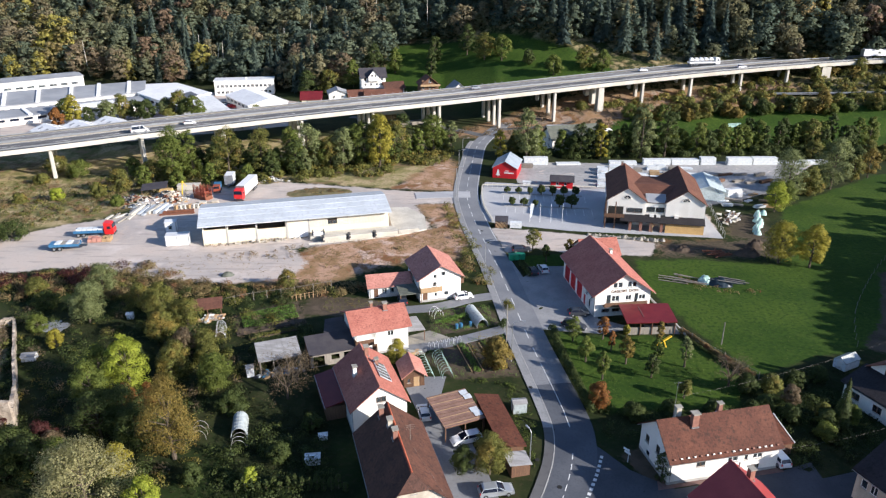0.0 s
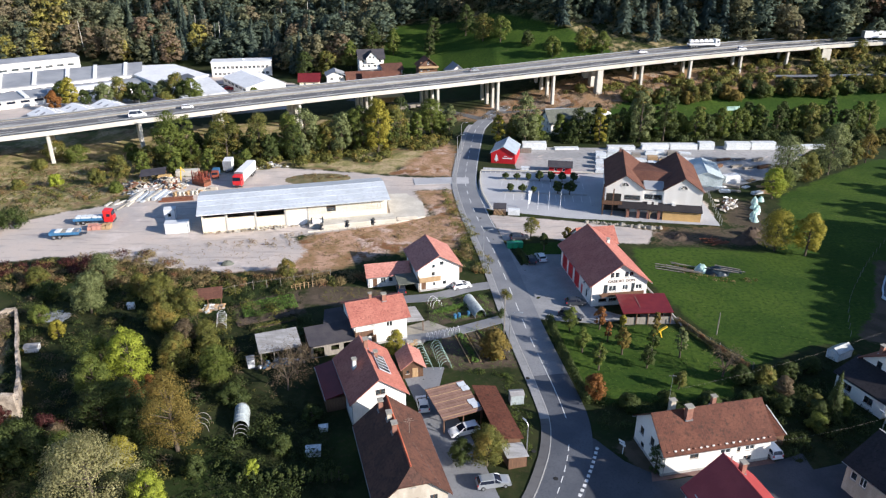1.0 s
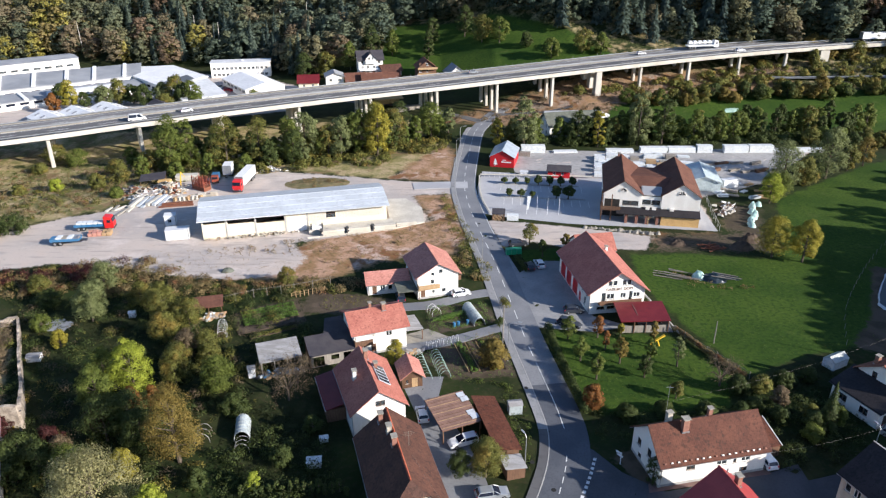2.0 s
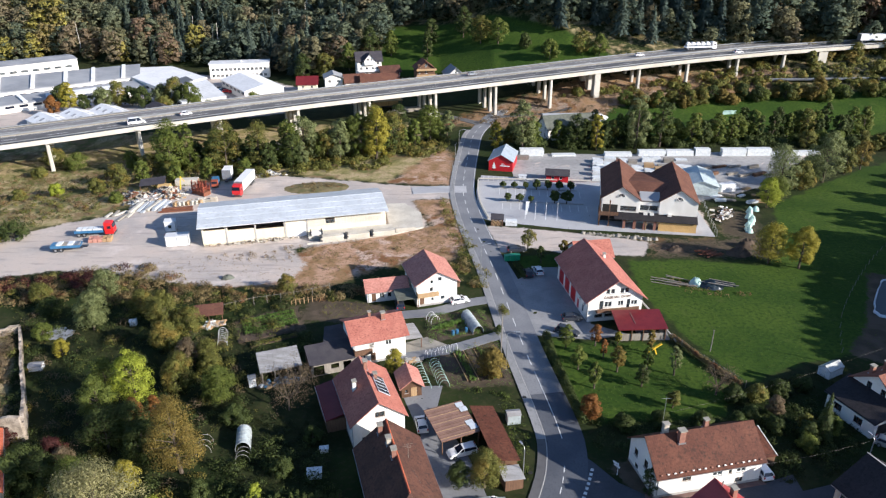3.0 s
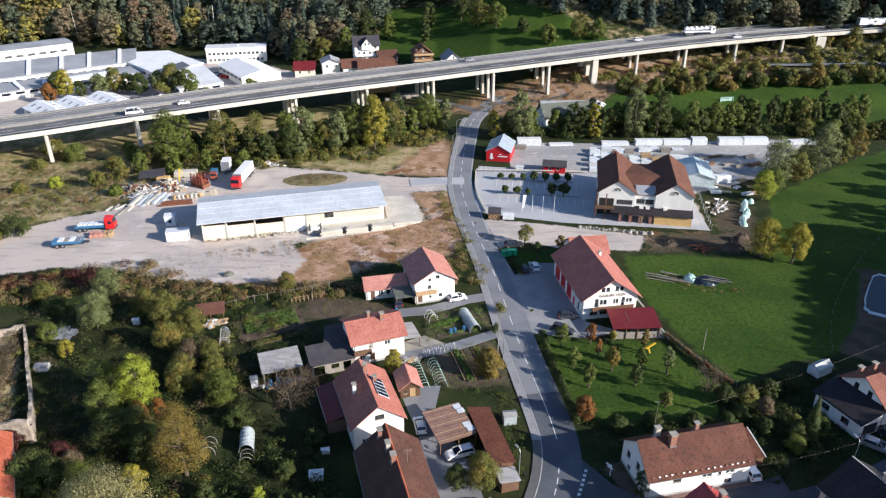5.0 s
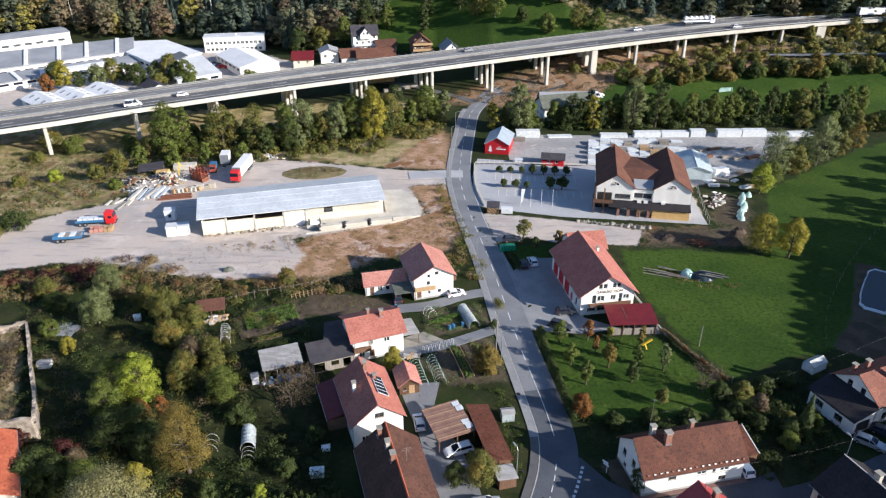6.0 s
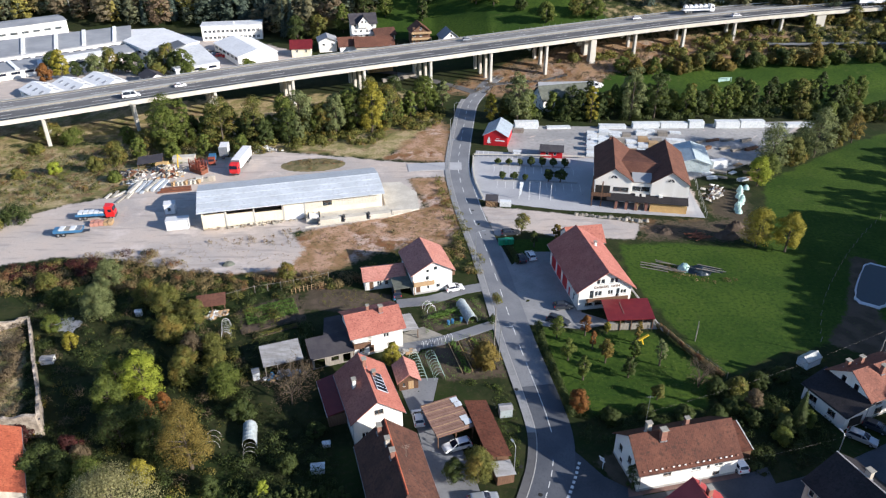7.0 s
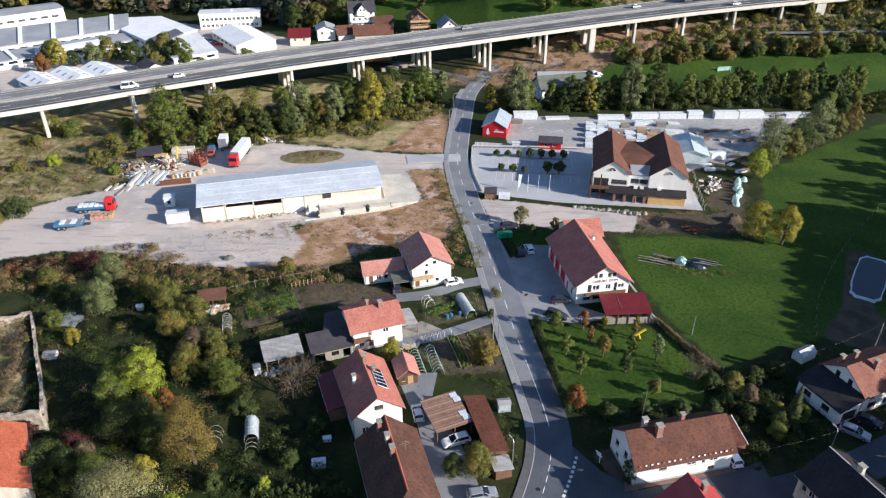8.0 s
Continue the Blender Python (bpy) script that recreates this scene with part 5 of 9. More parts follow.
part("sign_bar", boxes((-0.2, 2.9, -5.64, -5.61, 1.6, 1.95), (0.2, 1.2, -5.64, -5.61, 2.3, 2.5)), M["white_paint"], RS, "white sign strip")
RC = thing("red_cabin", "small red wooden cabin with dark roof and white windows", "cabin", pose(36.0, 205.6, 0, 0, 0, -100))
gable_house(RC, 4.0, 6.6, 2.3, 3.3, M["red_wall"], M["dark_roof"], over=0.5, gutters=False, wins=[("E", -1.3, 0.9, 0.8, 0.9), ("E", 1.1, 0.9, 0.8, 0.9)])

# carport with ribbed roof, brown shed, garden hut
CP = thing("carport", "open carport with striped ribbed brown roof sheets", "carport", pose(1.9, 87.9, 0, 0, 0, 23))
pent_roof(CP, [(-3.3, -3.6, 2.6), (3.1, -3.6, 2.6), (3.1, 3.6, 3.3), (-3.3, 3.6, 3.3)], 0.12, M["wood"], posts=[(x, y, 2.5) for x in (-3.1, 0, 2.9) for y in (-3.4, 3.4)])
rot = math.degrees(math.atan(0.7 / 7.2))
for i in range(18):
    y = i * 0.4
    part("roof_sheet", boxes((-3.3, 3.1, y, y + (0.07 if i % 2 else 0.7), 0.0, 0.09 if i % 2 else 0.05)), M["wood_pale"] if i % 4 == 1 else M["wood"] if i % 2 else M["brown_sheet"], CP, m=pose(0, -3.6, 2.62, rot, 0, 0))
for k, (x, y) in enumerate(((2.4, 6.3), (2.6, 5.2), (2.5, 1.2), (2.3, 2.2))):
    part("metal_sheet", boxes((x - 0.6, x + 0.6, y - 0.5, y + 0.5, 0.1, 0.14)), M["sheet_pale"], CP, m=pose(0, -3.6, 2.62, rot, 0, 0))
BS = thing("shed", "long lean shed with rusty brown tiled roof", "shed", pose(8.2, 85.6, 0, 0, 0, 14))
pent_roof(BS, [(-2.0, -6.4, 3.1), (1.9, -6.4, 2.3), (1.9, 6.4, 2.3), (-2.0, 6.4, 3.1)], 0.16, M["tile_brown"])
part("wall", boxes((1.5, 1.6, -6.0, 6.0, 0, 2.15), (-1.6, 1.5, 5.9, 6.0, 0, 2.3), (-1.6, 1.5, -6.0, -5.9, 0, 2.2)), M["wood"], BS)
for y in (-5.8, -2, 2, 5.8):
    part("post", boxes((-1.7, -1.55, y - 0.08, y + 0.08, 0, 2.9)), M["wood"], BS)
LS = thing("shed", "small grey sheet-roofed store at the end of the brown shed", "shed", pose(10.2, 77.6, 0, 0, 0, 14))
pent_roof(LS, [(-1.7, -1.5, 2.2), (1.5, -1.5, 1.9), (1.5, 1.5, 1.9), (-1.7, 1.5, 2.2)], 0.08, M["grey_sheet"])
part("wall", boxes((-1.4, 1.3, -1.3, -1.2, 0, 1.8), (1.2, 1.3, -1.3, 1.3, 0, 1.75), (-1.4, -1.3, -1.3, 1.3, 0, 1.9)), M["wood"], LS)
GH = thing("garden_hut", "dark wooden garden hut with red tiled roof", "hut", pose(-5.2, 99.9, 0, 0, 0, 14))
gable_house(GH, 3.4, 4.4, 2.2, 3.5, M["frame_brown"], M["tile_red"], over=0.45, end=0.5, gutters=False, wins=[("S", -0.9, 0.9, 0.5, 0.7, M["frame_brown"])], doors=[("S", 0.4, 0.05, 1.0, 1.8, M["wood_pale"])])

# houses by the side street
HF = thing("house_annex", "low white garage wing with anthracite roof", "garage", pose(67.0, 91.6, 0, 0, 0, 21.4))
bm = bmesh.new()
facade(bm, pose(-2.35, 0, 0, 0, 0, -90), [(-4.25, 0), (4.25, 0), (4.25, 3.0), (-4.25, 3.0)], [(-2.9, -1.4, 1.0, 2.2), (0.9, 2.4, 1.0, 2.2)])
facade(bm, pose(0, -4.25, 0), [(-2.35, 0), (2.35, 0), (2.35, 4.1), (-2.35, 3.0)], [(-1.3, 1.7, 0.1, 2.2)])
facade(bm, pose(0, 4.25, 0, 0, 0, 180), [(-2.35, 0), (2.35, 0), (2.35, 3.0), (-2.35, 4.1)], [])
part("wall", bm, M["plaster"], HF)
pent_roof(HF, [(-2.6, -4.7, 3.1), (3.2, -4.7, 4.5), (3.2, 5.4, 4.5), (-2.6, 4.8, 3.1)], 0.18, M["tile_black"])
for u in (-2.15, 1.65):
    window(HF, pose(-2.35, 0, 0, 0, 0, -90) @ pose(u, 0, 1.0), 1.5, 1.2, M["frame_brown"])
# Black door panel imitates the unlit garage opening.
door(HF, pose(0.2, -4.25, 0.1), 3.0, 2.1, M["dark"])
part("gutter", boxes((-2.72, -2.6, -4.7, 4.8, 2.86, 2.96)), M["dark_paint"], HF)
HG = thing("house", "white two-storey house with brown tiled roof and brick chimneys", "house", pose(75.1, 95.0, 0, 0, 0, -68.5), "village houses")
gable_house(HG, 8.2, 12.0, 4.7, 7.4, M["plaster"], M["tile_old_red"], over=0.6, end=0.5, frame_mat=M["frame_brown"], wins=[("S", -1.3, 4.3, 0.9, 1.2), ("S", 1.2, 4.3, 0.9, 1.2), ("E", -3.6, 2.8, 1.3, 1.2), ("E", 0, 2.8, 1.3, 1.2), ("E", -3.0, 0.5, 1.8, 1.5), ("E", 0.6, 0.5, 1.8, 1.5), ("E", 3.6, 2.8, 1.3, 1.2)],
            chims=[(-2.6, -4.2, 1.2, 0.6, M["brick"]), (-2.0, -2.0, 1.4, 0.6, M["brick"]), (1.4, -1.2, 1.4, 0.6, M["brick"])], plinth=M["kerb"])
HH = thing("house", "house with dark red metal roof by the side street", "house", pose(36.5, 65.4, 0, 0, 0, 13), "village houses")
gable_house(HH, 9.2, 9.4, 3.5, 7.5, M["plaster"], M["red_tin"], over=0.6, chims=[(0.9, 2.3, 1.3, 0.6, M["brick"])], wins=[("W", -2.5, 2.6, 1.0, 1.2), ("W", 2.0, 2.6, 1.0, 1.2), ("N", -2, 2.6, 1.0, 1.2), ("N", 1.5, 2.6, 1.0, 1.2)])
part("roof_vent", tube(bmesh.new(), (0, 0, 0), (0, 0, 0.8), 0.1, 0.1, 8), M["metal"], HH, m=pose(0.5, 4.0, 7.2))
HI = thing("house", "old pale house with black tiled roof by the street", "house", pose(59.3, 68.6, 0, 0, 0, 20), "village houses")
gable_house(HI, 9.2, 11.6, 4.7, 7.9, M["plaster_old"], M["tile_black"], over=0.6, chims=[(0.5, 1.2, 1.2, 0.7, M["plaster_old"])], wins=[("W", -3.2, 2.4, 1.0, 1.3), ("W", 0.6, 2.4, 1.0, 1.3), ("W", -1.4, 0.6, 0.9, 1.0), ("W", -4.6, 2.4, 0.9, 1.2), ("N", 0, 2.6, 1.0, 1.2)])
part("ridge_line", boxes((-0.1, 0.1, -6.2, 6.2, 0, 0.06)), M["kerb"], HI, m=pose(0, 0, 8.16))
HJ = thing("house", "house with bright orange tiled roof beside the ruin", "house", pose(-65.6, 75.6, 0, 0, 0, 29), "village houses")
gable_house(HJ, 9.4, 14.0, 4.6, 7.8, M["plaster_old"], M["tile_orange"], over=0.5)
RU = thing("ruined_wall", "ruined pale masonry building without a roof", "ruin", pose(-68.3, 87.2, 0, 0, 0, 0))
rr = random.Random(8)


def ragged_wall(x0, y0, x1, y1, h, th=0.6):
    bm = bmesh.new()
    n = max(3, int(math.hypot(x1 - x0, y1 - y0) / 0.8))
    nx, ny = -(y1 - y0), x1 - x0
    k = th / 2 / math.hypot(nx, ny)
    nx, ny = nx * k, ny * k
    rows = []
    hh = h
    for i in range(n + 1):
        t = i / n
        x, y = x0 + (x1 - x0) * t, y0 + (y1 - y0) * t
        hh = min(h + 0.5, max(h - 0.9, hh + rr.uniform(-0.4, 0.4)))
        rows.append([bm.verts.new(p) for p in ((x + nx, y + ny, 0), (x + nx, y + ny, hh), (x - nx, y - ny, hh + rr.uniform(-0.15, 0.15)), (x - nx, y - ny, 0))])
    for a, b in zip(rows, rows[1:]):
        for i in range(3):
            bm.faces.new((a[i], a[i + 1], b[i + 1], b[i]))
    bm.faces.new(rows[0])
    bm.faces.new(rows[-1])
    return bm


for seg in ((4.6, 0.0, 1.2, 6.5, 3.4), (1.2, 6.5, -6.0, 19.0, 2.7, 0.45), (-6.0, 19.0, -13.0, 31.5, 2.3, 0.45), (-13, 31.5, -24, 26, 1.6), (4.6, 0, -7.5, -1.5, 4.6)):
    part("wall", ragged_wall(*seg), M["ruin"], RU)

# ---- trees and shrubs ----
def facing(vs, q, soft):
    """Winds every leaf so that its face looks the same way as its shading normal."""
    a, b, c = (vs[q[:, i]] for i in range(3))
    back = np.einsum("ij,ij->i", np.cross(b - a, c - a), soft) < 0
    q = q.copy()
    q[back] = q[back][:, ::-1]
    return q


def leaf_cloud(rs, centre, radii, count, size, droop=0.0):
    """Leaves through an ellipsoid, thicker towards its skin: vertices, triangles and shading normals."""
    d = rs.randn(count, 3)
    d /= np.linalg.norm(d, axis=1)[:, None] + 1e-9
    d[:, 2] = np.where(d[:, 2] < -0.55, -d[:, 2] * 0.6, d[:, 2])
    r = 0.55 + 0.5 * rs.rand(count) ** 0.6
    p = np.asarray(centre) + d * np.asarray(radii) * r[:, None]
    nrm = d + rs.randn(count, 3) * 0.42 + np.array([0, 0, 0.25])
    nrm /= np.linalg.norm(nrm, axis=1)[:, None]
    ref = rs.randn(count, 3)
    u = np.cross(nrm, ref)
    u /= np.linalg.norm(u, axis=1)[:, None] + 1e-9
    v = np.cross(nrm, u)
    if droop:
        u[:, 2] -= droop
    s = size * (0.6 + 0.8 * rs.rand(count))[:, None]
    vs = np.stack([p - u * s * 0.5, p + u * s * 0.22 + v * s * 0.38 + nrm * s * 0.1, p + u * s * 0.28 - v * s * 0.34], 1).reshape(-1, 3)
    q = np.arange(3 * count).reshape(-1, 3)
    soft = d + 0.35 * rs.randn(count, 3) + np.array([0, 0, 0.2])
    soft /= np.linalg.norm(soft, axis=1)[:, None]
    q = facing(vs, q, soft)
    return vs, q, np.repeat(soft, 3, axis=0)


def join(clouds):
    vs, qs, ns, n = [], [], [], 0
    for v, q, nr in clouds:
        vs.append(v)
        qs.append(q + n)
        ns.append(nr)
        n += len(v)
    return np.concatenate(vs), np.concatenate(qs), np.concatenate(ns)


def round_off(cloud, centre, share=0.5):
    """Turns the shading normals partly away from the crown's centre, so that it is lit as one body."""
    v, q, n = cloud
    d = v - np.asarray(centre)
    d /= np.linalg.norm(d, axis=1)[:, None] + 1e-9
    n = n * (1 - share) + d * share
    n /= np.linalg.norm(n, axis=1)[:, None] + 1e-9
    return v, facing(v, q, n[::3]), n


def broad_parts(seed, h, wide, low=0.25, blobs=16, leaves=2600, size=0.4, droop=0.0, tall=False):
    """A broadleaf tree: branching trunk, and a crown of many uneven clumps. Returns the trunk's bmesh and the crown's arrays."""
    rs = np.random.RandomState(seed)
    bm = bmesh.new()
    lean = rs.uniform(-0.04, 0.04, 2) * h
    fork = h * (low + 0.12)
    r0 = 0.02 * h + 0.08
    tube(bm, (0, 0, -0.3), (lean[0] * 0.4, lean[1] * 0.4, fork * 0.6), r0, r0 * 0.8, 7)
    tube(bm, (lean[0] * 0.4, lean[1] * 0.4, fork * 0.6), (lean[0], lean[1], h * 0.78), r0 * 0.8, r0 * 0.2, 6)
    cl = []
    blobs = int(blobs * 2.1)
    for i in range(blobs):
        t = (i + 0.5) / blobs
        z = h * (low + 0.07 + (0.88 - low) * t)
        prof = math.sin(math.pi * min(1, (0.17 + 0.8 * t))) ** 0.75 if not tall else math.sin(math.pi * (0.2 + 0.76 * t)) ** 0.6
        a = i * 2.4 + rs.uniform(-0.7, 0.7)
        rr_ = wide * 0.5 * prof * rs.uniform(0.3, 1.0) ** 0.6 * 0.86
        c = (lean[0] * t + rr_ * math.cos(a), lean[1] * t + rr_ * math.sin(a), z + h * rs.uniform(-0.04, 0.04))
        k = wide * rs.uniform(0.09, 0.21)
        cl.append(leaf_cloud(rs, c, (k, k, k * rs.uniform(0.65, 1.0)), int(leaves / blobs * (k / wide / 0.15) ** 1.6), size, droop))
        if i % 4 == 0:
            s = h * (low + 0.08 + 0.45 * t)
            tube(bm, (lean[0] * 0.5, lean[1] * 0.5, s), c, r0 * 0.35, r0 * 0.08, 5)
    return bm, round_off(join(cl), (0, 0, h * 0.5), 0.3)


def fir_parts(seed, h, wide, leaves=900, size=0.7):
    rs = np.random.RandomState(seed)
    bm = bmesh.new()
    tube(bm, (0, 0, -0.3), (0, 0, h * 0.97), 0.016 * h + 0.05, 0.02, 6)
    t = rs.rand(leaves) ** 0.75
    tier = (t * 11) % 1.0
    z = h * (0.08 + 0.92 * (1 - t)) ** 1.0
    rad = wide * 0.5 * (t ** 0.85) * (0.55 + 0.45 * tier) * (0.5 + 0.5 * rs.rand(leaves) ** 0.5)
    a = rs.rand(leaves) * math.tau
    p = np.stack([rad * np.cos(a), rad * np.sin(a), z], 1)
    out = np.stack([np.cos(a), np.sin(a), -0.45 + 0 * a], 1) + 0.35 * rs.randn(leaves, 3)
    out /= np.linalg.norm(out, axis=1)[:, None]
    side = np.cross(out, rs.randn(leaves, 3) * 0.4 + np.array([0, 0, 1]))
    side /= np.linalg.norm(side, axis=1)[:, None] + 1e-9
    s = size * (0.5 + 0.7 * rs.rand(leaves))[:, None] * (0.45 + 0.55 * t)[:, None]
    vs = np.stack([p - out * s * 0.6 + side * s * 0.3, p + out * s * 0.7, p - out * s * 0.6 - side * s * 0.3], 1).reshape(-1, 3)
    nr = np.stack([np.cos(a), np.sin(a), 0.5 + 0 * a], 1) + 0.3 * rs.randn(leaves, 3)
    nr /= np.linalg.norm(nr, axis=1)[:, None]
    return bm, (vs, facing(vs, np.arange(3 * leaves).reshape(-1, 3), nr), np.repeat(nr, 3, axis=0))


PROTO = {}


def plant(kind, x, y, h, wide=None, leaf="leaf", label="green broadleaf tree", category="tree", detail=1.0, size=0.4, low=0.22, name="tree", group="", z=None, tall=False, droop=0.0, variants=3, turn=None):
    """One tree at a place. Alike trees share the meshes of a few prototypes, turned and scaled."""
    rs = random.Random(int(x * 31 + y * 17))
    v = rs.randrange(variants)
    wide = wide or h * 0.75
    key = (kind, leaf, round(wide / h * 4), round(detail, 1), round(h / 4), tall, v)
    if key not in PROTO:
        sd = 100 + len(PROTO)
        if kind == "fir":
            bm, (vs, qs, nr) = fir_parts(sd, h, wide, int(2200 * detail), size * 0.8)
        else:
            bm, (vs, qs, nr) = broad_parts(sd, h, wide, low, max(11, int(21 * detail ** 0.5)), int(7200 * detail), size * 0.72, droop, tall)
        PROTO[key] = (mesh_of("trunk", bm, M["bark"]), fast_mesh("crown", vs, qs, M[leaf], normals=nr), h)
    tr, cr, h0 = PROTO[key]
    k = h / h0
    z = land_at(x, y) if z is None else z
    ob = thing(name, label, category, pose(x, y, z - 0.05, 0, 0, rs.uniform(0, 360)) @ Matrix.Diagonal((k, k, k, 1)), group)
    part("trunk", tr, None, ob)
    part("crown", cr, None, ob)
    return ob


def stuff_cloud(name, places, material, label, category, leaves, size, seed=1, flat=0.8, tints=False):
    """One object of many low clumps: places are (x, y, z, radius)."""
    rs = np.random.RandomState(seed)
    cl = [leaf_cloud(rs, (x, y, z + r * flat * 0.55), (r, r, r * flat), max(4, int(1.7 * leaves * r * r)), 0.8 * size * (0.7 + 0.3 * r)) for x, y, z, r in places]
    v, q, nr = join(cl)
    return tagged(new(name, fast_mesh(name, v, q, material, normals=nr)), label, category, kind="stuff")


def scatter(poly, count, seed, r0, r1, avoid=()):
    rs = np.random.RandomState(seed)
    p = np.array(poly, float)
    out = []
    while len(out) < count:
        x, y = rs.uniform(p[:, 0].min(), p[:, 0].max(), 400), rs.uniform(p[:, 1].min(), p[:, 1].max(), 400)
        ok = inside(poly, x, y, 0.1) > 0.5
        for a in avoid:
            ok &= inside(a, x, y, 0.1) < 0.5
        for xx, yy in zip(x[ok], y[ok]):
            out.append((xx, yy, land_at(xx, yy), rs.uniform(r0, r1)))
            if len(out) >= count:
                break
    return out


# the wooded slope
def build_woods():
    rs = np.random.RandomState(11)
    fine = [round_off(broad_parts(500 + i, 1.0, 0.46 + 0.07 * (i % 3), 0.1, 15, 900, 0.062, tall=i % 2 == 0)[1], (0, 0, 0.45), 0.45) for i in range(6)]
    fine_firs = [fir_parts(600 + i, 1.0, 0.32 + 0.04 * i, 700, 0.095)[1] for i in range(3)]
    rough = [broad_parts(520 + i, 1.0, 0.5, 0.1, 9, 110, 0.15)[1] for i in range(3)]
    rough_firs = [fir_parts(620 + i, 1.0, 0.4, 110, 0.17)[1] for i in range(2)]
    gx, gy = np.meshgrid(np.arange(-420, 421, 6.3), np.arange(258, 560, 6.3))
    x, y = (gx + rs.uniform(-3.2, 3.2, gx.shape)).ravel(), (gy + rs.uniform(-3.2, 3.2, gx.shape)).ravel()
    foot = lerp(x, [-500, -209, -160, -130, -100, -77, -48, -30, -24, -4, 21, 33, 57, 85, 161, 300, 450], [396, 392, 386, 386, 380, 360, 354, 372, 390, 386, 374, 364, 346, 336, 326, 298, 262])
    up = y - foot
    near = (up < 84) & (abs(x) < 262)
    keep = (up > 0) & (near | ((up < 190) & (rs.rand(len(x)) < 0.5)))
    x, y, near = x[keep], y[keep], near[keep]
    z = land(x, y)
    belt = 0.2 + 0.35 * np.sin(x * 0.03 + 1.3 * np.sin(y * 0.03)) + 0.25 * np.sin(x * 0.011 + 0.6) - 0.16 * np.clip((x + 40) / 120, -0.3, 1)
    fir = rs.rand(len(x)) < np.clip(belt, 0.05, 0.7)
    for name, lab, mat_, want in (("mixed_woods", "autumn-tinted mixed woodland covering the hillside", "woods", False), ("fir_woods", "dark firs standing in the hillside woodland", "firs", True)):
        vs, qs, ts, ns, k = [], [], [], [], 0
        for i in np.flatnonzero(fir == want):
            pool = (fine_firs if want else fine) if near[i] else (rough_firs if want else rough)
            v, q, nr = pool[rs.randint(len(pool))]
            h = rs.uniform(14, 26) if want else rs.uniform(9, 20)
            w = h * (rs.uniform(0.8, 1.15) if want else rs.uniform(1.0, 1.5))
            a = rs.rand() * math.tau
            ca, sa = math.cos(a), math.sin(a)
            p = np.empty_like(v)
            p[:, 0], p[:, 1], p[:, 2] = (v[:, 0] * ca - v[:, 1] * sa) * w + x[i], (v[:, 0] * sa + v[:, 1] * ca) * w + y[i], v[:, 2] * h + z[i] - 0.5
            vs.append(p)
            qs.append(q + k)
            ns.append(np.stack([nr[:, 0] * ca - nr[:, 1] * sa, nr[:, 0] * sa + nr[:, 1] * ca, nr[:, 2]], 1))
            ts.append(np.full(len(v), np.clip(rs.beta(1.2, 1.8) + 0.14 * math.sin(x[i] * 0.02 + y[i] * 0.03) - 0.1 * (x[i] > 40), 0, 1)))
            k += len(v)
        me = fast_mesh(name, np.concatenate(vs), np.concatenate(qs), M[mat_], {"tint": np.concatenate(ts)}, normals=np.concatenate(ns))
        tagged(new(name, me), lab, "woodland", kind="stuff")


build_woods()
rw = random.Random(91)
for i in range(16):
    x, y = rw.uniform(-215, 20), rw.uniform(392, 425)
    k = rw.uniform(9, 15)
    solo("bare_trunk", tube(bmesh.new(), (0, 0, -0.5), (rw.uniform(-0.8, 0.8), rw.uniform(-0.4, 0.4), k), 0.22, 0.09, 6), M["concrete"], "pale bare tree trunk standing in the woods", "tree trunk", pose(x, y, land_at(x, y) + 6), "bare trunks")

# trees along the river and the bridge
rt = random.Random(5)
for i in range(44):
    x = -88 + i * 2.08 + rt.uniform(-1.5, 1.5)
    y = lerp(x, [-98, -60, -45, -18, 2], [217, 216, 218, 232, 246]) + rt.uniform(-2, 9)
    slim = rt.random() < 0.45
    h = rt.uniform(6, 15.5)
    lf = rt.choice(["leaf", "leaf_dark", "leaf_olive", "leaf", "leaf_olive", "leaf_silver" if x > -60 else "leaf", "leaf_silver" if x > -45 else "leaf_dark"])
    plant("broad", x, float(y), h, h * rt.uniform(0.42, 0.52) if slim else h * rt.uniform(0.62, 0.8), lf, "green riverside tree below the bridge", detail=0.7, size=0.55, low=0.06, tall=slim, group="riverside trees")
for x, y, h, w, lf in ((-96.6, 203, 6.5, 7.5, "leaf_olive"), (-100.3, 197, 4.6, 5.5, "leaf_olive"), (-112.3, 196, 3.6, 4.2, "leaf_lime"), (-98.9, 219, 6.0, 5.5, "leaf"), (-91.2, 213.5, 6.0, 8.5, "leaf_olive"), (-106.7, 163, 4.0, 8.5, "leaf_dark"), (-110, 158, 3.2, 6.5, "leaf_olive"), (-118.7, 222, 5.0, 8.0, "leaf"), (-128, 226, 5.5, 8.0, "leaf_olive"), (-126.2, 214, 3.2, 5.0, "leaf_olive"), (-91.4, 188, 2.6, 4.5, "leaf"), (-120.8, 192, 2.8, 4.5, "leaf_olive"), (-84, 210, 4.6, 5.5, "leaf_olive")):
    plant("broad", x, y, h, w, lf, "bushy shrub on the dry waste ground", category="shrub", detail=0.6, size=0.5, low=0.02, name="shrub", group="waste ground shrubs")
plant("broad", -21.0, 227, 17, 9.5, "leaf_yellow", "tall yellowing riverside tree", detail=0.8, size=0.7, low=0.05, tall=True, group="riverside trees")
plant("broad", -84, 213, 14, 10, "leaf", "large green tree before the bridge", detail=0.8, size=0.75, low=0.06, group="riverside trees")
plant("broad", -44, 226, 15, 11, "leaf_silver", "tall silvery willow by the bridge", detail=0.8, size=0.75, low=0.08, group="riverside trees")
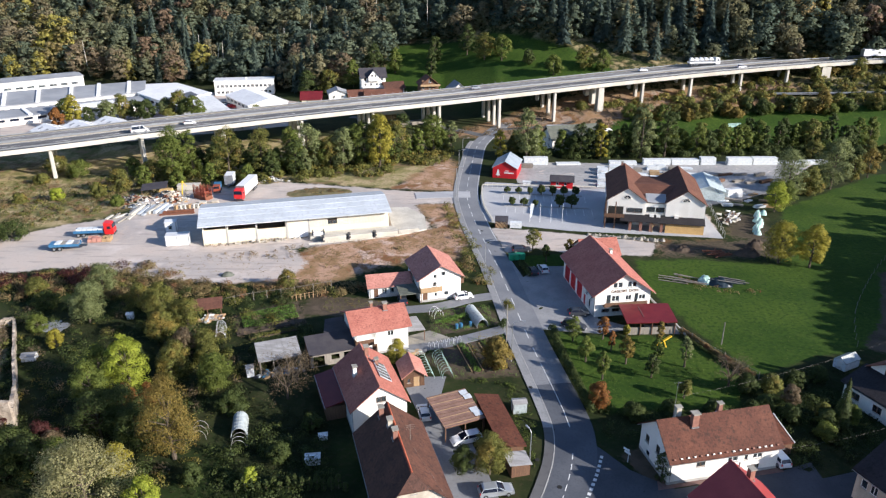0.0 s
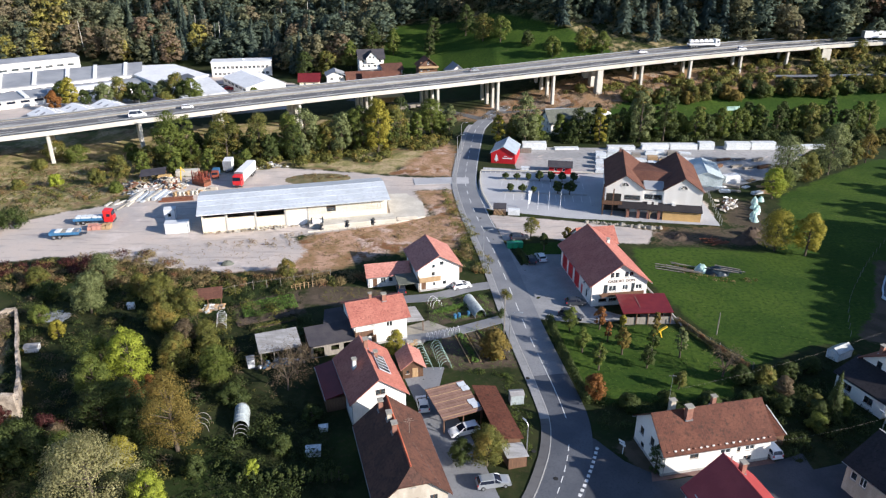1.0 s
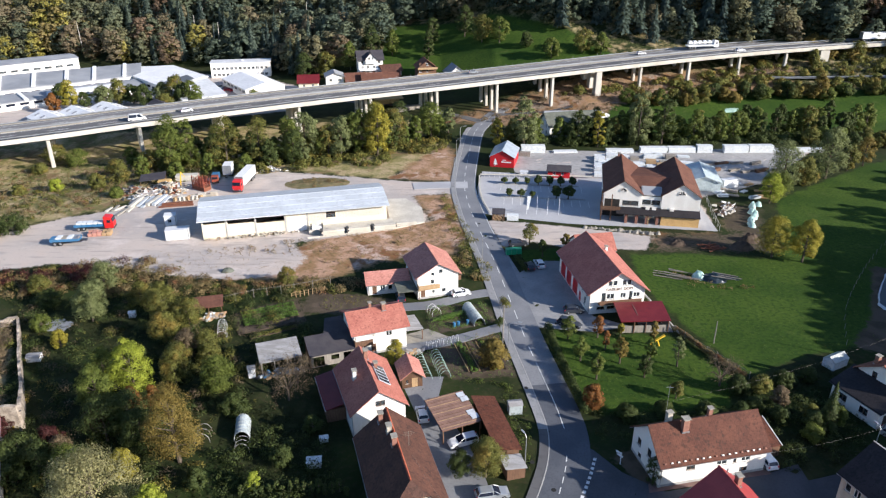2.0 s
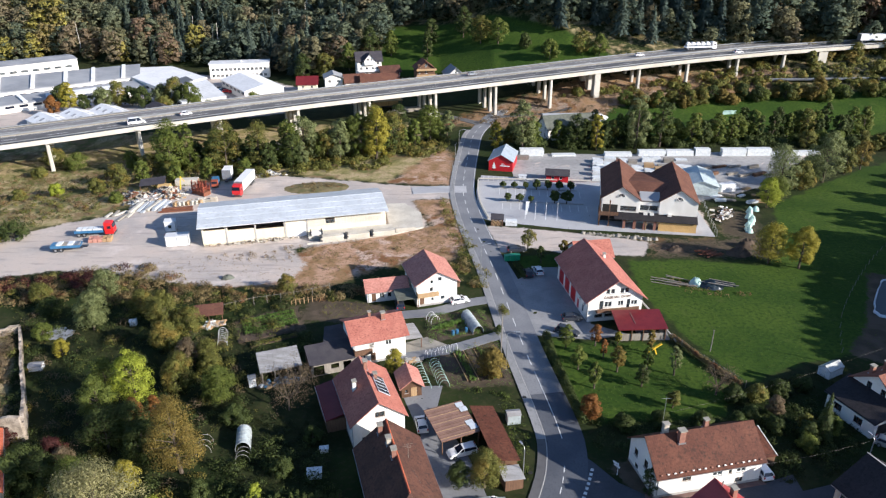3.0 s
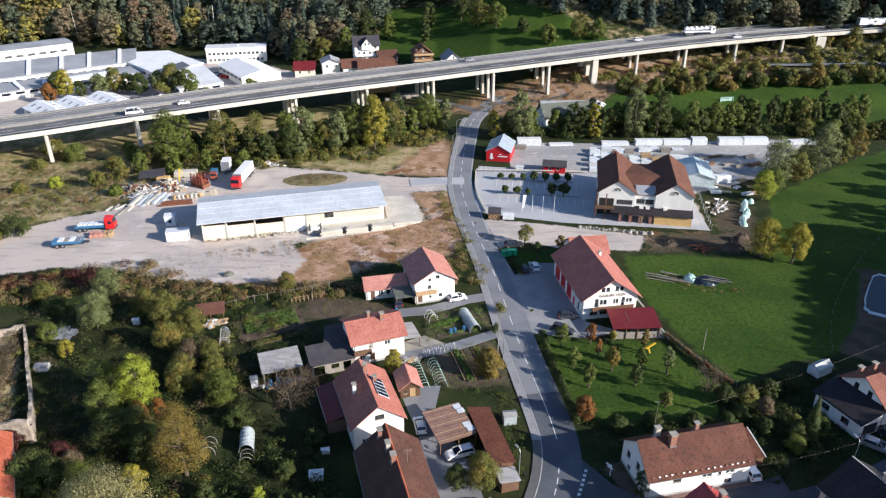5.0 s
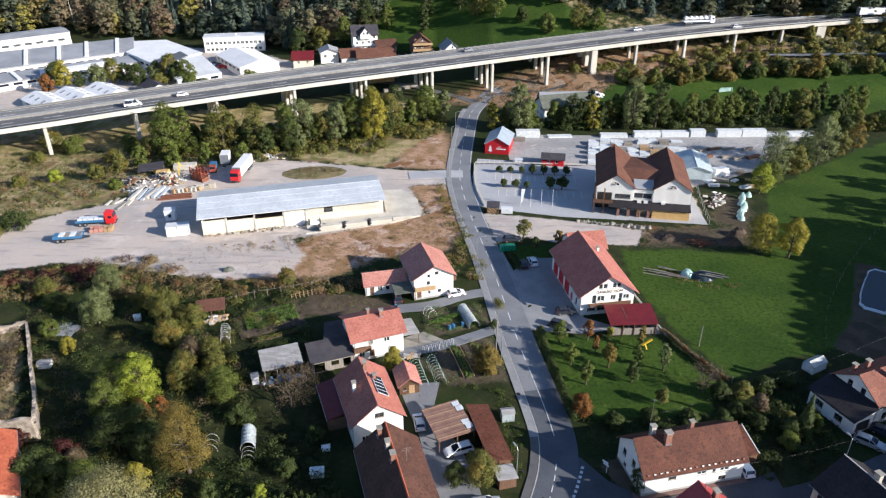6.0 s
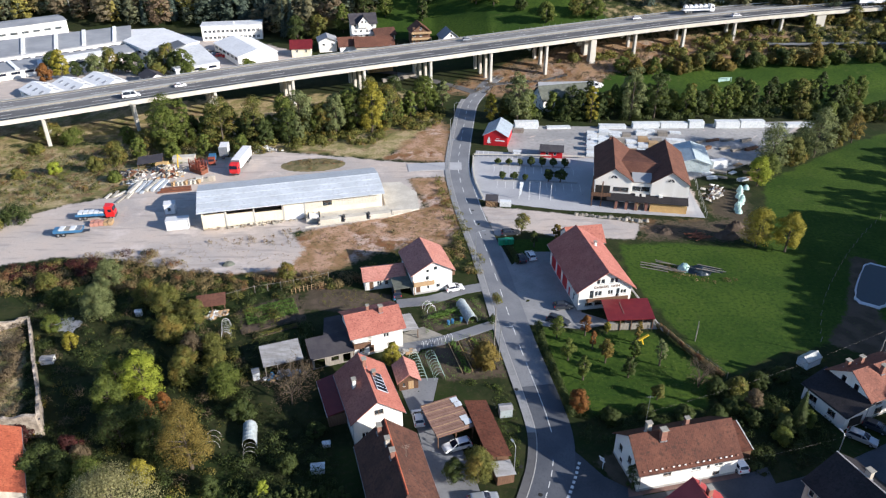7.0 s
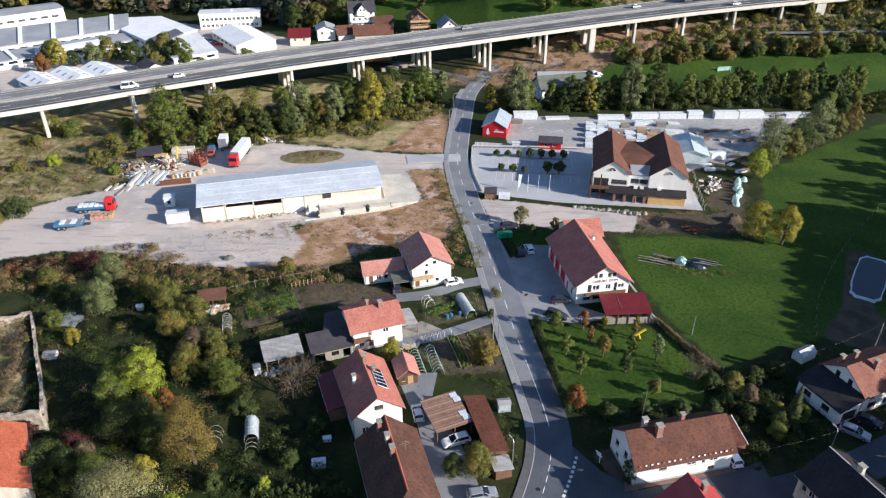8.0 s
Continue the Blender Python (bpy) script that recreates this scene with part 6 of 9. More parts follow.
plant("broad", -33, 226, 13, 9, "leaf_silver", "silvery willow by the bridge", detail=0.8, size=0.75, low=0.08, group="riverside trees")
plant("broad", 19.5, 237, 10, 5, "leaf_yellow", "small yellowing roadside tree", detail=0.5, size=0.6, low=0.08, tall=True, group="roadside trees")
for i in range(42):
    x = 26 + i * 3.2 + rt.uniform(-1.2, 1.2)
    if 34 < x < 39.5:
        continue
    slim = rt.random() < 0.4
    y = lerp(x, [26, 60, 100, 160], [237, 239, 243, 250]) + rt.uniform(-1, 7)
    plant("broad", x, float(y), rt.uniform(8, 12.2), rt.uniform(4.4, 5.6) if slim else rt.uniform(5.8, 7.8), rt.choice(["leaf", "leaf_dark", "leaf", "leaf_dark", "leaf_olive"]), "tree in the row behind the timber yard", detail=0.7, size=0.55, low=0.05, tall=slim, group="row of trees")
plant("broad", 28.5, 234, 18, 9.5, "leaf_silver", "tall poplar beside the red shop", detail=0.9, size=0.7, low=0.05, tall=True, group="row of trees")
plant("broad", 68, 238, 18.5, 9.5, "leaf_silver", "tall pale green poplar in the tree row", detail=0.9, size=0.7, low=0.05, tall=True, group="row of trees")
plant("broad", 77, 240, 17, 9, "leaf_dark", "tall dark green tree in the tree row", detail=0.8, size=0.7, low=0.05, tall=True, group="row of trees")
plant("broad", 54, 236, 13, 5, "leaf_yellow", "narrow yellow tree in the tree row", detail=0.6, size=0.6, low=0.05, tall=True, group="row of trees")
for i in range(26):
    x = 76 + i * 3.6 + rt.uniform(-2, 2)
    y = lerp(x, [62, 76, 120, 165], [287, 288, 289.5, 288]) + rt.uniform(-2.5, 2.5)
    plant("broad", x, float(y), rt.uniform(3.8, 7.2), rt.uniform(5.5, 7.5), rt.choice(["leaf_olive", "leaf_dark", "leaf", "leaf_bronze"]), "bushy tree below the motorway bridge", detail=0.7, size=0.55, low=0.02, group="bridge trees")
for i in range(30):
    x, y = rt.uniform(150, 250), rt.uniform(284, 316)
    if abs(y - lerp(x, [140, 170, 200, 260], [304, 300, 296, 286])) > 5:
        plant("broad", x, y, rt.uniform(5, 10), rt.uniform(6, 8), rt.choice(["leaf_olive", "leaf_dark", "leaf_bronze", "leaf"]), "scrubby tree on the valley edge", detail=0.7, size=0.55, low=0.02, group="bridge trees")
for i in range(24):
    x = 128 + i * 4.5
    plant("broad", x, 238 + rt.uniform(-3, 6) - 0.05 * (x - 128), rt.uniform(4.5, 8), 7, rt.choice(["leaf_dark", "leaf", "leaf_olive"]), "dark tree edging the meadow", detail=0.7, size=0.55, low=0.02, group="meadow trees")
for x, y, h, w, lf in ((-24, 362, 12, 8, "leaf"), (-4, 366, 14, 8, "leaf_dark"), (20, 352, 13, 12, "leaf_olive"), (28, 346, 12, 10, "leaf"), (-34, 362, 15, 10, "leaf_dark"), (50, 326, 9, 8, "leaf"), (64, 328, 10, 10, "leaf_olive"), (72, 326, 9, 9, "leaf"), (40, 338, 7, 6, "leaf_dark"), (-6, 354, 13, 6, "leaf_dark"), (-44, 352, 13, 10, "leaf"), (-56, 350, 12, 10, "leaf_olive"), (-66, 350, 13, 10, "leaf_dark"), (12, 364, 14, 10, "leaf_dark")):
    plant("broad", x, y, h, w, lf, "tree at the edge of the hillside meadow", detail=0.5, size=0.8, low=0.05, group="hillside trees")
for x, y, h, w, lf in ((-152, 290, 12, 8, "leaf_yellow"), (-136, 300, 10, 9, "leaf_olive"), (-124, 296, 9, 8, "leaf_dark"), (-112, 300, 12, 10, "leaf_olive"), (-104, 296, 11, 9, "leaf"), (-98, 282, 9, 8, "leaf"), (-86, 278, 7, 7, "leaf_lime"), (-160, 300, 9, 8, "leaf_dark"), (-76, 290, 8, 7, "leaf"), (-141, 297, 8, 9, "leaf_silver"), (-131, 301, 7.5, 9, "leaf_dark"), (-118, 301, 9, 8, "leaf_silver"), (-108, 297, 9.5, 9, "leaf_dark"), (-114, 293, 6, 7, "leaf_olive"), (-92, 281, 6.5, 7, "leaf_silver"), (-156, 284, 8, 6, "leaf_orange"), (-148, 294, 6.5, 7, "leaf_dark"), (-81, 283, 6, 6, "leaf_olive")):
    plant("broad", x, y, h, w, lf, "tree between the factory halls", detail=0.5, size=0.8, low=0.08, group="factory trees")

# garden trees in the foreground
BANK = [(48.6, 96, 3.4, 3.4, "leaf_dark"), (52.6, 96.4, 3.2, 3.6, "leaf_olive"), (57, 98, 3.0, 3.8, "leaf_dark"), (61.5, 99.4, 2.8, 3.6, "leaf_dark"), (52.4, 88.6, 2.8, 3.0, "leaf_dark"), (57.6, 89.4, 2.6, 2.6, "leaf_olive"),
        (49.6, 91.6, 2.6, 3.0, "leaf_dark"), (55.5, 84.4, 2.6, 3.4, "leaf"), (46.6, 89, 2.8, 3.6, "leaf_dark"), (41.5, 90, 2.4, 3.4, "leaf_dark"), (35, 90.5, 2.2, 3.6, "leaf_dark"), (29, 89.5, 2.4, 3.4, "leaf_dark")]
GARDEN = [
    (-49.2, 94.5, 11.6, 8.6, "leaf_lime", "bright lime-green garden tree", 1.6, 0.34), (-53.4, 90.5, 9.5, 7.5, "leaf", "round green garden tree", 1.4, 0.34), (-37.4, 80, 13.4, 10.5, "leaf_bronze", "large bronze-leaved walnut tree", 2.2, 0.3),
    (-43.6, 68.4, 11.5, 14.6, "leaf_willow", "big pale silvery garden willow", 2.6, 0.32), (-36.5, 67.2, 7.5, 5.5, "leaf_lime", "young lime-green garden tree", 1.2, 0.3), (-67.5, 119.5, 8.2, 8.5, "leaf_silver", "silver-leaved willow bush in the garden", 1.4, 0.36),
    (-53.6, 119.6, 8.4, 8.6, "leaf_olive", "bushy olive-green garden tree", 1.4, 0.36), (-50.5, 112, 6.5, 7.5, "leaf_olive", "low olive-leaved garden tree", 1.0, 0.36), (-44.5, 99.5, 6.2, 6.5, "leaf_olive", "spreading olive-leaved fruit tree", 1.0, 0.34),
    (-36.2, 96.5, 7.0, 7.2, "leaf", "green fruit tree in the garden", 1.1, 0.34), (-46.5, 86, 8.0, 8.5, "leaf_dark", "dense dark green garden tree", 1.2, 0.34), (-41, 107, 5.6, 6.0, "leaf_olive", "low fruit tree in the garden", 0.9, 0.34),
    (-70, 131.5, 7.0, 7.5, "leaf_silver", "pale willow bush at the yard's edge", 1.0, 0.36), (-47, 88.8, 6.6, 4.5, "leaf_orange", "small orange autumn tree", 0.8, 0.32), (-56, 77.5, 5.4, 7.0, "leaf_dark", "dense dark green garden shrub", 0.9, 0.32),
    (-51.6, 86.5, 5.4, 5.0, "leaf_red", "dense wine-red garden shrub", 0.8, 0.3), (-60.5, 76, 5.0, 7.5, "leaf_dark", "dark shrub by the ruin", 0.8, 0.34), (-57, 82.4, 4.2, 4.8, "leaf_red", "wine-red autumn garden shrub", 0.7, 0.32),
    (6.3, 76.8, 6.6, 6.6, "leaf_olive", "round tree beside the brown shed", 1.4, 0.28), (2.6, 77.2, 4.4, 4.6, "leaf_dark", "dark green shrub in the court", 1.0, 0.28), (-8.0, 104.6, 5.0, 4.4, "leaf_yellow", "yellow-green small tree by the lane", 0.9, 0.28),
    # The first bank shrub takes dark leaves in place of the bank's shade.
    (24.2, 91.8, 4.6, 4.6, "leaf_orange", "orange autumn tree by the hedge", 1.0, 0.28), (9.0, 103.5, 5.2, 6.0, "leaf_bronze", "thin bronze-leaved garden tree", 0.7, 0.3), (56.5, 86.5, 3.4, 4.0, "leaf_dark", "shrub on the bank, leaves dark to suggest shade", 0.8, 0.3),
    (61, 88, 3.2, 4.0, "leaf", "green shrub on the bank", 0.8, 0.3), (54, 92.5, 3.8, 3.6, "twig", "brownish shrub on the bank", 0.8, 0.3), (82.3, 145.3, 10.2, 8.6, "leaf_yellow", "yellow autumn tree on the meadow", 1.2, 0.42),
    (76.5, 148, 9.6, 10.5, "leaf_yellow", "golden-brown bush on the meadow edge", 1.2, 0.42), (90.5, 182.5, 8.4, 8.0, "leaf_lime", "yellow-green bush by the timber yard", 0.9, 0.45), (98.5, 193, 14.5, 13, "leaf_silver", "grey-green willow by the timber yard", 1.2, 0.5), (96, 188, 6.5, 8, "leaf", "green bush below the willow", 0.6, 0.45),
    (116, 203, 15.5, 15, "leaf_silver", "large grey-green willow at the yard's corner", 1.3, 0.55), (107, 198, 8.0, 9, "leaf_olive", "olive bush at the yard's corner", 0.7, 0.5), (134, 215, 9.0, 9, "leaf_bronze", "small bronze tree by the meadow", 0.6, 0.5), (126.5, 210.5, 8.5, 9, "leaf_olive", "olive tree at the meadow's edge", 0.7, 0.5), (111, 201, 5.5, 8, "leaf_dark", "dark bush at the meadow's edge", 0.5, 0.5),
]
GARDEN += [
    (-69.1, 110.2, 3.6, 4.2, "leaf_yellow", "yellow-green bush on the garden lawn", 0.7, 0.3), (-75.5, 116, 3.4, 5.0, "leaf", "green bush beside the ruin", 0.7, 0.32), (-45.1, 107.5, 5.2, 6.5, "twig", "grey-brown thinning garden shrub", 0.8, 0.32),
    (-45.4, 103.4, 5.0, 6.8, "leaf_olive", "olive-green rounded garden shrub", 0.9, 0.32), (-37.2, 97.6, 5.4, 6.0, "leaf", "rounded green garden shrub", 0.9, 0.32), (-49.8, 84.6, 7.8, 9.5, "leaf_dark", "dark green spreading garden tree", 1.3, 0.32),
    (-43.6, 82.6, 6.6, 8.0, "leaf_dark", "dense dark shade-giving garden tree", 1.2, 0.32), (-54.5, 80.6, 3.8, 5.0, "twig", "brown thinning shrub in the garden", 0.6, 0.3), (-59.8, 79.4, 5.4, 7.4, "leaf_dark", "dark shrub by the orange-roofed house", 0.9, 0.32),
    (-43.8, 76.6, 5.2, 5.0, "leaf_yellow", "golden autumn shrub among dark trees", 0.8, 0.3), (-50.9, 75.6, 6.4, 6.8, "leaf", "green shrub beside the willow", 1.0, 0.32), (-25.3, 74.4, 3.0, 2.6, "leaf_lime", "small lime-green bush in the garden", 0.6, 0.28),
    (-40.2, 104.2, 4.4, 5.4, "leaf_olive", "low olive shrub in the garden", 0.7, 0.32), (-83.4, 131, 3.8, 6.5, "leaf_olive", "olive shrub by the yard's edge", 0.7, 0.36), (-51.2, 112.6, 5.0, 5.6, "leaf_bronze", "bronze-leaved shrub in the garden", 0.8, 0.32),
    (-32.3, 91, 3.6, 5.4, "leaf_dark", "low dark garden shrub", 0.7, 0.3), (-19.4, 86.6, 2.8, 4.0, "leaf_dark", "low dark shrub by the house", 0.6, 0.3), (-22.6, 79.4, 3.0, 4.4, "leaf_dark", "low dark round garden bush", 0.6, 0.3),
    (-45.4, 92.6, 4.4, 3.6, "leaf_orange", "small orange-tinged tree under the lime tree", 0.6, 0.3), (-54.8, 96.2, 8.6, 7.0, "leaf", "green tree beside the lime tree", 1.2, 0.32), (-33.4, 75.0, 3.0, 4.6, "leaf_dark", "dark round garden bush", 0.6, 0.3),
    (-60.4, 125.6, 5.2, 6.8, "leaf_olive", "bushy olive tree at the garden's end", 0.9, 0.34), (-78.5, 125.6, 3.6, 7.0, "leaf_dark", "dark tangled garden thicket", 0.8, 0.34), (-47.6, 116.6, 6.8, 6.6, "leaf_olive", "olive garden tree beside the shed", 1.0, 0.34),
    (-32.6, 134.2, 4.4, 6.0, "leaf_olive", "bush at the garden's end by the yard", 0.7, 0.34), (-66, 85.5, 3.6, 5.0, "leaf_red", "wine-red shrub beside the ruin", 0.7, 0.3), (-53.0, 104.8, 3.6, 5.0, "leaf_dark", "dark shrub on the garden lawn", 0.6, 0.32),
]
for x, y, h, w, lf in BANK:
    plant("broad", x, y, h, w, lf, "dense bush on the shaded bank", category="bush", detail=0.8, size=0.3, low=0.03, name="bush", group="bank bushes", variants=2)
for x, y, h, w, lf, lab, det, sz in GARDEN:
    plant("broad", x, y, h, w * 0.8, lf, lab, detail=det, size=sz * 0.92, low=0.1, variants=1)
plant("fir", 58.6, 86.6, 9.0, 3.6, "leaf_dark", "slender larch on the bank", detail=1.2, size=0.5)
for x, y in ((-60, 209), (-71, 207), (-90, 205), (-80, 205)):
    plant("broad", x, y, rt.uniform(5, 7), 5, "leaf", "small green tree on the dry waste ground", detail=0.4, size=0.6, low=0.05)


def bare_tree(x, y, h, wide, label, leaf="twig", leaves=500):
    """A sparse old fruit tree: spreading limbs, forking branches and few twigs."""
    rs = np.random.RandomState(int(abs(x * 7 + y)))
    bm = bmesh.new()
    tube(bm, (0, 0, -0.2), (0.1, 0, h * 0.3), 0.2, 0.14, 7)
    cl = []
    for i in range(9):
        a = i * 2.39 + rs.uniform(-0.3, 0.3)
        k = wide * 0.5 * rs.uniform(0.5, 0.85)
        tip = Vector((k * math.cos(a), k * math.sin(a), h * rs.uniform(0.55, 0.98)))
        mid = Vector((tip.x * 0.5, tip.y * 0.5, h * 0.3 + (tip.z - h * 0.3) * 0.65))
        tube(bm, (0.1, 0, h * 0.28), mid, 0.1, 0.06, 5)
        tube(bm, mid, tip, 0.06, 0.02, 5)
        for _ in range(7):
            e = mid.lerp(tip, rs.uniform(0.1, 1)) + Vector(rs.uniform(-1, 1, 3)) * wide * 0.16
            tube(bm, mid.lerp(tip, rs.uniform(0, 0.9)), e, 0.03, 0.01, 4)
            cl.append(leaf_cloud(rs, e, (wide * 0.1,) * 3, max(3, leaves // 40), 0.15))
    ob = thing("fruit_tree", label, "tree", pose(x, y, land_at(x, y)))
    part("branch", bm, M["bark"], ob)
    v, q, nr = join(cl)
    part("crown", fast_mesh("crown", v, q, M[leaf], normals=nr), None, ob)


bare_tree(-24.6, 94.4, 7.6, 10.5, "brownish half-bare old apple tree", "twig", leaves=2400)
bare_tree(-24.0, 99.0, 5.0, 5.5, "half-bare fruit tree by the shed", leaves=600)
bare_tree(7.5, 104.5, 5.0, 7.0, "half-bare brownish garden tree", "leaf_bronze", 1300)
bare_tree(46.5, 98, 5.0, 7.0, "leafless shrubby tree by the hedge", leaves=900)

# orchard trees behind the hedge
ORCH = [(29.2, 113.2, 3.8, 2.2, "leaf_orange"), (31.4, 104.8, 4.4, 2.8, "leaf_bronze"), (29.8, 109, 3.4, 1.3, "leaf_orange"), (36.8, 105.5, 3.8, 2.4, "leaf"), (41.2, 103.8, 5.0, 2.2, "leaf_silver"), (38.8, 110.6, 4.4, 1.6, "leaf_bronze"),
        (24.6, 105.5, 4.0, 3.0, "leaf"), (26.4, 100.0, 4.2, 3.2, "leaf"), (23.6, 112.5, 4.0, 3.2, "leaf"), (34.6, 100.5, 3.6, 2.8, "leaf_dark"), (33.6, 114, 2.0, 1.4, "leaf_yellow"), (38.2, 94.6, 2.6, 2.6, "leaf_olive")]
for x, y, h, w, lf in ORCH:
    plant("broad", x, y, h * 1.25, w, lf, "young orchard tree with thin autumn foliage", detail=0.35, size=0.28, low=0.2, group="orchard trees", variants=2)
PK = [(18.9 + 3.25 * i, 198.4 - 0.45 * i, 2.2 if i < 3 else 2.9) for i in range(7)] + [(19.3 + 3.25 * i, 187.4 - 0.4 * i, h) for i, h in ((0, 2.5), (1, 2.5), (2, 2.0), (4, 3.6), (5, 3.9))]
for x, y, h in PK:
    plant("broad", x, y, h, h * 0.9, "leaf_dark", "small round clipped tree on the parking area", detail=0.3, size=0.35, low=0.35, group="parking trees", variants=2)
for x, y, h, w, lf in ((21.4, 156.0, 5.0, 4.0, "leaf_olive"), (23.6, 148.4, 4.4, 2.0, "leaf_dark"), (29.4, 151.5, 4.6, 2.6, "leaf_bronze"), (30.4, 146.5, 2.0, 2.6, "leaf_dark")):
    plant("broad", x, y, h, w, lf, "small tree on the verge by the fire station", detail=0.4, size=0.35, low=0.25, variants=2)

# hedges, shrubs, weeds
def hedge(name, pts, h, wide, leaf, label):
    ln = smooth_line(pts, 0.45)
    rs = np.random.RandomState(len(name) + int(abs(ln[0, 0])))
    cl = [leaf_cloud(rs, (x + rs.uniform(-0.1, 0.1), y, h * 0.5 + rs.uniform(-0.1, 0.12)), (wide * 0.55, wide * 0.55, h * 0.5), 220, 0.22) for x, y in ln]
    v, q, nr = join(cl)
    return tagged(new(name, fast_mesh(name, v, q, M[leaf], normals=nr)), label, "hedge")


hedge("hedge", [(20.3, 115.8), (20.5, 110), (21.1, 104), (21.9, 97), (22.6, 90.5)], 1.9, 1.5, "leaf_dark", "clipped dark green hedge along the road")
hedge("hedge", [(44.5, 115.5), (47.5, 108), (51.5, 100.5)], 1.2, 0.9, "weed", "dry brownish hedge between orchard and meadow")
hedge("hedge", [(13.2, 124), (12.6, 126)], 1.8, 1.6, "leaf_olive", "garden bush at the lane's corner")
hedge("hedge", [(11.3, 116.8), (11.6, 118.2)], 1.7, 1.2, "leaf_dark", "dark bush at the lane's mouth")
# Only dark plants grow inside this outline; their colour stands in for shade.
SHADE_GARDEN = [(-34, 94), (-17, 90), (-10, 60), (-34, 60)]
left_garden = [(-88, 128), (-60, 131), (-30, 133), (-24, 112), (-34, 98), (-20, 88), (-15, 66), (-75, 62), (-66, 86), (-80, 112)]
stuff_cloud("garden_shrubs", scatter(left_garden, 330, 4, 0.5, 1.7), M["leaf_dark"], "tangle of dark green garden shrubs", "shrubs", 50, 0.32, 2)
stuff_cloud("garden_shrubs", scatter(left_garden, 120, 14, 0.5, 1.6, avoid=[SHADE_GARDEN]), M["leaf_olive"], "tangle of olive and brown garden shrubs", "shrubs", 60, 0.32, 3)
stuff_cloud("garden_shrubs", scatter(left_garden, 140, 24, 0.4, 1.4, avoid=[SHADE_GARDEN]), M["twig"], "brown leafless garden shrubs", "shrubs", 50, 0.26, 24)
stuff_cloud("red_shrubs", scatter([(-98, 140), (-95, 133), (-76, 136), (-72, 146), (-84, 141)], 26, 6, 0.9, 1.9), M["leaf_red"], "wine-red thicket at the yard's edge", "shrubs", 50, 0.36, 4)
edge = [(-100, 138), (-70, 148), (-48, 136), (-20, 137), (0, 146), (6, 150), (8, 137), (2, 140), (-20, 131), (-46, 130), (-72, 130), (-96, 128)]
stuff_cloud("edge_scrub", scatter(edge, 420, 7, 0.4, 1.5), M["weed"], "brown dry scrub between yard and gardens", "scrub", 50, 0.34, 5)
stuff_cloud("edge_scrub", scatter(edge, 90, 17, 0.5, 1.3), M["leaf_olive"], "olive scrub between yard and gardens", "scrub", 50, 0.34, 6)
stuff_cloud("verge_scrub", scatter([(2, 192), (6, 172), (11, 141), (11, 135), (6, 136), (3, 160), (-1, 190)], 90, 8, 0.4, 1.1), M["leaf_olive"], "scrub on the road verge", "scrub", 50, 0.34, 7)
stuff_cloud("waste_scrub", scatter([(-150, 175), (-104, 215), (-60, 209), (-90, 195), (-96, 178), (-112, 166)], 60, 9, 0.5, 1.4), M["leaf_olive"], "bushes on the dry waste ground", "scrub", 36, 0.5, 8)
stuff_cloud("river_scrub", scatter([(-104, 214), (-60, 207), (-45, 211), (-20, 216), (2, 234), (4, 250), (-20, 240), (-60, 224)], 190, 10, 0.8, 2.2), M["leaf_olive"], "low olive growth beneath the riverside trees", "scrub", 34, 0.55, 9)
stuff_cloud("row_scrub", scatter([(24, 236), (60, 236), (130, 240), (170, 244), (170, 252), (100, 250), (60, 246), (24, 244)], 150, 12, 1.0, 2.4), M["leaf_dark"], "undergrowth of the tree row", "scrub", 34, 0.55, 10)
stuff_cloud("bank_scrub", scatter([(48, 92), (62, 96), (64, 84), (60, 80), (48, 78), (50, 86)], 60, 13, 0.5, 1.3), M["leaf_dark"], "dark scrub on the bank between the houses", "scrub", 60, 0.3, 11)
stuff_cloud("bank_scrub", scatter([(22.5, 92), (30, 92), (46, 91), (46, 86), (30, 85), (24, 85)], 60, 15, 0.4, 1.1), M["leaf_dark"], "dark scrub behind the long house", "scrub", 60, 0.28, 12)
stuff_cloud("earth_scrub", scatter([(0, 272), (22, 268), (60, 280), (130, 294), (150, 312), (60, 306), (24, 292)], 260, 18, 0.5, 1.5), M["twig"], "brown scrub on the bare earth beneath the bridge", "scrub", 26, 0.5, 14)
stuff_cloud("slope_scrub", scatter([(40, 296), (70, 300), (160, 318), (260, 322), (300, 300), (215, 285), (150, 296)], 420, 16, 1.0, 2.6), M["leaf_olive"], "scrub on the slope beneath the bridge", "scrub", 26, 0.7, 13)
stuff_cloud("slope_scrub", scatter([(150, 330), (300, 330), (300, 300), (215, 296), (160, 312)], 120, 26, 1.5, 3.2), M["leaf_bronze"], "brownish scrub on the slope beyond the bridge", "scrub", 26, 0.7, 23)

stuff_cloud("garden_tufts", scatter(left_garden, 2600, 61, 0.22, 0.55), M["rank"], "rank grass and herbs of the gardens, darkened to suggest shade", "tufts", 55, 0.26, 61)
stuff_cloud("garden_tufts", scatter(left_garden, 1000, 62, 0.2, 0.5, avoid=[SHADE_GARDEN]), M["leaf_olive"], "olive herbs of the gardens", "tufts", 55, 0.26, 62)
# Extra dark planting deepens the imitated shade behind the houses.
stuff_cloud("yard_shrubs", scatter([(-32, 92), (-17, 88), (-13, 66), (-30, 66)], 60, 74, 0.5, 1.2), M["leaf_dark"], "low shrubs behind the houses, dark to suggest shade", "shrubs", 60, 0.28, 74)
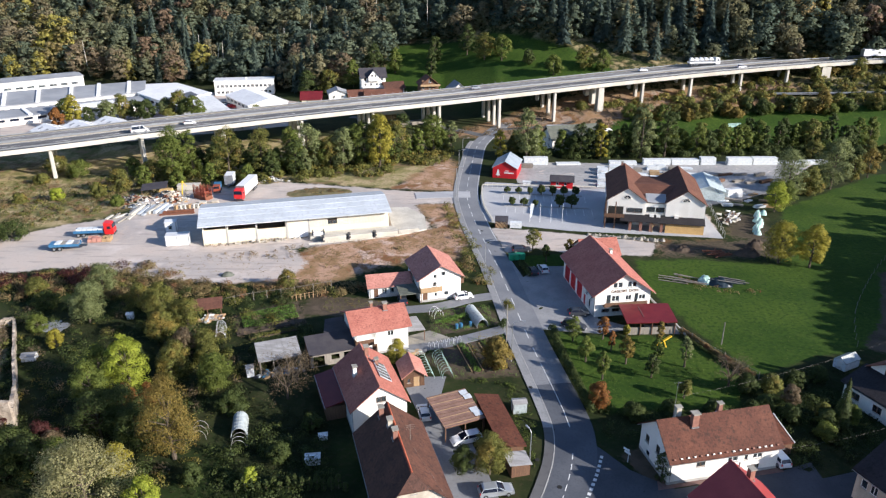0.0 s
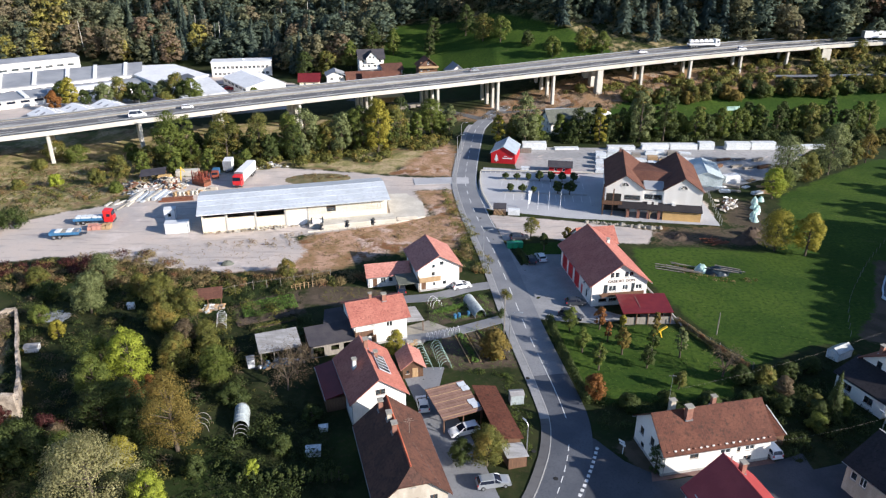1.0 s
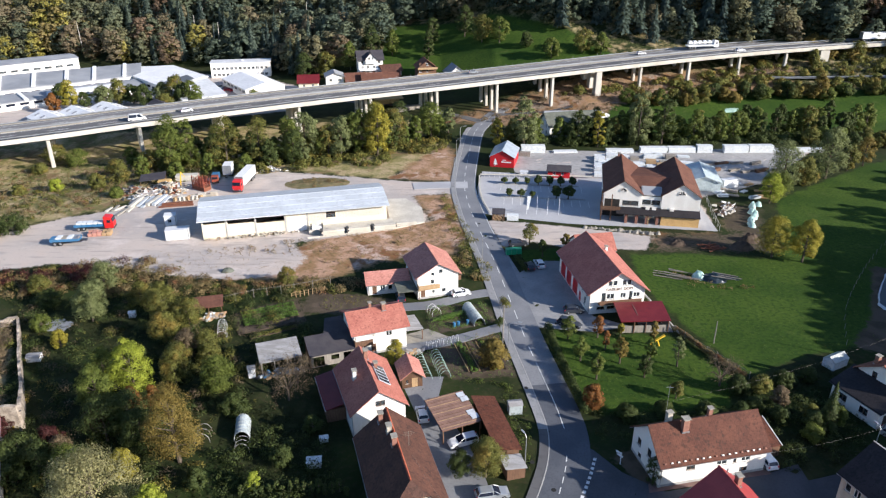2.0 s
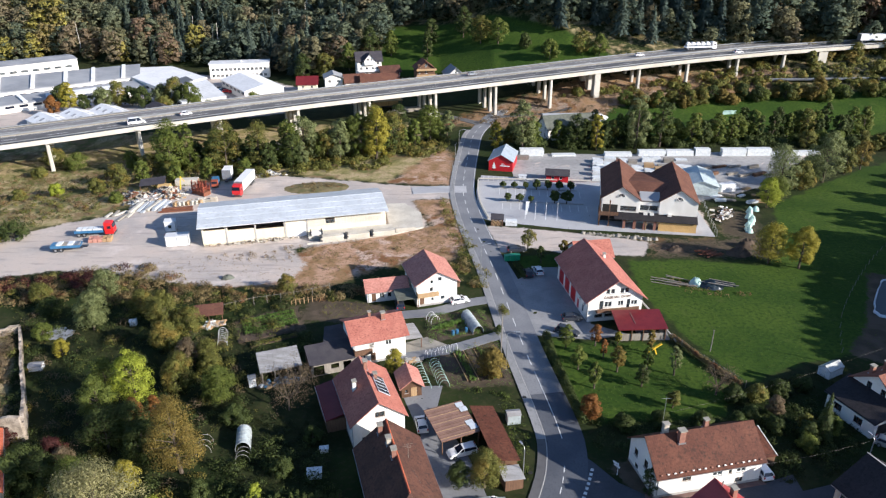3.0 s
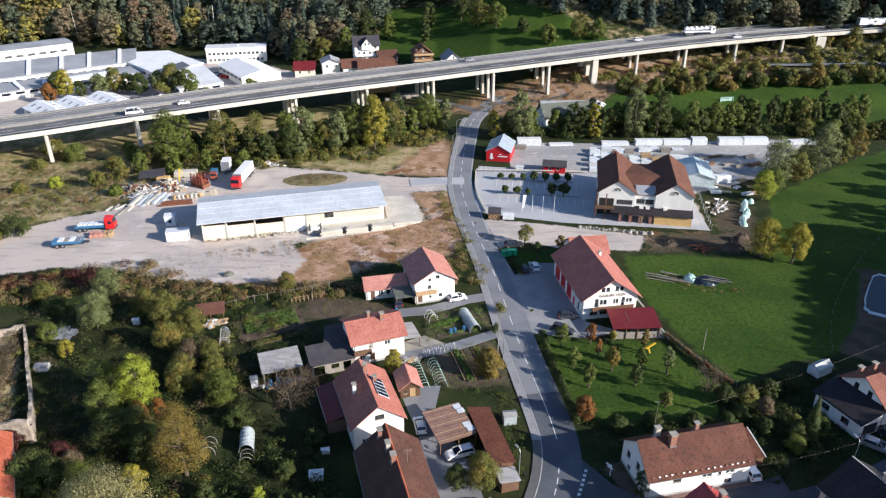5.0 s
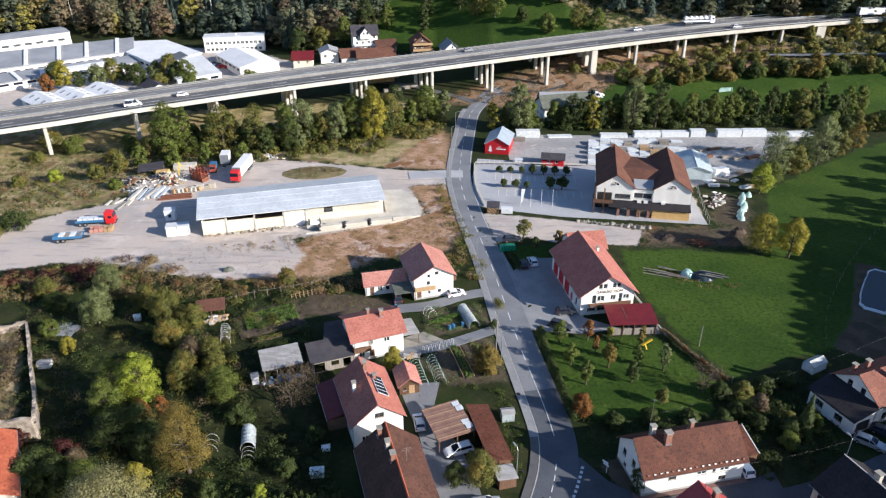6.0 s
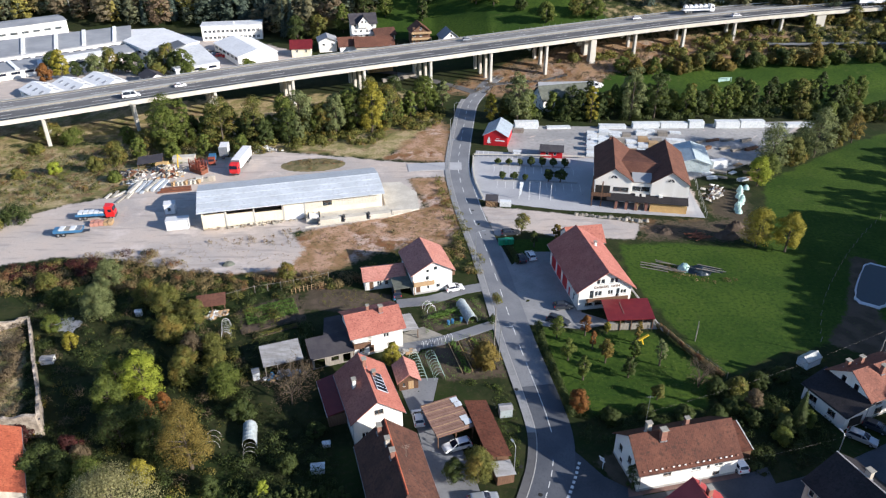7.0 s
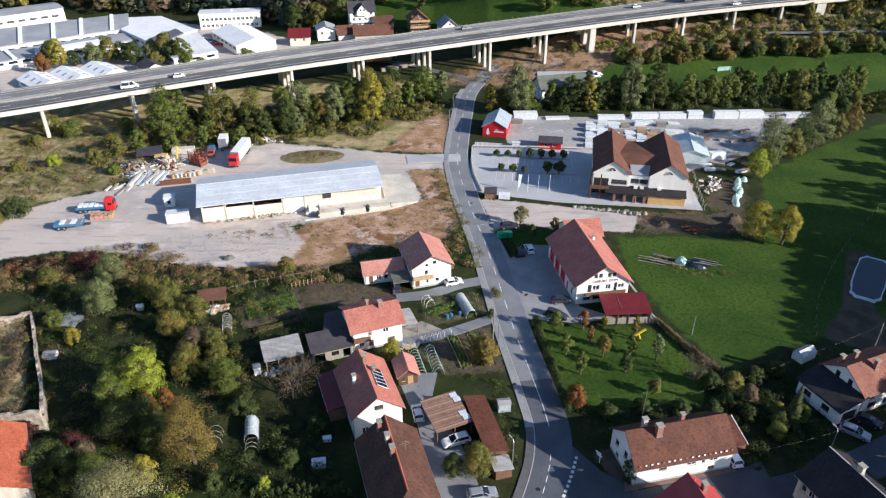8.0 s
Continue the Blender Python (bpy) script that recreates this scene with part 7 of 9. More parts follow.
stuff_cloud("yard_tufts", scatter([(-32, 94), (-17, 90), (-12, 66), (-30, 66)], 900, 75, 0.25, 0.55), M["rank"], "rank herbs behind the houses, near-black to suggest shade", "tufts", 55, 0.26, 75)
stuff_cloud("ruin_scrub", scatter([(-69, 92), (-77, 108), (-83, 118), (-92, 113), (-96, 100), (-80, 88)], 190, 63, 0.6, 1.5), M["twig"], "grey-brown leafless scrub inside the ruin", "scrub", 60, 0.3, 63)
stuff_cloud("ruin_scrub", scatter([(-69, 92), (-77, 108), (-92, 113), (-96, 100), (-80, 88)], 16, 64, 0.6, 1.5), M["leaf_dark"], "dark bushes inside the ruin", "scrub", 60, 0.3, 64)
verge = [(12.3, 98), (14.0, 88), (12.6, 78), (10.5, 80), (10.8, 90), (9.6, 98), (4, 99), (4, 101)]
stuff_cloud("verge_tufts", scatter(verge, 260, 65, 0.2, 0.5), M["grass_tuft"], "grass tufts beside the sidewalk", "tufts", 60, 0.24, 65)
stuff_cloud("court_tufts", scatter([(-1, 78), (1, 66), (-1, 64), (-3, 78)], 60, 66, 0.2, 0.45), M["grass_tuft"], "weeds along the house wall", "tufts", 60, 0.22, 66)
stuff_cloud("orchard_tufts", scatter(ORCHARD, 900, 67, 0.15, 0.32), M["grass_tuft"], "longer grass in the orchard", "tufts", 60, 0.22, 67)
# Near-black tufts imitate the bank's shade by colour.
stuff_cloud("bank_tufts", scatter([(46, 92), (56, 101), (66, 104), (72, 98), (62, 80), (48, 77)], 900, 68, 0.25, 0.6), M["rank"], "rank growth on the bank, darkened to suggest shade", "tufts", 55, 0.26, 68)
stuff_cloud("meadow_tufts", scatter([(43, 135), (46, 150), (76, 152), (98, 180), (110, 170), (90, 112), (65, 107), (53, 101), (47, 116)], 2200, 69, 0.12, 0.3), M["grass_tuft"], "uneven grass tufts of the meadow", "tufts", 80, 0.15, 69)

stuff_cloud("garden_plants", scatter(PLOTS[2], 330, 71, 0.25, 0.6), M["veg"], "lush green vegetables and herbs in the garden", "plants", 60, 0.22, 71)
stuff_cloud("garden_plants", scatter(PLOTS[1], 260, 72, 0.2, 0.5), M["veg"], "green herbs between the garden beds", "plants", 55, 0.22, 72)
stuff_cloud("garden_plants", scatter([(-24, 132), (-8, 127), (-10, 121), (-24, 124)], 160, 73, 0.2, 0.5), M["leaf_olive"], "withered plants on the garden soil", "plants", 45, 0.24, 73)

# ---- factory and far houses ----
def flat_hall(name, x, y, rz, w, l, h, rise, wall_mat, roof_mat, label, strips=0, category="factory hall"):
    ob = thing(name, label, category, pose(x, y, land_at(x, y), 0, 0, rz), "factory halls")
    gable_house(ob, w, l, h, h + rise, wall_mat, roof_mat, over=0.4, end=0.4, gutters=False)
    sl = rise / (w / 2)
    for i in range(strips):
        yy = -l / 2 + (i + 0.5) * l / strips
        for s in (-1, 1):
            part("roof_strip", boxes((-w * 0.24, w * 0.24, -0.7, 0.7, 0, 0.25)), M["white_roof"], ob, m=pose(s * w * 0.25, yy, h + rise + 0.2 - w * 0.25 * sl, 0, s * math.degrees(math.atan(sl)), 0))
    for i in range(int(l / 5)):
        for s in (-1, 1):
            part("window_band", boxes((-1.6, 1.6, -0.04, 0.03, 0, 1.1)), M["glass"], ob, m=pose(s * (w / 2 + 0.02), -l / 2 + 2.6 + 5 * i, h * 0.55, 0, 0, 90))
    return ob


def plan_hall(label, pts, heights, wall_mat, roof_mat, ribs=(), rib_mat=None):
    """A hall over a plan polygon whose flat or sloping roof has a height at each corner; ribs: places along the first and third edges."""
    ob = thing("factory_hall", label, "factory hall", group="factory halls")
    n = len(pts)
    bm = bmesh.new()
    lo = [bm.verts.new((x, y, -0.5)) for x, y in pts]
    up = [bm.verts.new((x, y, h - 0.25)) for (x, y), h in zip(pts, heights)]
    for i in range(n):
        bm.faces.new((lo[i], lo[(i + 1) % n], up[(i + 1) % n], up[i]))
    bm.faces.new(up)
    part("wall", bm, wall_mat, ob)
    cx, cy = sum(p[0] for p in pts) / n, sum(p[1] for p in pts) / n
    bm = bmesh.new()
    slab(bm, [(cx + (x - cx) * 1.02, cy + (y - cy) * 1.02, h) for (x, y), h in zip(pts, heights)], 0.5)
    part("roof", bm, roof_mat, ob)
    for t in ribs:
        a, b = (Vector((*pts[0], heights[0])).lerp(Vector((*pts[1], heights[1])), t), Vector((*pts[3], heights[3])).lerp(Vector((*pts[2], heights[2])), t))
        d = (b - a).normalized()
        side = Vector((-d.y, d.x, 0)) * 0.8
        bm = bmesh.new()
        slab(bm, [a + side + Vector((0, 0, 0.55)), a - side + Vector((0, 0, 0.55)), b - side + Vector((0, 0, 0.55)), b + side + Vector((0, 0, 0.55))], 0.5)
        part("roof_strip", bm, rib_mat or M["bright_roof"], ob, "raised white skylight strip")
    for i in range(n):
        p, q = Vector((*pts[i], 0)), Vector((*pts[(i + 1) % n], 0))
        m = int((q - p).length / 5)
        a = math.degrees(math.atan2(q.y - p.y, q.x - p.x))
        for j in range(m):
            c = p.lerp(q, (j + 0.5) / m)
            part("window_band", boxes((-1.7, 1.7, -0.05, 0.05, 0, 1.0)), M["solar"], ob, m=pose(c.x, c.y, min(heights) * 0.5, 0, 0, a))
    return ob


flat_hall("factory_hall", -204, 358, -50, 16, 42, 8.2, 0.5, M["plaster"], M["grey_roof"], "tall white factory block with flat grey roof")
plan_hall("long factory hall with grey roof and white skylight strips", [(-222, 312), (-150, 360), (-142, 338), (-208, 288)], (7.0, 6.6, 5.0, 5.2), M["plaster"], M["grey_roof"], (0.12, 0.3, 0.46, 0.62, 0.76, 0.92))
plan_hall("low grey factory wing before the long hall", [(-204, 284), (-141, 333), (-134, 323), (-194, 274)], (4.2, 4.2, 3.4, 3.4), M["plaster"], M["grey_roof"], (0.2, 0.38))
plan_hall("flat roof strip between the factory wings", [(-168, 303.5), (-146, 321), (-142.5, 316.5), (-165, 298)], (4.6, 4.6, 4.3, 4.3), M["plaster"], M["bright_roof"])
plan_hall("white-roofed factory hall beside the trees", [(-152, 357), (-132, 356), (-107, 329), (-123, 313), (-145, 337)], (5.2, 6.2, 6.2, 5.0, 5.0), M["plaster"], M["bright_roof"])
plan_hall("white-roofed factory hall with a glazed grey slope", [(-114, 323), (-107, 328), (-91, 302), (-106, 291), (-117, 306)], (5.8, 5.6, 4.0, 3.8, 4.6), M["plaster"], M["white_roof"])
bm = bmesh.new()
slab(bm, [(-124.2, 315.5, 5.7), (-117.5, 309, 5.6), (-110.5, 321.5, 6.6), (-116.5, 329.5, 6.7)], 0.3)
solo("roof_window", bm, M["solar_grey"], "dark glazed panel on a factory roof", "skylight")
flat_hall("factory_hall", -86, 327, 34, 18, 31, 4.0, 2.0, M["plaster"], M["bright_roof"], "white pitched-roof storage hall")
for k, (x, y) in enumerate(((-148.4, 266.7), (-139.5, 273.2), (-130.4, 280.0))):
    ob = flat_hall("factory_hall", x, y, 47, 11, 18, 2.4, 1.9, M["plaster"], M["bright_roof"], "low white gabled shed of the factory")
    for i in range(3):
        for sgn in (-1, 1):
            part("skylight", boxes((-0.9, 0.9, -0.7, 0.7, 0, 0.12)), M["grey_roof"], ob, m=pose(sgn * 2.8, -5.5 + 5.5 * i, 4.5 - 2.8 * 1.9 / 5.5, 0, sgn * math.degrees(math.atan(1.9 / 5.5)), 0))
flat_hall("factory_hall", -113, 284, 40, 8, 10, 3.0, 1.8, M["plaster"], M["dark_roof"], "small white works house with dark roof")
OF = thing("office_block", "white office block with two rows of windows", "office", pose(-100, 362, land_at(-100, 362) - 0.4, 0, 0, 10), "factory halls")
bm = bmesh.new()
holes = [(-13.4 + 2.08 * i, -12.0 + 2.08 * i, z, z + 1.3) for i in range(13) for z in (1.2, 4.2)]
facade(bm, pose(0, -4.5, 0), [(-14.4, 0), (14.4, 0), (14.4, 7.4), (-14.4, 7.4)], holes)
for m_, hw_ in ((pose(14.4, 0, 0, 0, 0, 90), 4.5), (pose(0, 4.5, 0, 0, 0, 180), 14.4), (pose(-14.4, 0, 0, 0, 0, -90), 4.5)):
    facade(bm, m_, [(-hw_, 0), (hw_, 0), (hw_, 7.4), (-hw_, 7.4)], [])
part("wall", bm, M["plaster"], OF)
part("roof", boxes((-14.7, 14.7, -4.8, 4.8, 7.4, 7.75)), M["white_roof"], OF)
for i in range(13):
    for z in (1.2, 4.2):
        window(OF, pose(-12.7 + 2.08 * i, -4.5, z), 1.4, 1.3, M["frame_white"])
part("roof_light", boxes((0.5, 1.3, -1, 0, 7.75, 8.4)), M["white_paint"], OF)


def far_house(x, y, rz, w, l, eave, ridge, wall_mat, roof_mat, label, wins=(), **kw):
    ob = thing("house", label, "house", pose(x, y, land_at(x, y) - 0.4, 0, 0, rz), "hillside houses")
    gable_house(ob, w, l, eave, ridge, wall_mat, roof_mat, over=0.7, end=0.8, gutters=False, wins=wins, **kw)
    return ob


W3 = [("S", u, z, 1.1, 1.3) for u in (-3.2, 0, 3.2) for z in (1.2, 4.0, 6.9)]
o = far_house(-34, 346, -78, 10, 11.5, 7.8, 11.2, M["plaster"], M["dark_roof"], "white three-storey hillside house with dark roof", [("E", u, z, 1.1, 1.3) for u in (-4, -1.4, 1.4, 4) for z in (1.0, 3.6, 6.0)])
gable_house(o, 5.0, 4.0, 8.2, 11.0, M["plaster"], M["dark_roof"], m0=pose(4.2, 0, 0, 0, 0, 90), over=0.3, lift=6, gutters=False, wins=[("S", -0.8, 8.0, 0.8, 1.1), ("S", 0.8, 8.0, 0.8, 1.1)])
part("balcony", boxes((5.0, 6.2, -5.4, 5.4, 2.9, 3.1), (6.1, 6.22, -5.4, 5.4, 3.1, 4.0)), M["white_paint"], o, "white balcony")
o = far_house(-7, 336, 12, 8.4, 9, 6.2, 9.4, M["wood"], M["tile_rust"], "brown timber chalet with tiled roof and balconies", W3[:6])
for z in (2.8, 5.4):
    part("balcony", boxes((-4.6, 4.6, -6.0, -4.6, z, z + 0.2), (-4.6, 4.6, -6.05, -5.95, z + 0.2, z + 1.0)), M["wood_pale"], o, "timber balcony")
far_house(6.5, 331, 14, 7.4, 9, 3.2, 6.2, M["plaster"], M["grey_roof"], "white hillside house with blue-grey roof", [("S", -1.6, 1.2, 1.1, 1.3), ("S", 1.6, 1.2, 1.1, 1.3), ("S", 0, 3.6, 0.9, 1.0)])
far_house(-60.5, 328, -84, 8, 8.6, 4.6, 7.2, M["cream"], M["sheet_red"], "pale house with bright red roof behind the bridge", [("E", -2, 2.6, 1.0, 1.2), ("E", 2, 2.6, 1.0, 1.2)])
far_house(-50, 337, 12, 8, 9, 5.0, 6.6, M["plaster"], M["grey_roof"], "pale house with shallow grey roof", [("S", -2, 2.8, 1.2, 1.2), ("S", 2, 2.8, 1.2, 1.2)])
far_house(-40, 336, -76, 8, 9, 2.8, 5.6, M["plaster"], M["tile_rust"], "low house with brown tiled roof")
far_house(-28, 335, -80, 9, 17, 2.4, 5.4, M["plaster_old"], M["tile_rust"], "long low building with brown tiled roof")
far_house(-24, 343, -70, 7, 9, 2.8, 5.0, M["plaster"], M["tile_dark"], "small house with dark roof")
o = far_house(46.5, 253.5, -76, 9.4, 18, 5.0, 8.4, M["plaster"], M["canvas"], "white house with grey-brown roof among the trees", [("S", -1.8, 1.2, 1.1, 1.3), ("S", 1.4, 1.2, 1.1, 1.3), ("S", -1.8, 3.6, 1.1, 1.2), ("S", 1.4, 3.6, 1.1, 1.2), ("S", 0, 6.0, 1.1, 1.1)])
far_house(50, 266, -88, 9, 20, 3.0, 5.6, M["plaster_old"], M["grey_roof"], "long grey-roofed barn behind the trees")
SO = thing("shed", "open shed with orange boards below the bridge", "shed", pose(-22, 297, 0, 0, 0, 20))
pent_roof(SO, [(-6, -3, 3.4), (6, -3, 3.4), (6, 3, 3.9), (-6, 3, 3.9)], 0.2, M["yellow_board"], posts=[(x, y, 3.3) for x in (-5.6, 0, 5.6) for y in (-2.7, 2.7)])
part("wall", boxes((-5.6, 5.6, 2.5, 2.7, 0, 3.4)), M["yellow_board"], SO)
for k in range(3):
    ob = thing("board_stack", "stack of grey boards below the bridge", "board stack", pose(-17 + k * 2.2, 286.5 + 2.6 * k, land_at(-15, 288), 0, 0, 22), "board stacks")
    for i in range(5):
        part("board_layer", boxes((-4.4, 4.4, -0.8, 0.8, 0.27 * i, 0.27 * i + 0.25)), M["wood_grey"], ob)

# ---- vehicles ----
WHEEL = {}


def wheel(parent, x, y, r, wide=0.2):
    key = (r, wide)
    if key not in WHEEL:
        bm = bmesh.new()
        tube(bm, (0, -wide / 2, 0), (0, wide / 2, 0), r, r, 14)
        rim = bmesh.new()
        tube(rim, (0, -wide / 2 - 0.012, 0), (0, wide / 2 + 0.012, 0), r * 0.6, r * 0.6, 10)
        WHEEL[key] = (mesh_of("tyre", bm, M["rubber"]), mesh_of("rim", rim, M["metal"]))
    t, rm = WHEEL[key]
    w = part("wheel", t, None, parent, m=pose(x, y, r))
    part("rim", rm, None, w)


CARS = {}


def car(x, y, rz, paint, label, kind="hatch", z=None, group="parked cars", s=1.0):
    """A car whose nose points along local x: body shell, glazing, roof, lamps, bumpers and wheels."""
    key = (paint, kind)
    z = land_at(x, y) + 0.06 if z is None else z
    m = pose(x, y, z, 0, 0, rz) @ Matrix.Diagonal((s, s, s, 1))
    if key in CARS:
        ob = copy_thing(CARS[key], m)
        return tagged(ob, label)
    ob = thing("car", label, "car", m, group)
    L, tail = {"hatch": (2.0, 1.75), "wagon": (2.3, 2.15), "van": (2.4, 2.35)}[kind]
    hr = {"hatch": 1.46, "wagon": 1.48, "van": 1.9}[kind]
    low = [(-L, 0.32), (-L, 0.62), (-L + 0.06, 0.92), (-L + 0.35, 0.98), (0.85 if kind != "van" else 1.3, 0.98), (L - 0.35, 0.82), (L - 0.05, 0.66), (L, 0.45), (L - 0.05, 0.26), (-L + 0.1, 0.24)]

    def shell(prof, w0, w1, zs):
        bm = bmesh.new()
        rows = []
        for sgn in (-1, 1):
            rows.append([bm.verts.new((px, sgn * (w0 + (w1 - w0) * max(0, min(1, (pz - zs[0]) / (zs[1] - zs[0])))), pz)) for px, pz in prof])
        bm.faces.new(rows[0])
        bm.faces.new(rows[1][::-1])
        n = len(prof)
        for i in range(n):
            bm.faces.new((rows[0][i], rows[1][i], rows[1][(i + 1) % n], rows[0][(i + 1) % n]))
        return bm

    bm = shell(low, 0.87, 0.82, (0.6, 1.0))
    bmesh.ops.bevel(bm, geom=bm.edges[:], offset=0.05, segments=2, affect="EDGES")
    part("body", bm, M[paint], ob, smooth=False)
    front = 0.95 if kind != "van" else 1.5
    cab = [(-tail, 0.96), (-tail + 0.32, hr - 0.1), (-tail + 0.55, hr - 0.04), (front - 0.85, hr - 0.04), (front - 0.7, hr - 0.08), (front + 0.1, 0.96)]
    part("glazing", shell(cab, 0.79, 0.62, (0.95, hr)), M["solar"], ob, "dark tinted windows")
    bm = shell([(-tail + 0.28, hr - 0.1), (-tail + 0.5, hr), (front - 0.95, hr), (front - 0.72, hr - 0.09)], 0.66, 0.62, (hr - 0.1, hr))
    part("roof", bm, M[paint], ob)
    for sgn in (-1, 1):
        for px in ((-tail + 0.02, -tail + 0.34), (0.0, -0.05), (front + 0.12, front - 0.68)):
            part("pillar", tube(bmesh.new(), (px[0], sgn * 0.80, 0.96), (px[1], sgn * 0.64, hr - 0.06), 0.05, 0.05, 5), M[paint], ob)
        part("headlight", boxes((L - 0.32, L - 0.03, sgn * 0.72 - 0.14, sgn * 0.72 + 0.14, 0.6, 0.76)), M["metal"], ob)
        part("tail_light", boxes((-L - 0.01, -L + 0.12, sgn * 0.72 - 0.1, sgn * 0.72 + 0.1, 0.66, 0.94)), M["red_paint"], ob)
        part("mirror", boxes((0.66, 0.82, sgn * 0.96 - 0.09, sgn * 0.96 + 0.09, 0.95, 1.08)), M[paint], ob)
        for px in (-L + 0.75, L - 0.82):
            wheel(ob, px, sgn * 0.8, 0.31)
    part("bumper", boxes((L - 0.1, L + 0.05, -0.78, 0.78, 0.3, 0.5)), M[paint], ob)
    part("number_plate", boxes((L + 0.05, L + 0.06, -0.26, 0.26, 0.36, 0.46)), M["white_paint"], ob)
    CARS[key] = ob
    return ob


car(-2.9, 90.0, 100, "white_paint", "pale hatchback parked beside the house")
car(3.4, 83.7, 200, "white_paint", "white estate car parked before the brown shed", "wagon")
car(6.9, 73.0, 10, "silver_paint", "silver estate car parked beside the bend", "wagon")
car(4.2, 129.7, 18, "white_paint", "small white hatchback parked before the house")
car(24.7, 117.5, -32, "dark_paint", "dark blue estate car on the forecourt", "wagon")
car(26.4, 122.6, 4, "dark_paint", "dark grey car beside the fire station")
car(22.2, 143.4, 100, "white_paint", "white hatchback parked before the fire station", "hatch")
car(19.8, 142.2, 98, "dark_paint", "dark hatchback parked before the fire station", "hatch")
car(46.4, 79.8, 100, "white_paint", "white car parked at the end of the house", "wagon")
car(68.4, 84.6, -40, "silver_paint", "silver car on the drive", "wagon")
car(72.0, 87.0, -40, "dark_paint", "dark car on the drive", "hatch")
car(18.6, 154.6, 8, "dark_paint", "dark pickup by the green container", "wagon")
car(63, 275.5, 5, "white_paint", "white camper van beyond the trees", "van", s=1.2)
car(-8.2, 128.0, 100, "dark_paint", "dark car under the carport", "hatch")
for k, (x, y) in enumerate(((-112, 338), (-109, 336), (-106, 334), (-103, 331.5), (-100, 329), (-76, 326), (-73, 324.5), (-80, 321), (-95, 341), (-98, 343), (-92, 339))):
    car(x, y, 49 + 90 * (k % 2), ("dark_paint", "silver_paint", "white_paint", "dark_paint")[k % 4], "car parked beside the factory halls", "hatch", group="factory cars")
for x, off, pt, kd in ((-100, -5.0, "white_paint", "van"), (-85, -8.4, "white_paint", "hatch"), (19, -18.5, "silver_paint", "hatch"), (92, -18.5, "white_paint", "hatch"), (130, -5.2, "white_paint", "hatch")):
    p, a = deck_at(x, off)
    car(p.x, p.y, a, pt, "car on the motorway viaduct", kd, z=p.z + 1.37, group="motorway cars")


def lorry(x, y, rz, paint, label, box_len=0.0, box_mat="white_paint", flat=0.0, z=None, cab=True, bed_mat="blue_paint"):
    """A lorry whose nose points along local x: cab, chassis, and a box body or flat bed."""
    z = land_at(x, y) + 0.05 if z is None else z
    ob = thing("lorry", label, "lorry", pose(x, y, z, 0, 0, rz), "lorries")
    body = box_len or flat
    if cab:
        prof = [(0.0, 0.45), (2.2, 0.45), (2.3, 1.3), (2.15, 1.7), (1.95, 3.0), (1.6, 3.3), (0.0, 3.5)]
        bm = bmesh.new()
        rows = [[bm.verts.new((px + 0.1, s * 1.22, pz)) for px, pz in prof] for s in (-1, 1)]
        bm.faces.new(rows[0])
        bm.faces.new(rows[1][::-1])
        for i in range(len(prof)):
            bm.faces.new((rows[0][i], rows[1][i], rows[1][(i + 1) % len(prof)], rows[0][(i + 1) % len(prof)]))
        bmesh.ops.bevel(bm, geom=bm.edges[:], offset=0.06, segments=2, affect="EDGES")
        part("cab", bm, M[paint], ob)
        part("windscreen", boxes((2.06, 2.2, -1.1, 1.1, 0, 0.95)), M["solar"], ob, m=pose(0.14, 0, 1.78, 0, -8, 0))
        for s in (-1, 1):
            part("side_window", boxes((0.9, 1.75, s * 1.23 - 0.02, s * 1.23 + 0.02, 1.9, 2.6)), M["solar"], ob)
            part("headlight", boxes((2.36, 2.42, s * 0.9 - 0.2, s * 0.9 + 0.2, 0.7, 0.95)), M["metal"], ob)
            wheel(ob, 1.3, s * 1.05, 0.5, 0.3)
        part("bumper", boxes((2.3, 2.48, -1.22, 1.22, 0.4, 0.75)), M["dark_paint"], ob)
    part("chassis", boxes((-body - 0.2, 1.0 if cab else 1.4, -0.45, 0.45, 0.75, 1.05)), M["dark_paint"], ob)
    if box_len:
        part("box_body", boxes((-box_len - 0.15, -0.15, -1.25, 1.25, 1.15, 3.9)), M[box_mat], ob)
        part("box_frame", boxes((-box_len - 0.2, -box_len - 0.14, -1.28, 1.28, 1.1, 3.94), (-0.16, -0.1, -1.28, 1.28, 1.1, 3.94)), M["metal"], ob)
    if flat:
        part("bed", boxes((-flat - 0.15, -0.15, -1.25, 1.25, 1.05, 1.25)), M[bed_mat], ob)
        part("side_board", boxes((-flat - 0.15, -0.15, -1.28, -1.22, 1.25, 1.7), (-flat - 0.15, -0.15, 1.22, 1.28, 1.25, 1.7)), M[bed_mat], ob)
    n = 3 if body > 7 else 2
    for i in range(n):
        for s in (-1, 1):
            wheel(ob, -body + 0.9 + 1.25 * i, s * 1.05, 0.5, 0.3)
    return ob


lorry(-58.0, 193.4, -94, "red_paint", "red articulated lorry with white trailer", box_len=11.5)
lorry(-84.6, 165.4, 8, "red_paint", "red lorry with blue flat bed carrying white sacks", flat=7.0)
lorry(-86.5, 156.4, 8, "blue_paint", "blue flat trailer standing on gravel", flat=6.6, cab=False)
lorry(-64.2, 203.5, -84, "white_paint", "white box trailer parked on the gravel", box_len=4.6, cab=False)
p, a = deck_at(124, -17.8)
LC = lorry(p.x, p.y, a, "white_paint", "white car transporter on the motorway viaduct", flat=12, z=p.z + 1.37, bed_mat="white_paint")
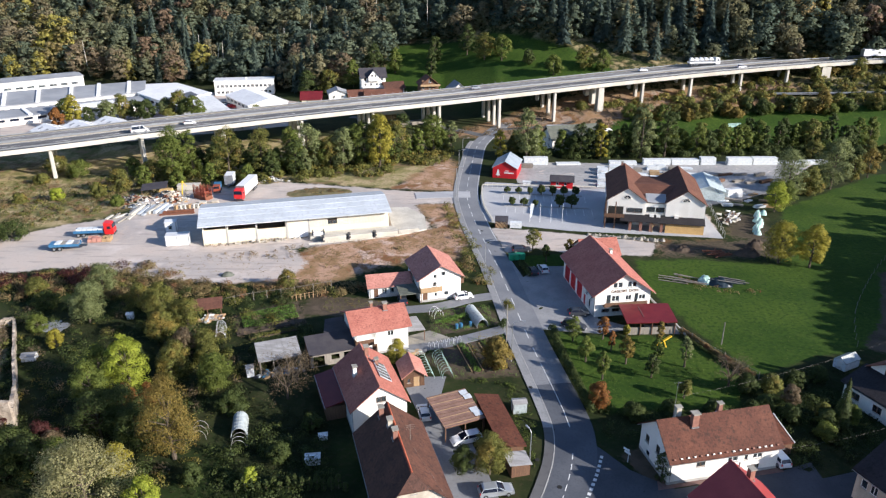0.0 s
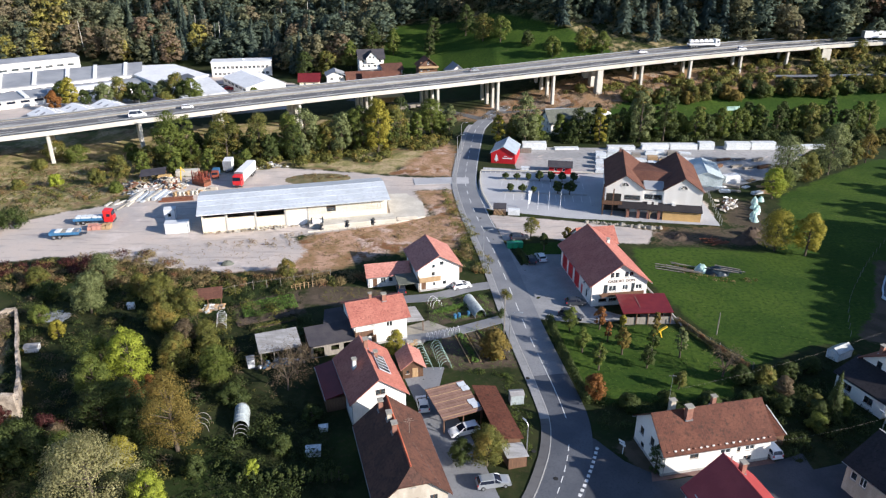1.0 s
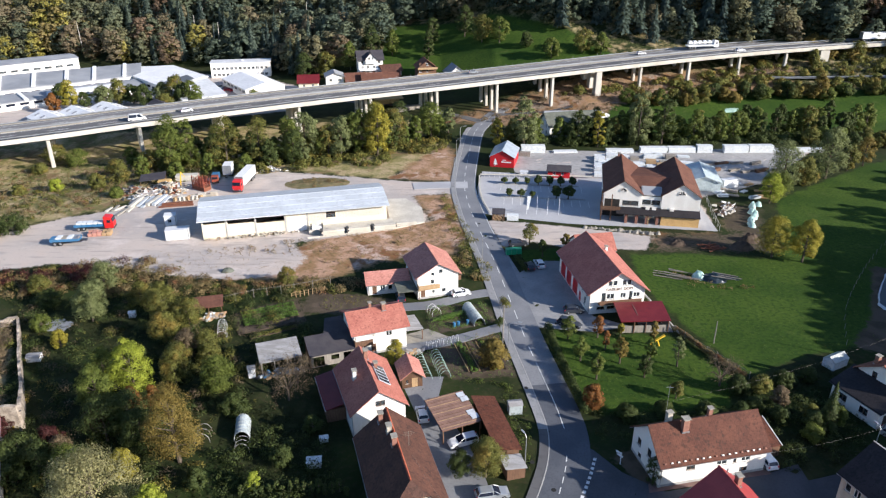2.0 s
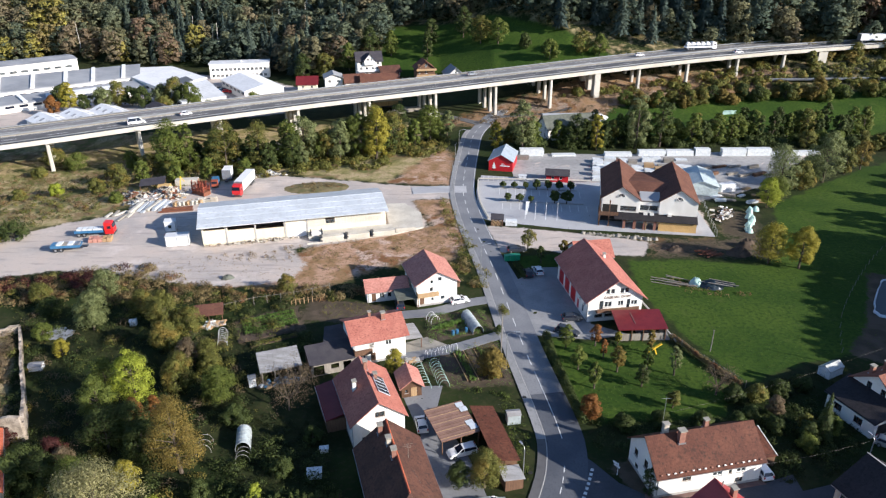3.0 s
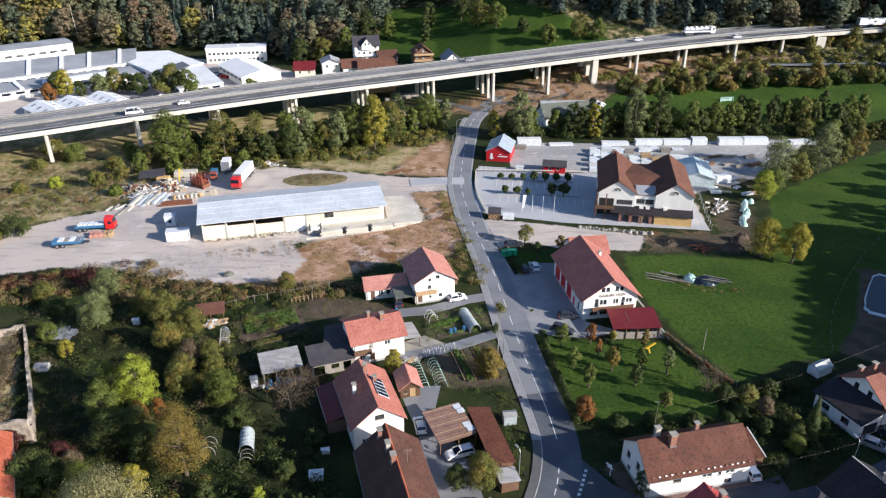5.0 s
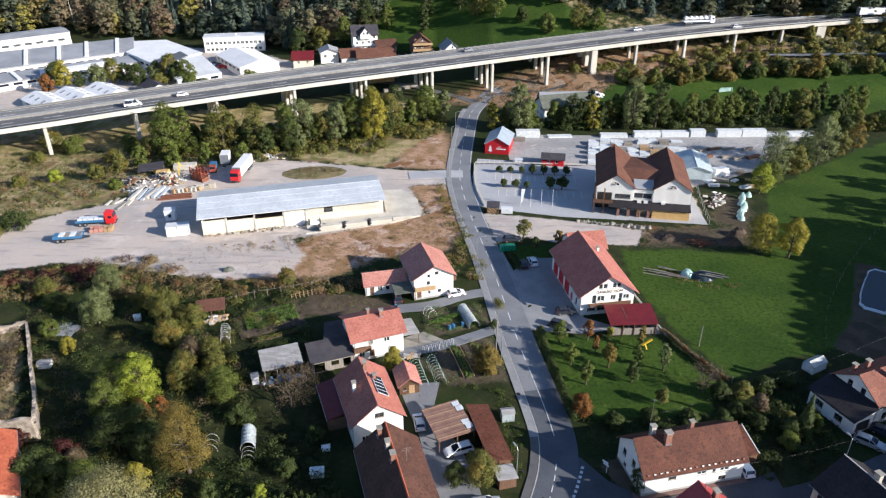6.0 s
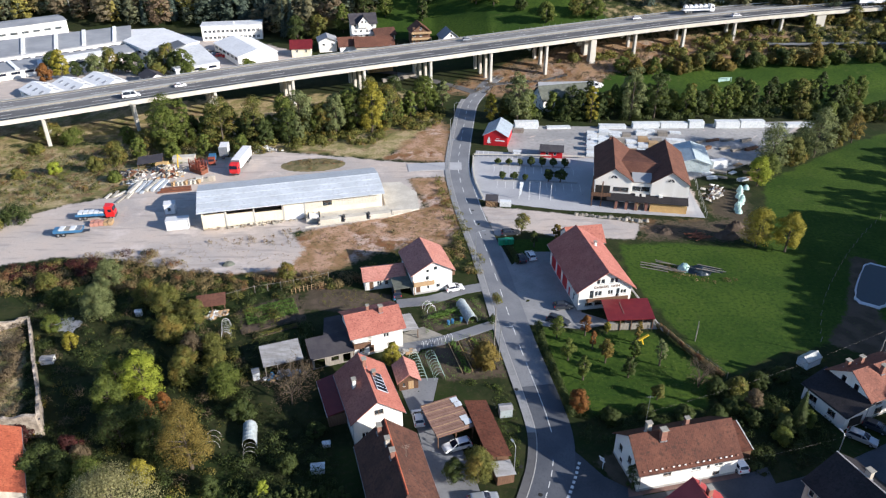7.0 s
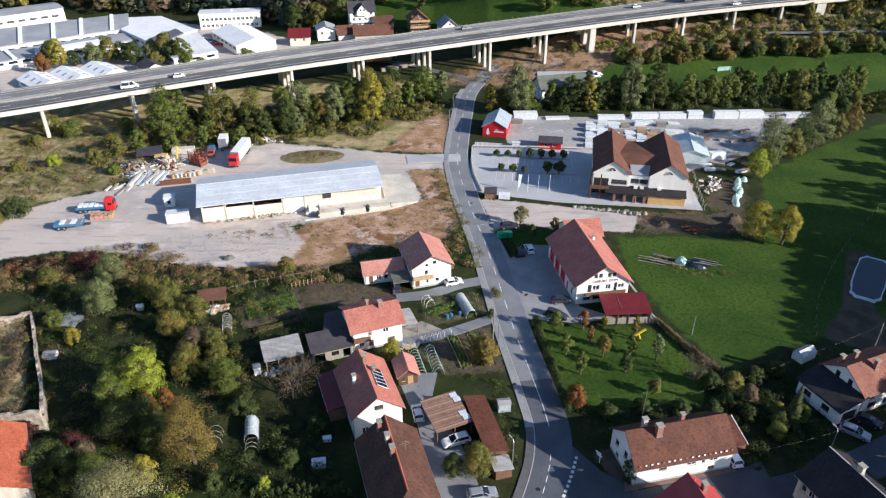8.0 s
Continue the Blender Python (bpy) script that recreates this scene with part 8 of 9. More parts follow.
for i in range(5):
    part("loaded_car", boxes((-2.6 - 2.3 * i, -0.7 - 2.3 * i, -0.8, 0.8, 2.2, 2.9), (-2.3 - 2.3 * i, -1.2 - 2.3 * i, -0.65, 0.65, 2.9, 3.4)), M["white_paint"], LC)
p, a = deck_at(196, -5.2)
lorry(p.x, p.y, a, "blue_paint", "blue lorry with white box on the viaduct", box_len=12, z=p.z + 1.37)

cr = random.Random(4)
for i in range(14):
    car(-100 + 2.9 * (i % 7) + cr.uniform(-0.3, 0.3), 336 - 9 * (i // 7) - 1.2 * (i % 7), 30 + cr.uniform(-6, 6), cr.choice(("dark_paint", "silver_paint", "blue_paint", "red_paint", "white_paint")), "car parked beside the factory halls", group="factory cars")

car(64.0, 277.5, 10, "white_paint", "white van parked on the far meadow lane", "wagon", s=1.3)

# ---- the gravel yard ----
def cabin(x, y, rz, l, w, h, label, win=False):
    ob = thing("site_cabin", label, "site cabin", pose(x, y, 0.0, 0, 0, rz))
    bm = bmesh.new()
    holes = [(-0.55, 0.35, 0.9, 1.9)] if win else []
    facade(bm, pose(0, -w / 2, 0), [(-l / 2, 0.1), (l / 2, 0.1), (l / 2, h), (-l / 2, h)], holes, 0.1)
    for m_, k in ((pose(l / 2, 0, 0, 0, 0, 90), w / 2), (pose(0, w / 2, 0, 0, 0, 180), l / 2), (pose(-l / 2, 0, 0, 0, 0, -90), w / 2)):
        facade(bm, m_, [(-k, 0.1), (k, 0.1), (k, h), (-k, h)], [])
    part("wall", bm, M["white_paint"], ob)
    part("roof", boxes((-l / 2 - 0.08, l / 2 + 0.08, -w / 2 - 0.08, w / 2 + 0.08, h, h + 0.12)), M["white_roof"], ob)
    part("frame", boxes((-l / 2 - 0.04, -l / 2 + 0.1, -w / 2 - 0.05, -w / 2 - 0.005, 0, h), (l / 2 - 0.1, l / 2 + 0.04, -w / 2 - 0.05, -w / 2 - 0.005, 0, h), (-0.05, 0.05, -w / 2 - 0.05, -w / 2 - 0.005, 0.1, h)) if not win else boxes((-l / 2 - 0.04, -l / 2 + 0.1, -w / 2 - 0.05, -w / 2 - 0.005, 0, h), (l / 2 - 0.1, l / 2 + 0.04, -w / 2 - 0.05, -w / 2 - 0.005, 0, h)), M["metal"], ob)
    if win:
        window(ob, pose(-0.1, -w / 2, 0.9), 0.9, 1.0, M["frame_white"])
    return ob


cabin(-64.2, 159.2, 10, 5.4, 2.5, 2.6, "white steel storage container on gravel")
cabin(-69.0, 168.0, 14, 2.7, 2.5, 2.7, "small pale blue-white site cabin with window", True)
ry = random.Random(21)


def stack(x, y, rz, l, w, layers, material, label, name="timber_stack", category="timber stack", group="timber stacks", th=0.3, gap=0.06, cols=1):
    ob = thing(name, label, category, pose(x, y, land_at(x, y), 0, 0, rz), group)
    for i in range(layers):
        for c in range(cols):
            w0 = -w / 2 + c * w / cols
            k = ry.uniform(-0.12, 0.12)
            bm = boxes((-l / 2 + k, l / 2 + k, w0 + 0.03, w0 + w / cols - 0.03, i * (th + gap) + 0.08, i * (th + gap) + 0.08 + th))
            part("pack", bm, material, ob)
    part("bearer", boxes(*[(q - 0.06, q + 0.06, -w / 2, w / 2, 0, 0.08) for q in (-l * 0.35, 0, l * 0.35)]), M["wood_grey"], ob)
    return ob


for i in range(6):
    stack(-83.6 + i * 1.45, 183.5 + 0.3 * i + ry.uniform(-0.8, 0.8), 83 + ry.uniform(-7, 7), ry.uniform(7, 10), 0.95, ry.choice((1, 2)), M["sheet_pale"] if i % 3 else M["concrete"], "pale concrete beams lying on the gravel", "beam_stack", "concrete beams", "concrete beams", 0.35)
for i in range(3):
    stack(-72.0, 180.6 + i * 1.2, 13 + ry.uniform(-3, 3), 9.0 - i, 0.8, 1 + i % 2, M["rust"], "rusty steel beams lying on the gravel", "steel_beams", "steel beams", "steel beams", 0.3)
for i in range(7):
    stack(-73.5 + i * 1.1, 184.8 + 0.3 * i, 70, 1.6, 0.8, 2, M["concrete"] if i % 3 else M["wood_pale"], "pallet of pale concrete blocks", "block_pallet", "pallet", "block pallets", 0.5)
for i in range(4):
    ob = thing("steel_rack", "orange rusty steel formwork rack", "steel rack", pose(-71.0 + 1.15 * i, 195.6 - 0.8 * i, 0, 0, 0, 60), "steel racks")
    for k in range(5):
        part("upright", tube(bmesh.new(), (-1.2, -0.5 + 0.25 * k, 0.1), (-1.2 + ry.uniform(-0.1, 0.1), -0.5 + 0.25 * k, ry.uniform(3.4, 4.6)), 0.08, 0.08, 5), M["orange_paint"], ob)
        part("upright", tube(bmesh.new(), (1.2, -0.5 + 0.25 * k, 0.1), (1.2, -0.5 + 0.25 * k, ry.uniform(2.4, 4.0)), 0.08, 0.08, 5), M["orange_paint"], ob)
    part("crate", boxes((-1.3, 1.3, -0.55, 0.55, 0.0, 1.1)), M["rust"], ob)
    part("cross_bar", boxes((-1.3, 1.3, -0.6, -0.5, 2.0, 2.12), (-1.3, 1.3, 0.5, 0.6, 2.0, 2.12)), M["orange_paint"], ob)
TR = thing("dump_truck", "small blue and orange dump truck", "truck", pose(-67.0, 201, 0, 0, 0, -80))
part("cab", boxes((0.6, 2.2, -0.95, 0.95, 0.6, 2.3)), M["orange_paint"], TR)
part("skip", boxes((-2.4, 0.4, -1.0, 1.0, 0.9, 2.2)), M["blue_paint"], TR)
part("windscreen", boxes((2.2, 2.24, -0.8, 0.8, 1.4, 2.1)), M["solar"], TR)
for px in (-1.6, 1.4):
    for s in (-1, 1):
        wheel(TR, px, s * 0.85, 0.42, 0.3)


def rubble(name, x, y, rz, l, w, h, n, mats, label, category="rubble", seed=1):
    """A heap of broken slabs and lumps, each a part."""
    rs = random.Random(seed)
    ob = thing(name, label, category, pose(x, y, land_at(x, y), 0, 0, rz))
    for i in range(n):
        px, py = rs.gauss(0, l / 5), rs.gauss(0, w / 5)
        pz = max(0.05, h * math.exp(-(px * px) / (l * l / 12) - (py * py) / (w * w / 12)) * rs.uniform(0.3, 1))
        a, b, c = rs.uniform(0.4, 1.6), rs.uniform(0.3, 0.9), rs.uniform(0.12, 0.5)
        bm = boxes((-a / 2, a / 2, -b / 2, b / 2, -c / 2, c / 2))
        for v in bm.verts:
            v.co += Vector((rs.uniform(-0.12, 0.12), rs.uniform(-0.12, 0.12), rs.uniform(-0.06, 0.06)))
        part("lump", bm, M[rs.choice(mats)], ob, m=pose(px, py, pz, rs.uniform(-30, 30), rs.uniform(-30, 30), rs.uniform(0, 360)))
    return ob


def heap(name, x, y, w, l, h, material, label, category="heap", seed=0, rz=0):
    rs = np.random.RandomState(seed)
    n = 19
    g = np.linspace(-1, 1, n)
    gx, gy = np.meshgrid(g, g)
    z = h * np.clip(1 - gx ** 2 - gy ** 2, 0, 1) ** 0.8 * (0.7 + 0.6 * rs.rand(n, n)) - 0.08
    i = (np.arange(n - 1)[:, None] * n + np.arange(n - 1)[None]).ravel()
    q = np.stack([i, i + 1, i + n + 1, i + n], 1)
    v = np.stack([gx.ravel() * w / 2, gy.ravel() * l / 2, z.ravel()], 1)
    ob = new(name, fast_mesh(name, v, q, material))
    ob.matrix_basis = pose(x, y, land_at(x, y), 0, 0, rz)
    return tagged(ob, label, category)


for i in range(5):
    solo("cargo_pack", boxes((-0.6, 0.6, -1.0, 1.0, 0, 0.5 + 0.15 * (i % 2))), M[("metal", "white_sheet", "kerb_grey", "white_sheet", "blue_paint")[i]], "wrapped pack lying on the flat trailer", "cargo", pose(-87.5 - 1.28 * i, 156.3 - 0.18 * i, 1.31, 0, 0, 8), "cargo packs")
for i in range(5):
    stack(-89.5 + i * 1.5 + ry.uniform(-0.4, 0.4), 177.5 + ry.uniform(-1.5, 2.0), 70 + ry.uniform(-25, 25), ry.uniform(3, 5), 0.7, 1, M["kerb_grey"] if i % 2 else M["concrete"], "loose concrete beams on the gravel", "beam_stack", "concrete beams", "concrete beams", 0.3)
for i in range(4):
    stack(-68.5 + i * 1.6, 187.2 + 0.4 * i + ry.uniform(-0.5, 0.5), 12 + ry.uniform(-8, 8), ry.uniform(1.4, 2.4), 1.1, 2 + i % 2, (M["wood_pale"], M["concrete"], M["kerb_grey"], M["plaster_old"])[i], "pallet of blocks and boards on the gravel", "block_pallet", "pallet", "block pallets", 0.45)
TS = thing("tarpaulin_shelter", "sagging dark grey sheet roof over stored scrap", "shelter", pose(-84.6, 198.6, 0, 0, 0, 14))
pent_roof(TS, [(-3.6, -2.4, 1.9), (3.6, -2.4, 2.3), (3.6, 2.4, 3.0), (-3.6, 2.4, 2.5)], 0.08, M["dark_roof"], posts=[(x_, y_, 1.9) for x_ in (-3.3, 3.3) for y_ in (-2.1, 2.1)])
DG = thing("loader_arm", "yellow lifting arm standing among the rubble", "machine", pose(-76.4, 197.5, 0, 0, 0, 20))
part("mast", tube(bmesh.new(), (0, 0, 0), (0.5, 0, 4.2), 0.22, 0.16, 6), M["yellow_paint"], DG)
part("boom", tube(bmesh.new(), (0.5, 0, 4.1), (1.5, 0.2, 2.4), 0.14, 0.1, 6), M["yellow_paint"], DG)
rubble("rubble_heap", -80, 195, 8, 14, 8, 2.2, 130, ["concrete", "plaster_old", "wood_grey", "white_paint", "rust", "dark_paint", "wood_pale"], "heap of rubble, boards and scrap on the gravel", seed=3)
rubble("rubble_heap", -85, 187, 8, 8, 5, 1.0, 50, ["concrete", "sheet_pale", "dark_paint", "wood_grey"], "scattered scrap beside the concrete beams", seed=4)
rubble("rubble_heap", -88.5, 192.5, 20, 9, 7, 1.6, 70, ["dark_paint", "wood_grey", "rust", "kerb_grey", "wood"], "heap of dark boards and scrap beside the shelter", seed=23)
rubble("rubble_heap", -76.5, 191.5, 10, 9, 4, 1.3, 60, ["wood_pale", "concrete", "plaster_old", "rust", "kerb_grey"], "heap of pale boards and blocks", seed=24)
rubble("scrap_heap", -53.5, 211, 5, 9, 4, 1.6, 70, ["concrete", "plaster", "dark_paint", "metal"], "heap of pale rubble and dark scrap", seed=5)
stack(-76, 202.5, 8, 6.5, 2.4, 2, M["concrete"], "pale concrete slabs behind the rubble", "slab_stack", "slabs", "", 0.8)
stack(-80.5, 196.8, 4, 3.4, 2.2, 3, M["yellow_board"], "stack of yellowish formwork boards", "board_stack", "board stack", "", 0.6)
CR = thing("brick_pallets", "pallets of orange-red roof tiles beside the lorry", "pallets", pose(-84.2, 161.2, 0, 0, 0, 9))
for i in range(5):
    for k in range(2):
        part("pallet", boxes((-2.6 + i * 1.1, -1.65 + i * 1.1, -1.0 + k * 1.1, -0.05 + k * 1.1, 0.1, 1.15 if (i + k) % 3 else 0.9)), M["clay"] if i < 3 else M["wood_pale"], CR)
for i in range(5):
    solo("sack_load", boxes((-0.55, 0.55, -0.9, 0.9, 0, 0.7)), M["white_sheet"], "white wrapped sacks on a lorry bed", "sacks", pose(-85.4 - 1.3 * i, 165.3 - 0.18 * i, 1.31, 0, 0, 8), "sacks")
heap("grass_isle", -36.5, 199.2, 20, 10.5, 0.5, M["dry_turf"], "low weedy island in the gravel yard", "mound", 6, 5)
BT = heap("boat_heap", -47.2, 141, 3.0, 1.6, 0.9, M["canvas"], "small olive-grey tarpaulined heap on gravel", "heap", 7, 15)
for k in range(4):
    stack(-25.5 + 5.6 * k, 162.8 + 1.25 * k, 14, 5.2, 1.1, 2, M["concrete"], "concrete beams on the loading platform", "beam_stack", "concrete beams", "concrete beams", 0.4).location.z = 0.36
TP = thing("tipping_skip", "dark machine on the loading platform", "machine", pose(-30.8, 162.8, 0.36, 0, 0, 14))
part("body", boxes((-1.2, 1.2, -0.7, 0.7, 0.3, 1.5)), M["white_paint"], TP)
part("frame", boxes((-1.5, -1.2, -0.8, 0.8, 0, 1.8), (1.2, 1.5, -0.8, 0.8, 0, 1.8)), M["dark_paint"], TP)
stuff_cloud("wall_weeds", scatter([(-58, 158.6), (-36, 164.0), (-35.6, 162.4), (-57.6, 156.6)], 90, 37, 0.2, 0.55), M["weed"], "dry weeds along the foot of the warehouse wall", "weeds", 60, 0.26, 37)
rubble("debris_strip", -44, 161.4, 14, 22, 2.0, 0.35, 70, ["concrete", "kerb_grey", "plaster_old", "wood_grey"], "strip of broken stones along the warehouse wall", seed=31)
for i in range(3):
    stack(-26.5 + 6.2 * i, 160.9 + 1.5 * i, 14, 5.6, 1.3, 2, M["fascia"], "pale concrete girders before the loading ramp", "beam_stack", "concrete beams", "concrete beams", 0.55).location.z = 0.36
    stack(-29.3 + 6.2 * i, 160.4 + 1.5 * i, 104, 1.6, 0.7, 3, M["dark_paint"], "dark steel frame between the girders", "steel_beams", "steel beams", "steel beams", 0.4).location.z = 0.36
stuff_cloud("yard_weeds", scatter([(-60, 150), (-34, 158), (-12, 163), (2, 170), (4, 150), (-12, 146), (-24, 142), (-30, 150)], 170, 31, 0.25, 0.7), M["weed"], "tufts of rusty dry weeds", "weeds", 60, 0.3, 31)
stuff_cloud("yard_weeds", scatter([(-140, 168), (-100, 176), (-86, 180), (-90, 197), (-50, 210), (-104, 214), (-140, 210)], 300, 32, 0.4, 1.1), M["weed"], "dry weeds on the waste ground", "weeds", 36, 0.4, 32)
WASTE = [(-150, 160), (-118, 148), (-112, 164), (-96, 178), (-88, 192), (-60, 210), (-104, 220), (-150, 214)]
stuff_cloud("waste_tufts", scatter(WASTE, 1500, 34, 0.25, 0.7), M["grass_tuft"], "yellow-green grass tufts on the waste ground", "tufts", 34, 0.34, 34)
stuff_cloud("waste_tufts", scatter(WASTE, 1100, 35, 0.25, 0.7), M["weed"], "dry straw-coloured tufts on the waste ground", "tufts", 34, 0.34, 35)
stuff_cloud("dry_tufts", scatter(DRY, 500, 36, 0.15, 0.45), M["weed"], "short rusty tufts on the dry ground", "tufts", 40, 0.26, 36)
stuff_cloud("isle_weeds", scatter([(-45, 199.5), (-37, 203.5), (-28, 200), (-36, 195)], 50, 33, 0.4, 0.9), M["weed"], "weeds on the island in the yard", "weeds", 50, 0.34, 33)

# ---- the timber yard behind the store ----
for i, (x, l, h) in enumerate(((31, 8, 4), (42, 8, 1), (60, 9, 2), (71.5, 9, 3), (81, 9, 3), (88.5, 5, 4), (99, 8, 4), (107.5, 8, 4), (116, 8, 1), (124, 9, 2))):
    stack(x, 230.2 + ry.uniform(-0.6, 0.6), ry.uniform(-2, 2), l, 2.4, h, M["white_sheet"], "stack of white-wrapped timber packs", th=0.55)
for r in range(5):
    for c in range(3):
        if not (r == 1 and c == 2):
            stack(48.4 + c * 3.7 + r * 0.9, 205.5 + r * 4.4, -8, 3.3, 2.4, 2 + (r + c) % 2, M["white_sheet"], "pallet stack wrapped in white film", "pallet_stack", "pallet stack", "pallet stacks", 0.5, cols=2)
for r in range(3):
    for c in range(3):
        stack(61.6 + c * 3.4 + r, 208.5 + r * 4.0, -8, 3.0, 2.2, 1 + (r * c) % 3, M["white_sheet"] if (r + c) % 3 else M["wood_pale"], "pallet stack wrapped in white film", "pallet_stack", "pallet stack", "pallet stacks", 0.5)
for i in range(16):
    stack(52 + (i % 8) * 3.9 + ry.uniform(-1, 1), 217 + (i // 8) * 6 + ry.uniform(-1.6, 1.6), -8 + ry.uniform(-5, 5), ry.uniform(2.6, 3.8), 2.0, ry.choice((1, 2, 3)), (M["white_sheet"], M["white_sheet"], M["wood_grey"])[i % 3], "pallet stack of pale stone and boards", "pallet_stack", "pallet stack", "pallet stacks", 0.42, cols=2)
for i in range(9):
    stack(86 + (i % 5) * 4.6 + ry.uniform(-1, 1), 209 + (i // 5) * 8 + ry.uniform(-1.6, 1.6), 24 + ry.uniform(-8, 8), ry.uniform(4, 6.5), 1.1, ry.choice((2, 3)), M["wood_grey"] if i % 3 else M["wood"], "stack of weathered dark timber", th=0.26, cols=2)
for i in range(12):
    stack(79 + (i % 4) * 4.2 + ry.uniform(-1, 1), 187 + (i // 4) * 5 + ry.uniform(-1.2, 1.2), ry.uniform(-40, 40), ry.uniform(2.5, 5), 1.3, ry.choice((1, 2)), (M["white_sheet"], M["wood_grey"], M["sheet_pale"], M["wood_pale"])[i % 4], "small timber stack in the yard", th=0.3)
rubble("yard_scrap", 76.5, 177, 60, 14, 5, 1.0, 70, ["concrete", "wood_grey", "white_paint", "wood", "dark_paint"], "scattered boards, stones and scrap by the store", seed=9)
stack(84.0, 195.5, 18, 5.0, 2.2, 2, M["white_paint"], "white steel container box in the timber yard", "container", "container", "", 1.2)
for i in range(9):
    t = i / 8
    heap("wrapped_bale", 78.6 + 7.6 * t + ry.uniform(-1.0, 1.0), 165.5 + 15.5 * t + ry.uniform(-0.5, 0.5), 1.9, 1.9, 1.2 + 0.4 * (i % 3 == 1), M["green_film"], "pale green net-wrapped bale by the fence", "bale", 40 + i)["group"] = "wrapped bales"
for k, (x, y, w) in enumerate(((57.0, 155.2, 4.2), (71.5, 153.0, 6.0), (75, 157, 5.0))):
    heap("earth_mound", x, y, w, w * 0.7, 1.2 + 0.3 * k, M["soil"], "grey-brown heap of gravel and earth by the meadow", "heap", 50 + k)
for i in range(9):
    bm = boxes((-2.2, 2.2, -0.12, 0.12, 0, 0.24))
    solo("steel_beam", bm, M["rust"], "rusty red steel beam thrown on a pile", "steel beam", pose(64.5 + ry.uniform(-2.6, 2.6), 152.6 + ry.uniform(-1, 1.4), 0.1 + 0.2 * (i % 3), ry.uniform(-8, 8), ry.uniform(-12, 12), 30 + ry.uniform(-40, 40)), "steel beams")
rs_ = random.Random(77)
for i in range(34):
    t = i / 33
    s = rs_.uniform(0.5, 1.0)
    heap("boulder", 36.5 + 17.5 * t, 165.2 - 4.2 * t + rs_.uniform(-0.4, 0.4), 1.3 * s, 1.1 * s, 0.8 * s, M["kerb_grey"], "pale boulder in the row before the store", "boulder", 100 + i)["group"] = "boulders"

# parking area before the store
LOW = smooth_line([(11.9, 205), (11.4, 196), (11.6, 186), (13.2, 174.6)], 2)
solo("low_wall", strip(LOW, -0.2, 0.2, 0.55), M["concrete"], "low concrete wall along the parking area", "wall", kind="structure")
solo("low_wall", strip(smooth_line([(12, 205.2), (28, 204.4), (45.8, 203.0)], 2), -0.2, 0.2, 0.9), M["concrete"], "low concrete wall behind the parking area", "wall", kind="structure")
for row, y0 in ((0, 198.8), (1, 187.8)):
    bm = bmesh.new()
    sweep(bm, smooth_line([(17.2, y0), (29, y0 - 1.4), (40.4, y0 - 2.8)], 2), [(-0.35, -0.1), (-0.35, 0.18), (0.35, 0.18), (0.35, -0.1)])
    solo("planting_strip", bm, M["kerb"], "kerbed planting strip between parking bays", "planting strip", kind="structure")
bay = mesh_of("bay_line", boxes((-0.07, 0.07, -2.4, 2.4, 0, 0.02)), M["paint"])
for i in range(11):
    for y0 in (195.4, 184.2):
        part("bay_line", bay, None, road, m=pose(17.6 + 2.3 * i, y0 - 0.28 * i, 0.046, 0, 0, -6))
for i in range(9):
    part("bay_line", bay, None, road, m=pose(13.6 + 1.5 * i, 207.2 - 0.2 * i, 0.046, 0, 0, -6))
for i, x in enumerate((22.8, 25.4, 28.2, 31.2)):
    fl = thing("banner_flag", "white banner flag on a thin pole" if i == 0 else "thin white flag pole by the parking area", "flag pole", pose(x, 174.6 - 0.2 * i, 0.04, 0, 0, 0), "flag poles")
    part("pole", tube(bmesh.new(), (0, 0, 0), (0, 0, 5.2), 0.05, 0.04, 8), M["white_paint"], fl)
    if i == 0:
        bm = bmesh.new()
        f1 = [bm.verts.new(p_) for p_ in ((0.05, -0.02, 5.1), (1.0, -0.02, 5.0), (0.45, -0.02, 1.4), (0.05, -0.02, 1.2))]
        f2 = [bm.verts.new((v.co.x, 0.02, v.co.z)) for v in f1]
        bm.faces.new(f1)
        bm.faces.new(f2[::-1])
        for j in range(4):
            bm.faces.new((f1[j], f2[j], f2[(j + 1) % 4], f1[(j + 1) % 4]))
        part("banner", bm, M["white_sheet"], fl)
WP = thing("wood_store", "small roofed log store by the parking entrance", "log store", pose(15.2, 171.2, 0, 0, 0, -6))
pent_roof(WP, [(-1.8, -1.4, 2.0), (1.6, -1.4, 2.0), (1.6, 1.4, 2.5), (-1.8, 1.4, 2.5)], 0.12, M["dark_roof"], posts=[(x, y, 1.9) for x in (-1.6, 1.4) for y in (-1.2, 1.2)])
for r in range(5):
    for c in range(9):
        part("log", tube(bmesh.new(), (-1.4 + 0.34 * c, -1.1, 0.2 + 0.33 * r), (-1.4 + 0.34 * c, 0.6, 0.2 + 0.33 * r), 0.15, 0.15, 7), M["wood_pale"] if (r + c) % 3 else M["wood"], WP)
stack(18.8, 170.6, -6, 3.0, 1.5, 2, M["white_sheet"], "white-wrapped pallets by the parking entrance", "pallet_stack", "pallet stack", "pallet stacks", 0.7)
stack(27.8, 226.0, -8, 3.6, 1.6, 3, M["wood_grey"], "timber rack beside the red shop", th=0.4)
cabin(25.5, 206.2, -8, 2.4, 1.4, 1.3, "low white box trailer before the timber yard")
GC = thing("recycling_container", "green recycling containers on the verge", "container", pose(17.0, 149.8, 0, 0, 0, 10))
for i in range(3):
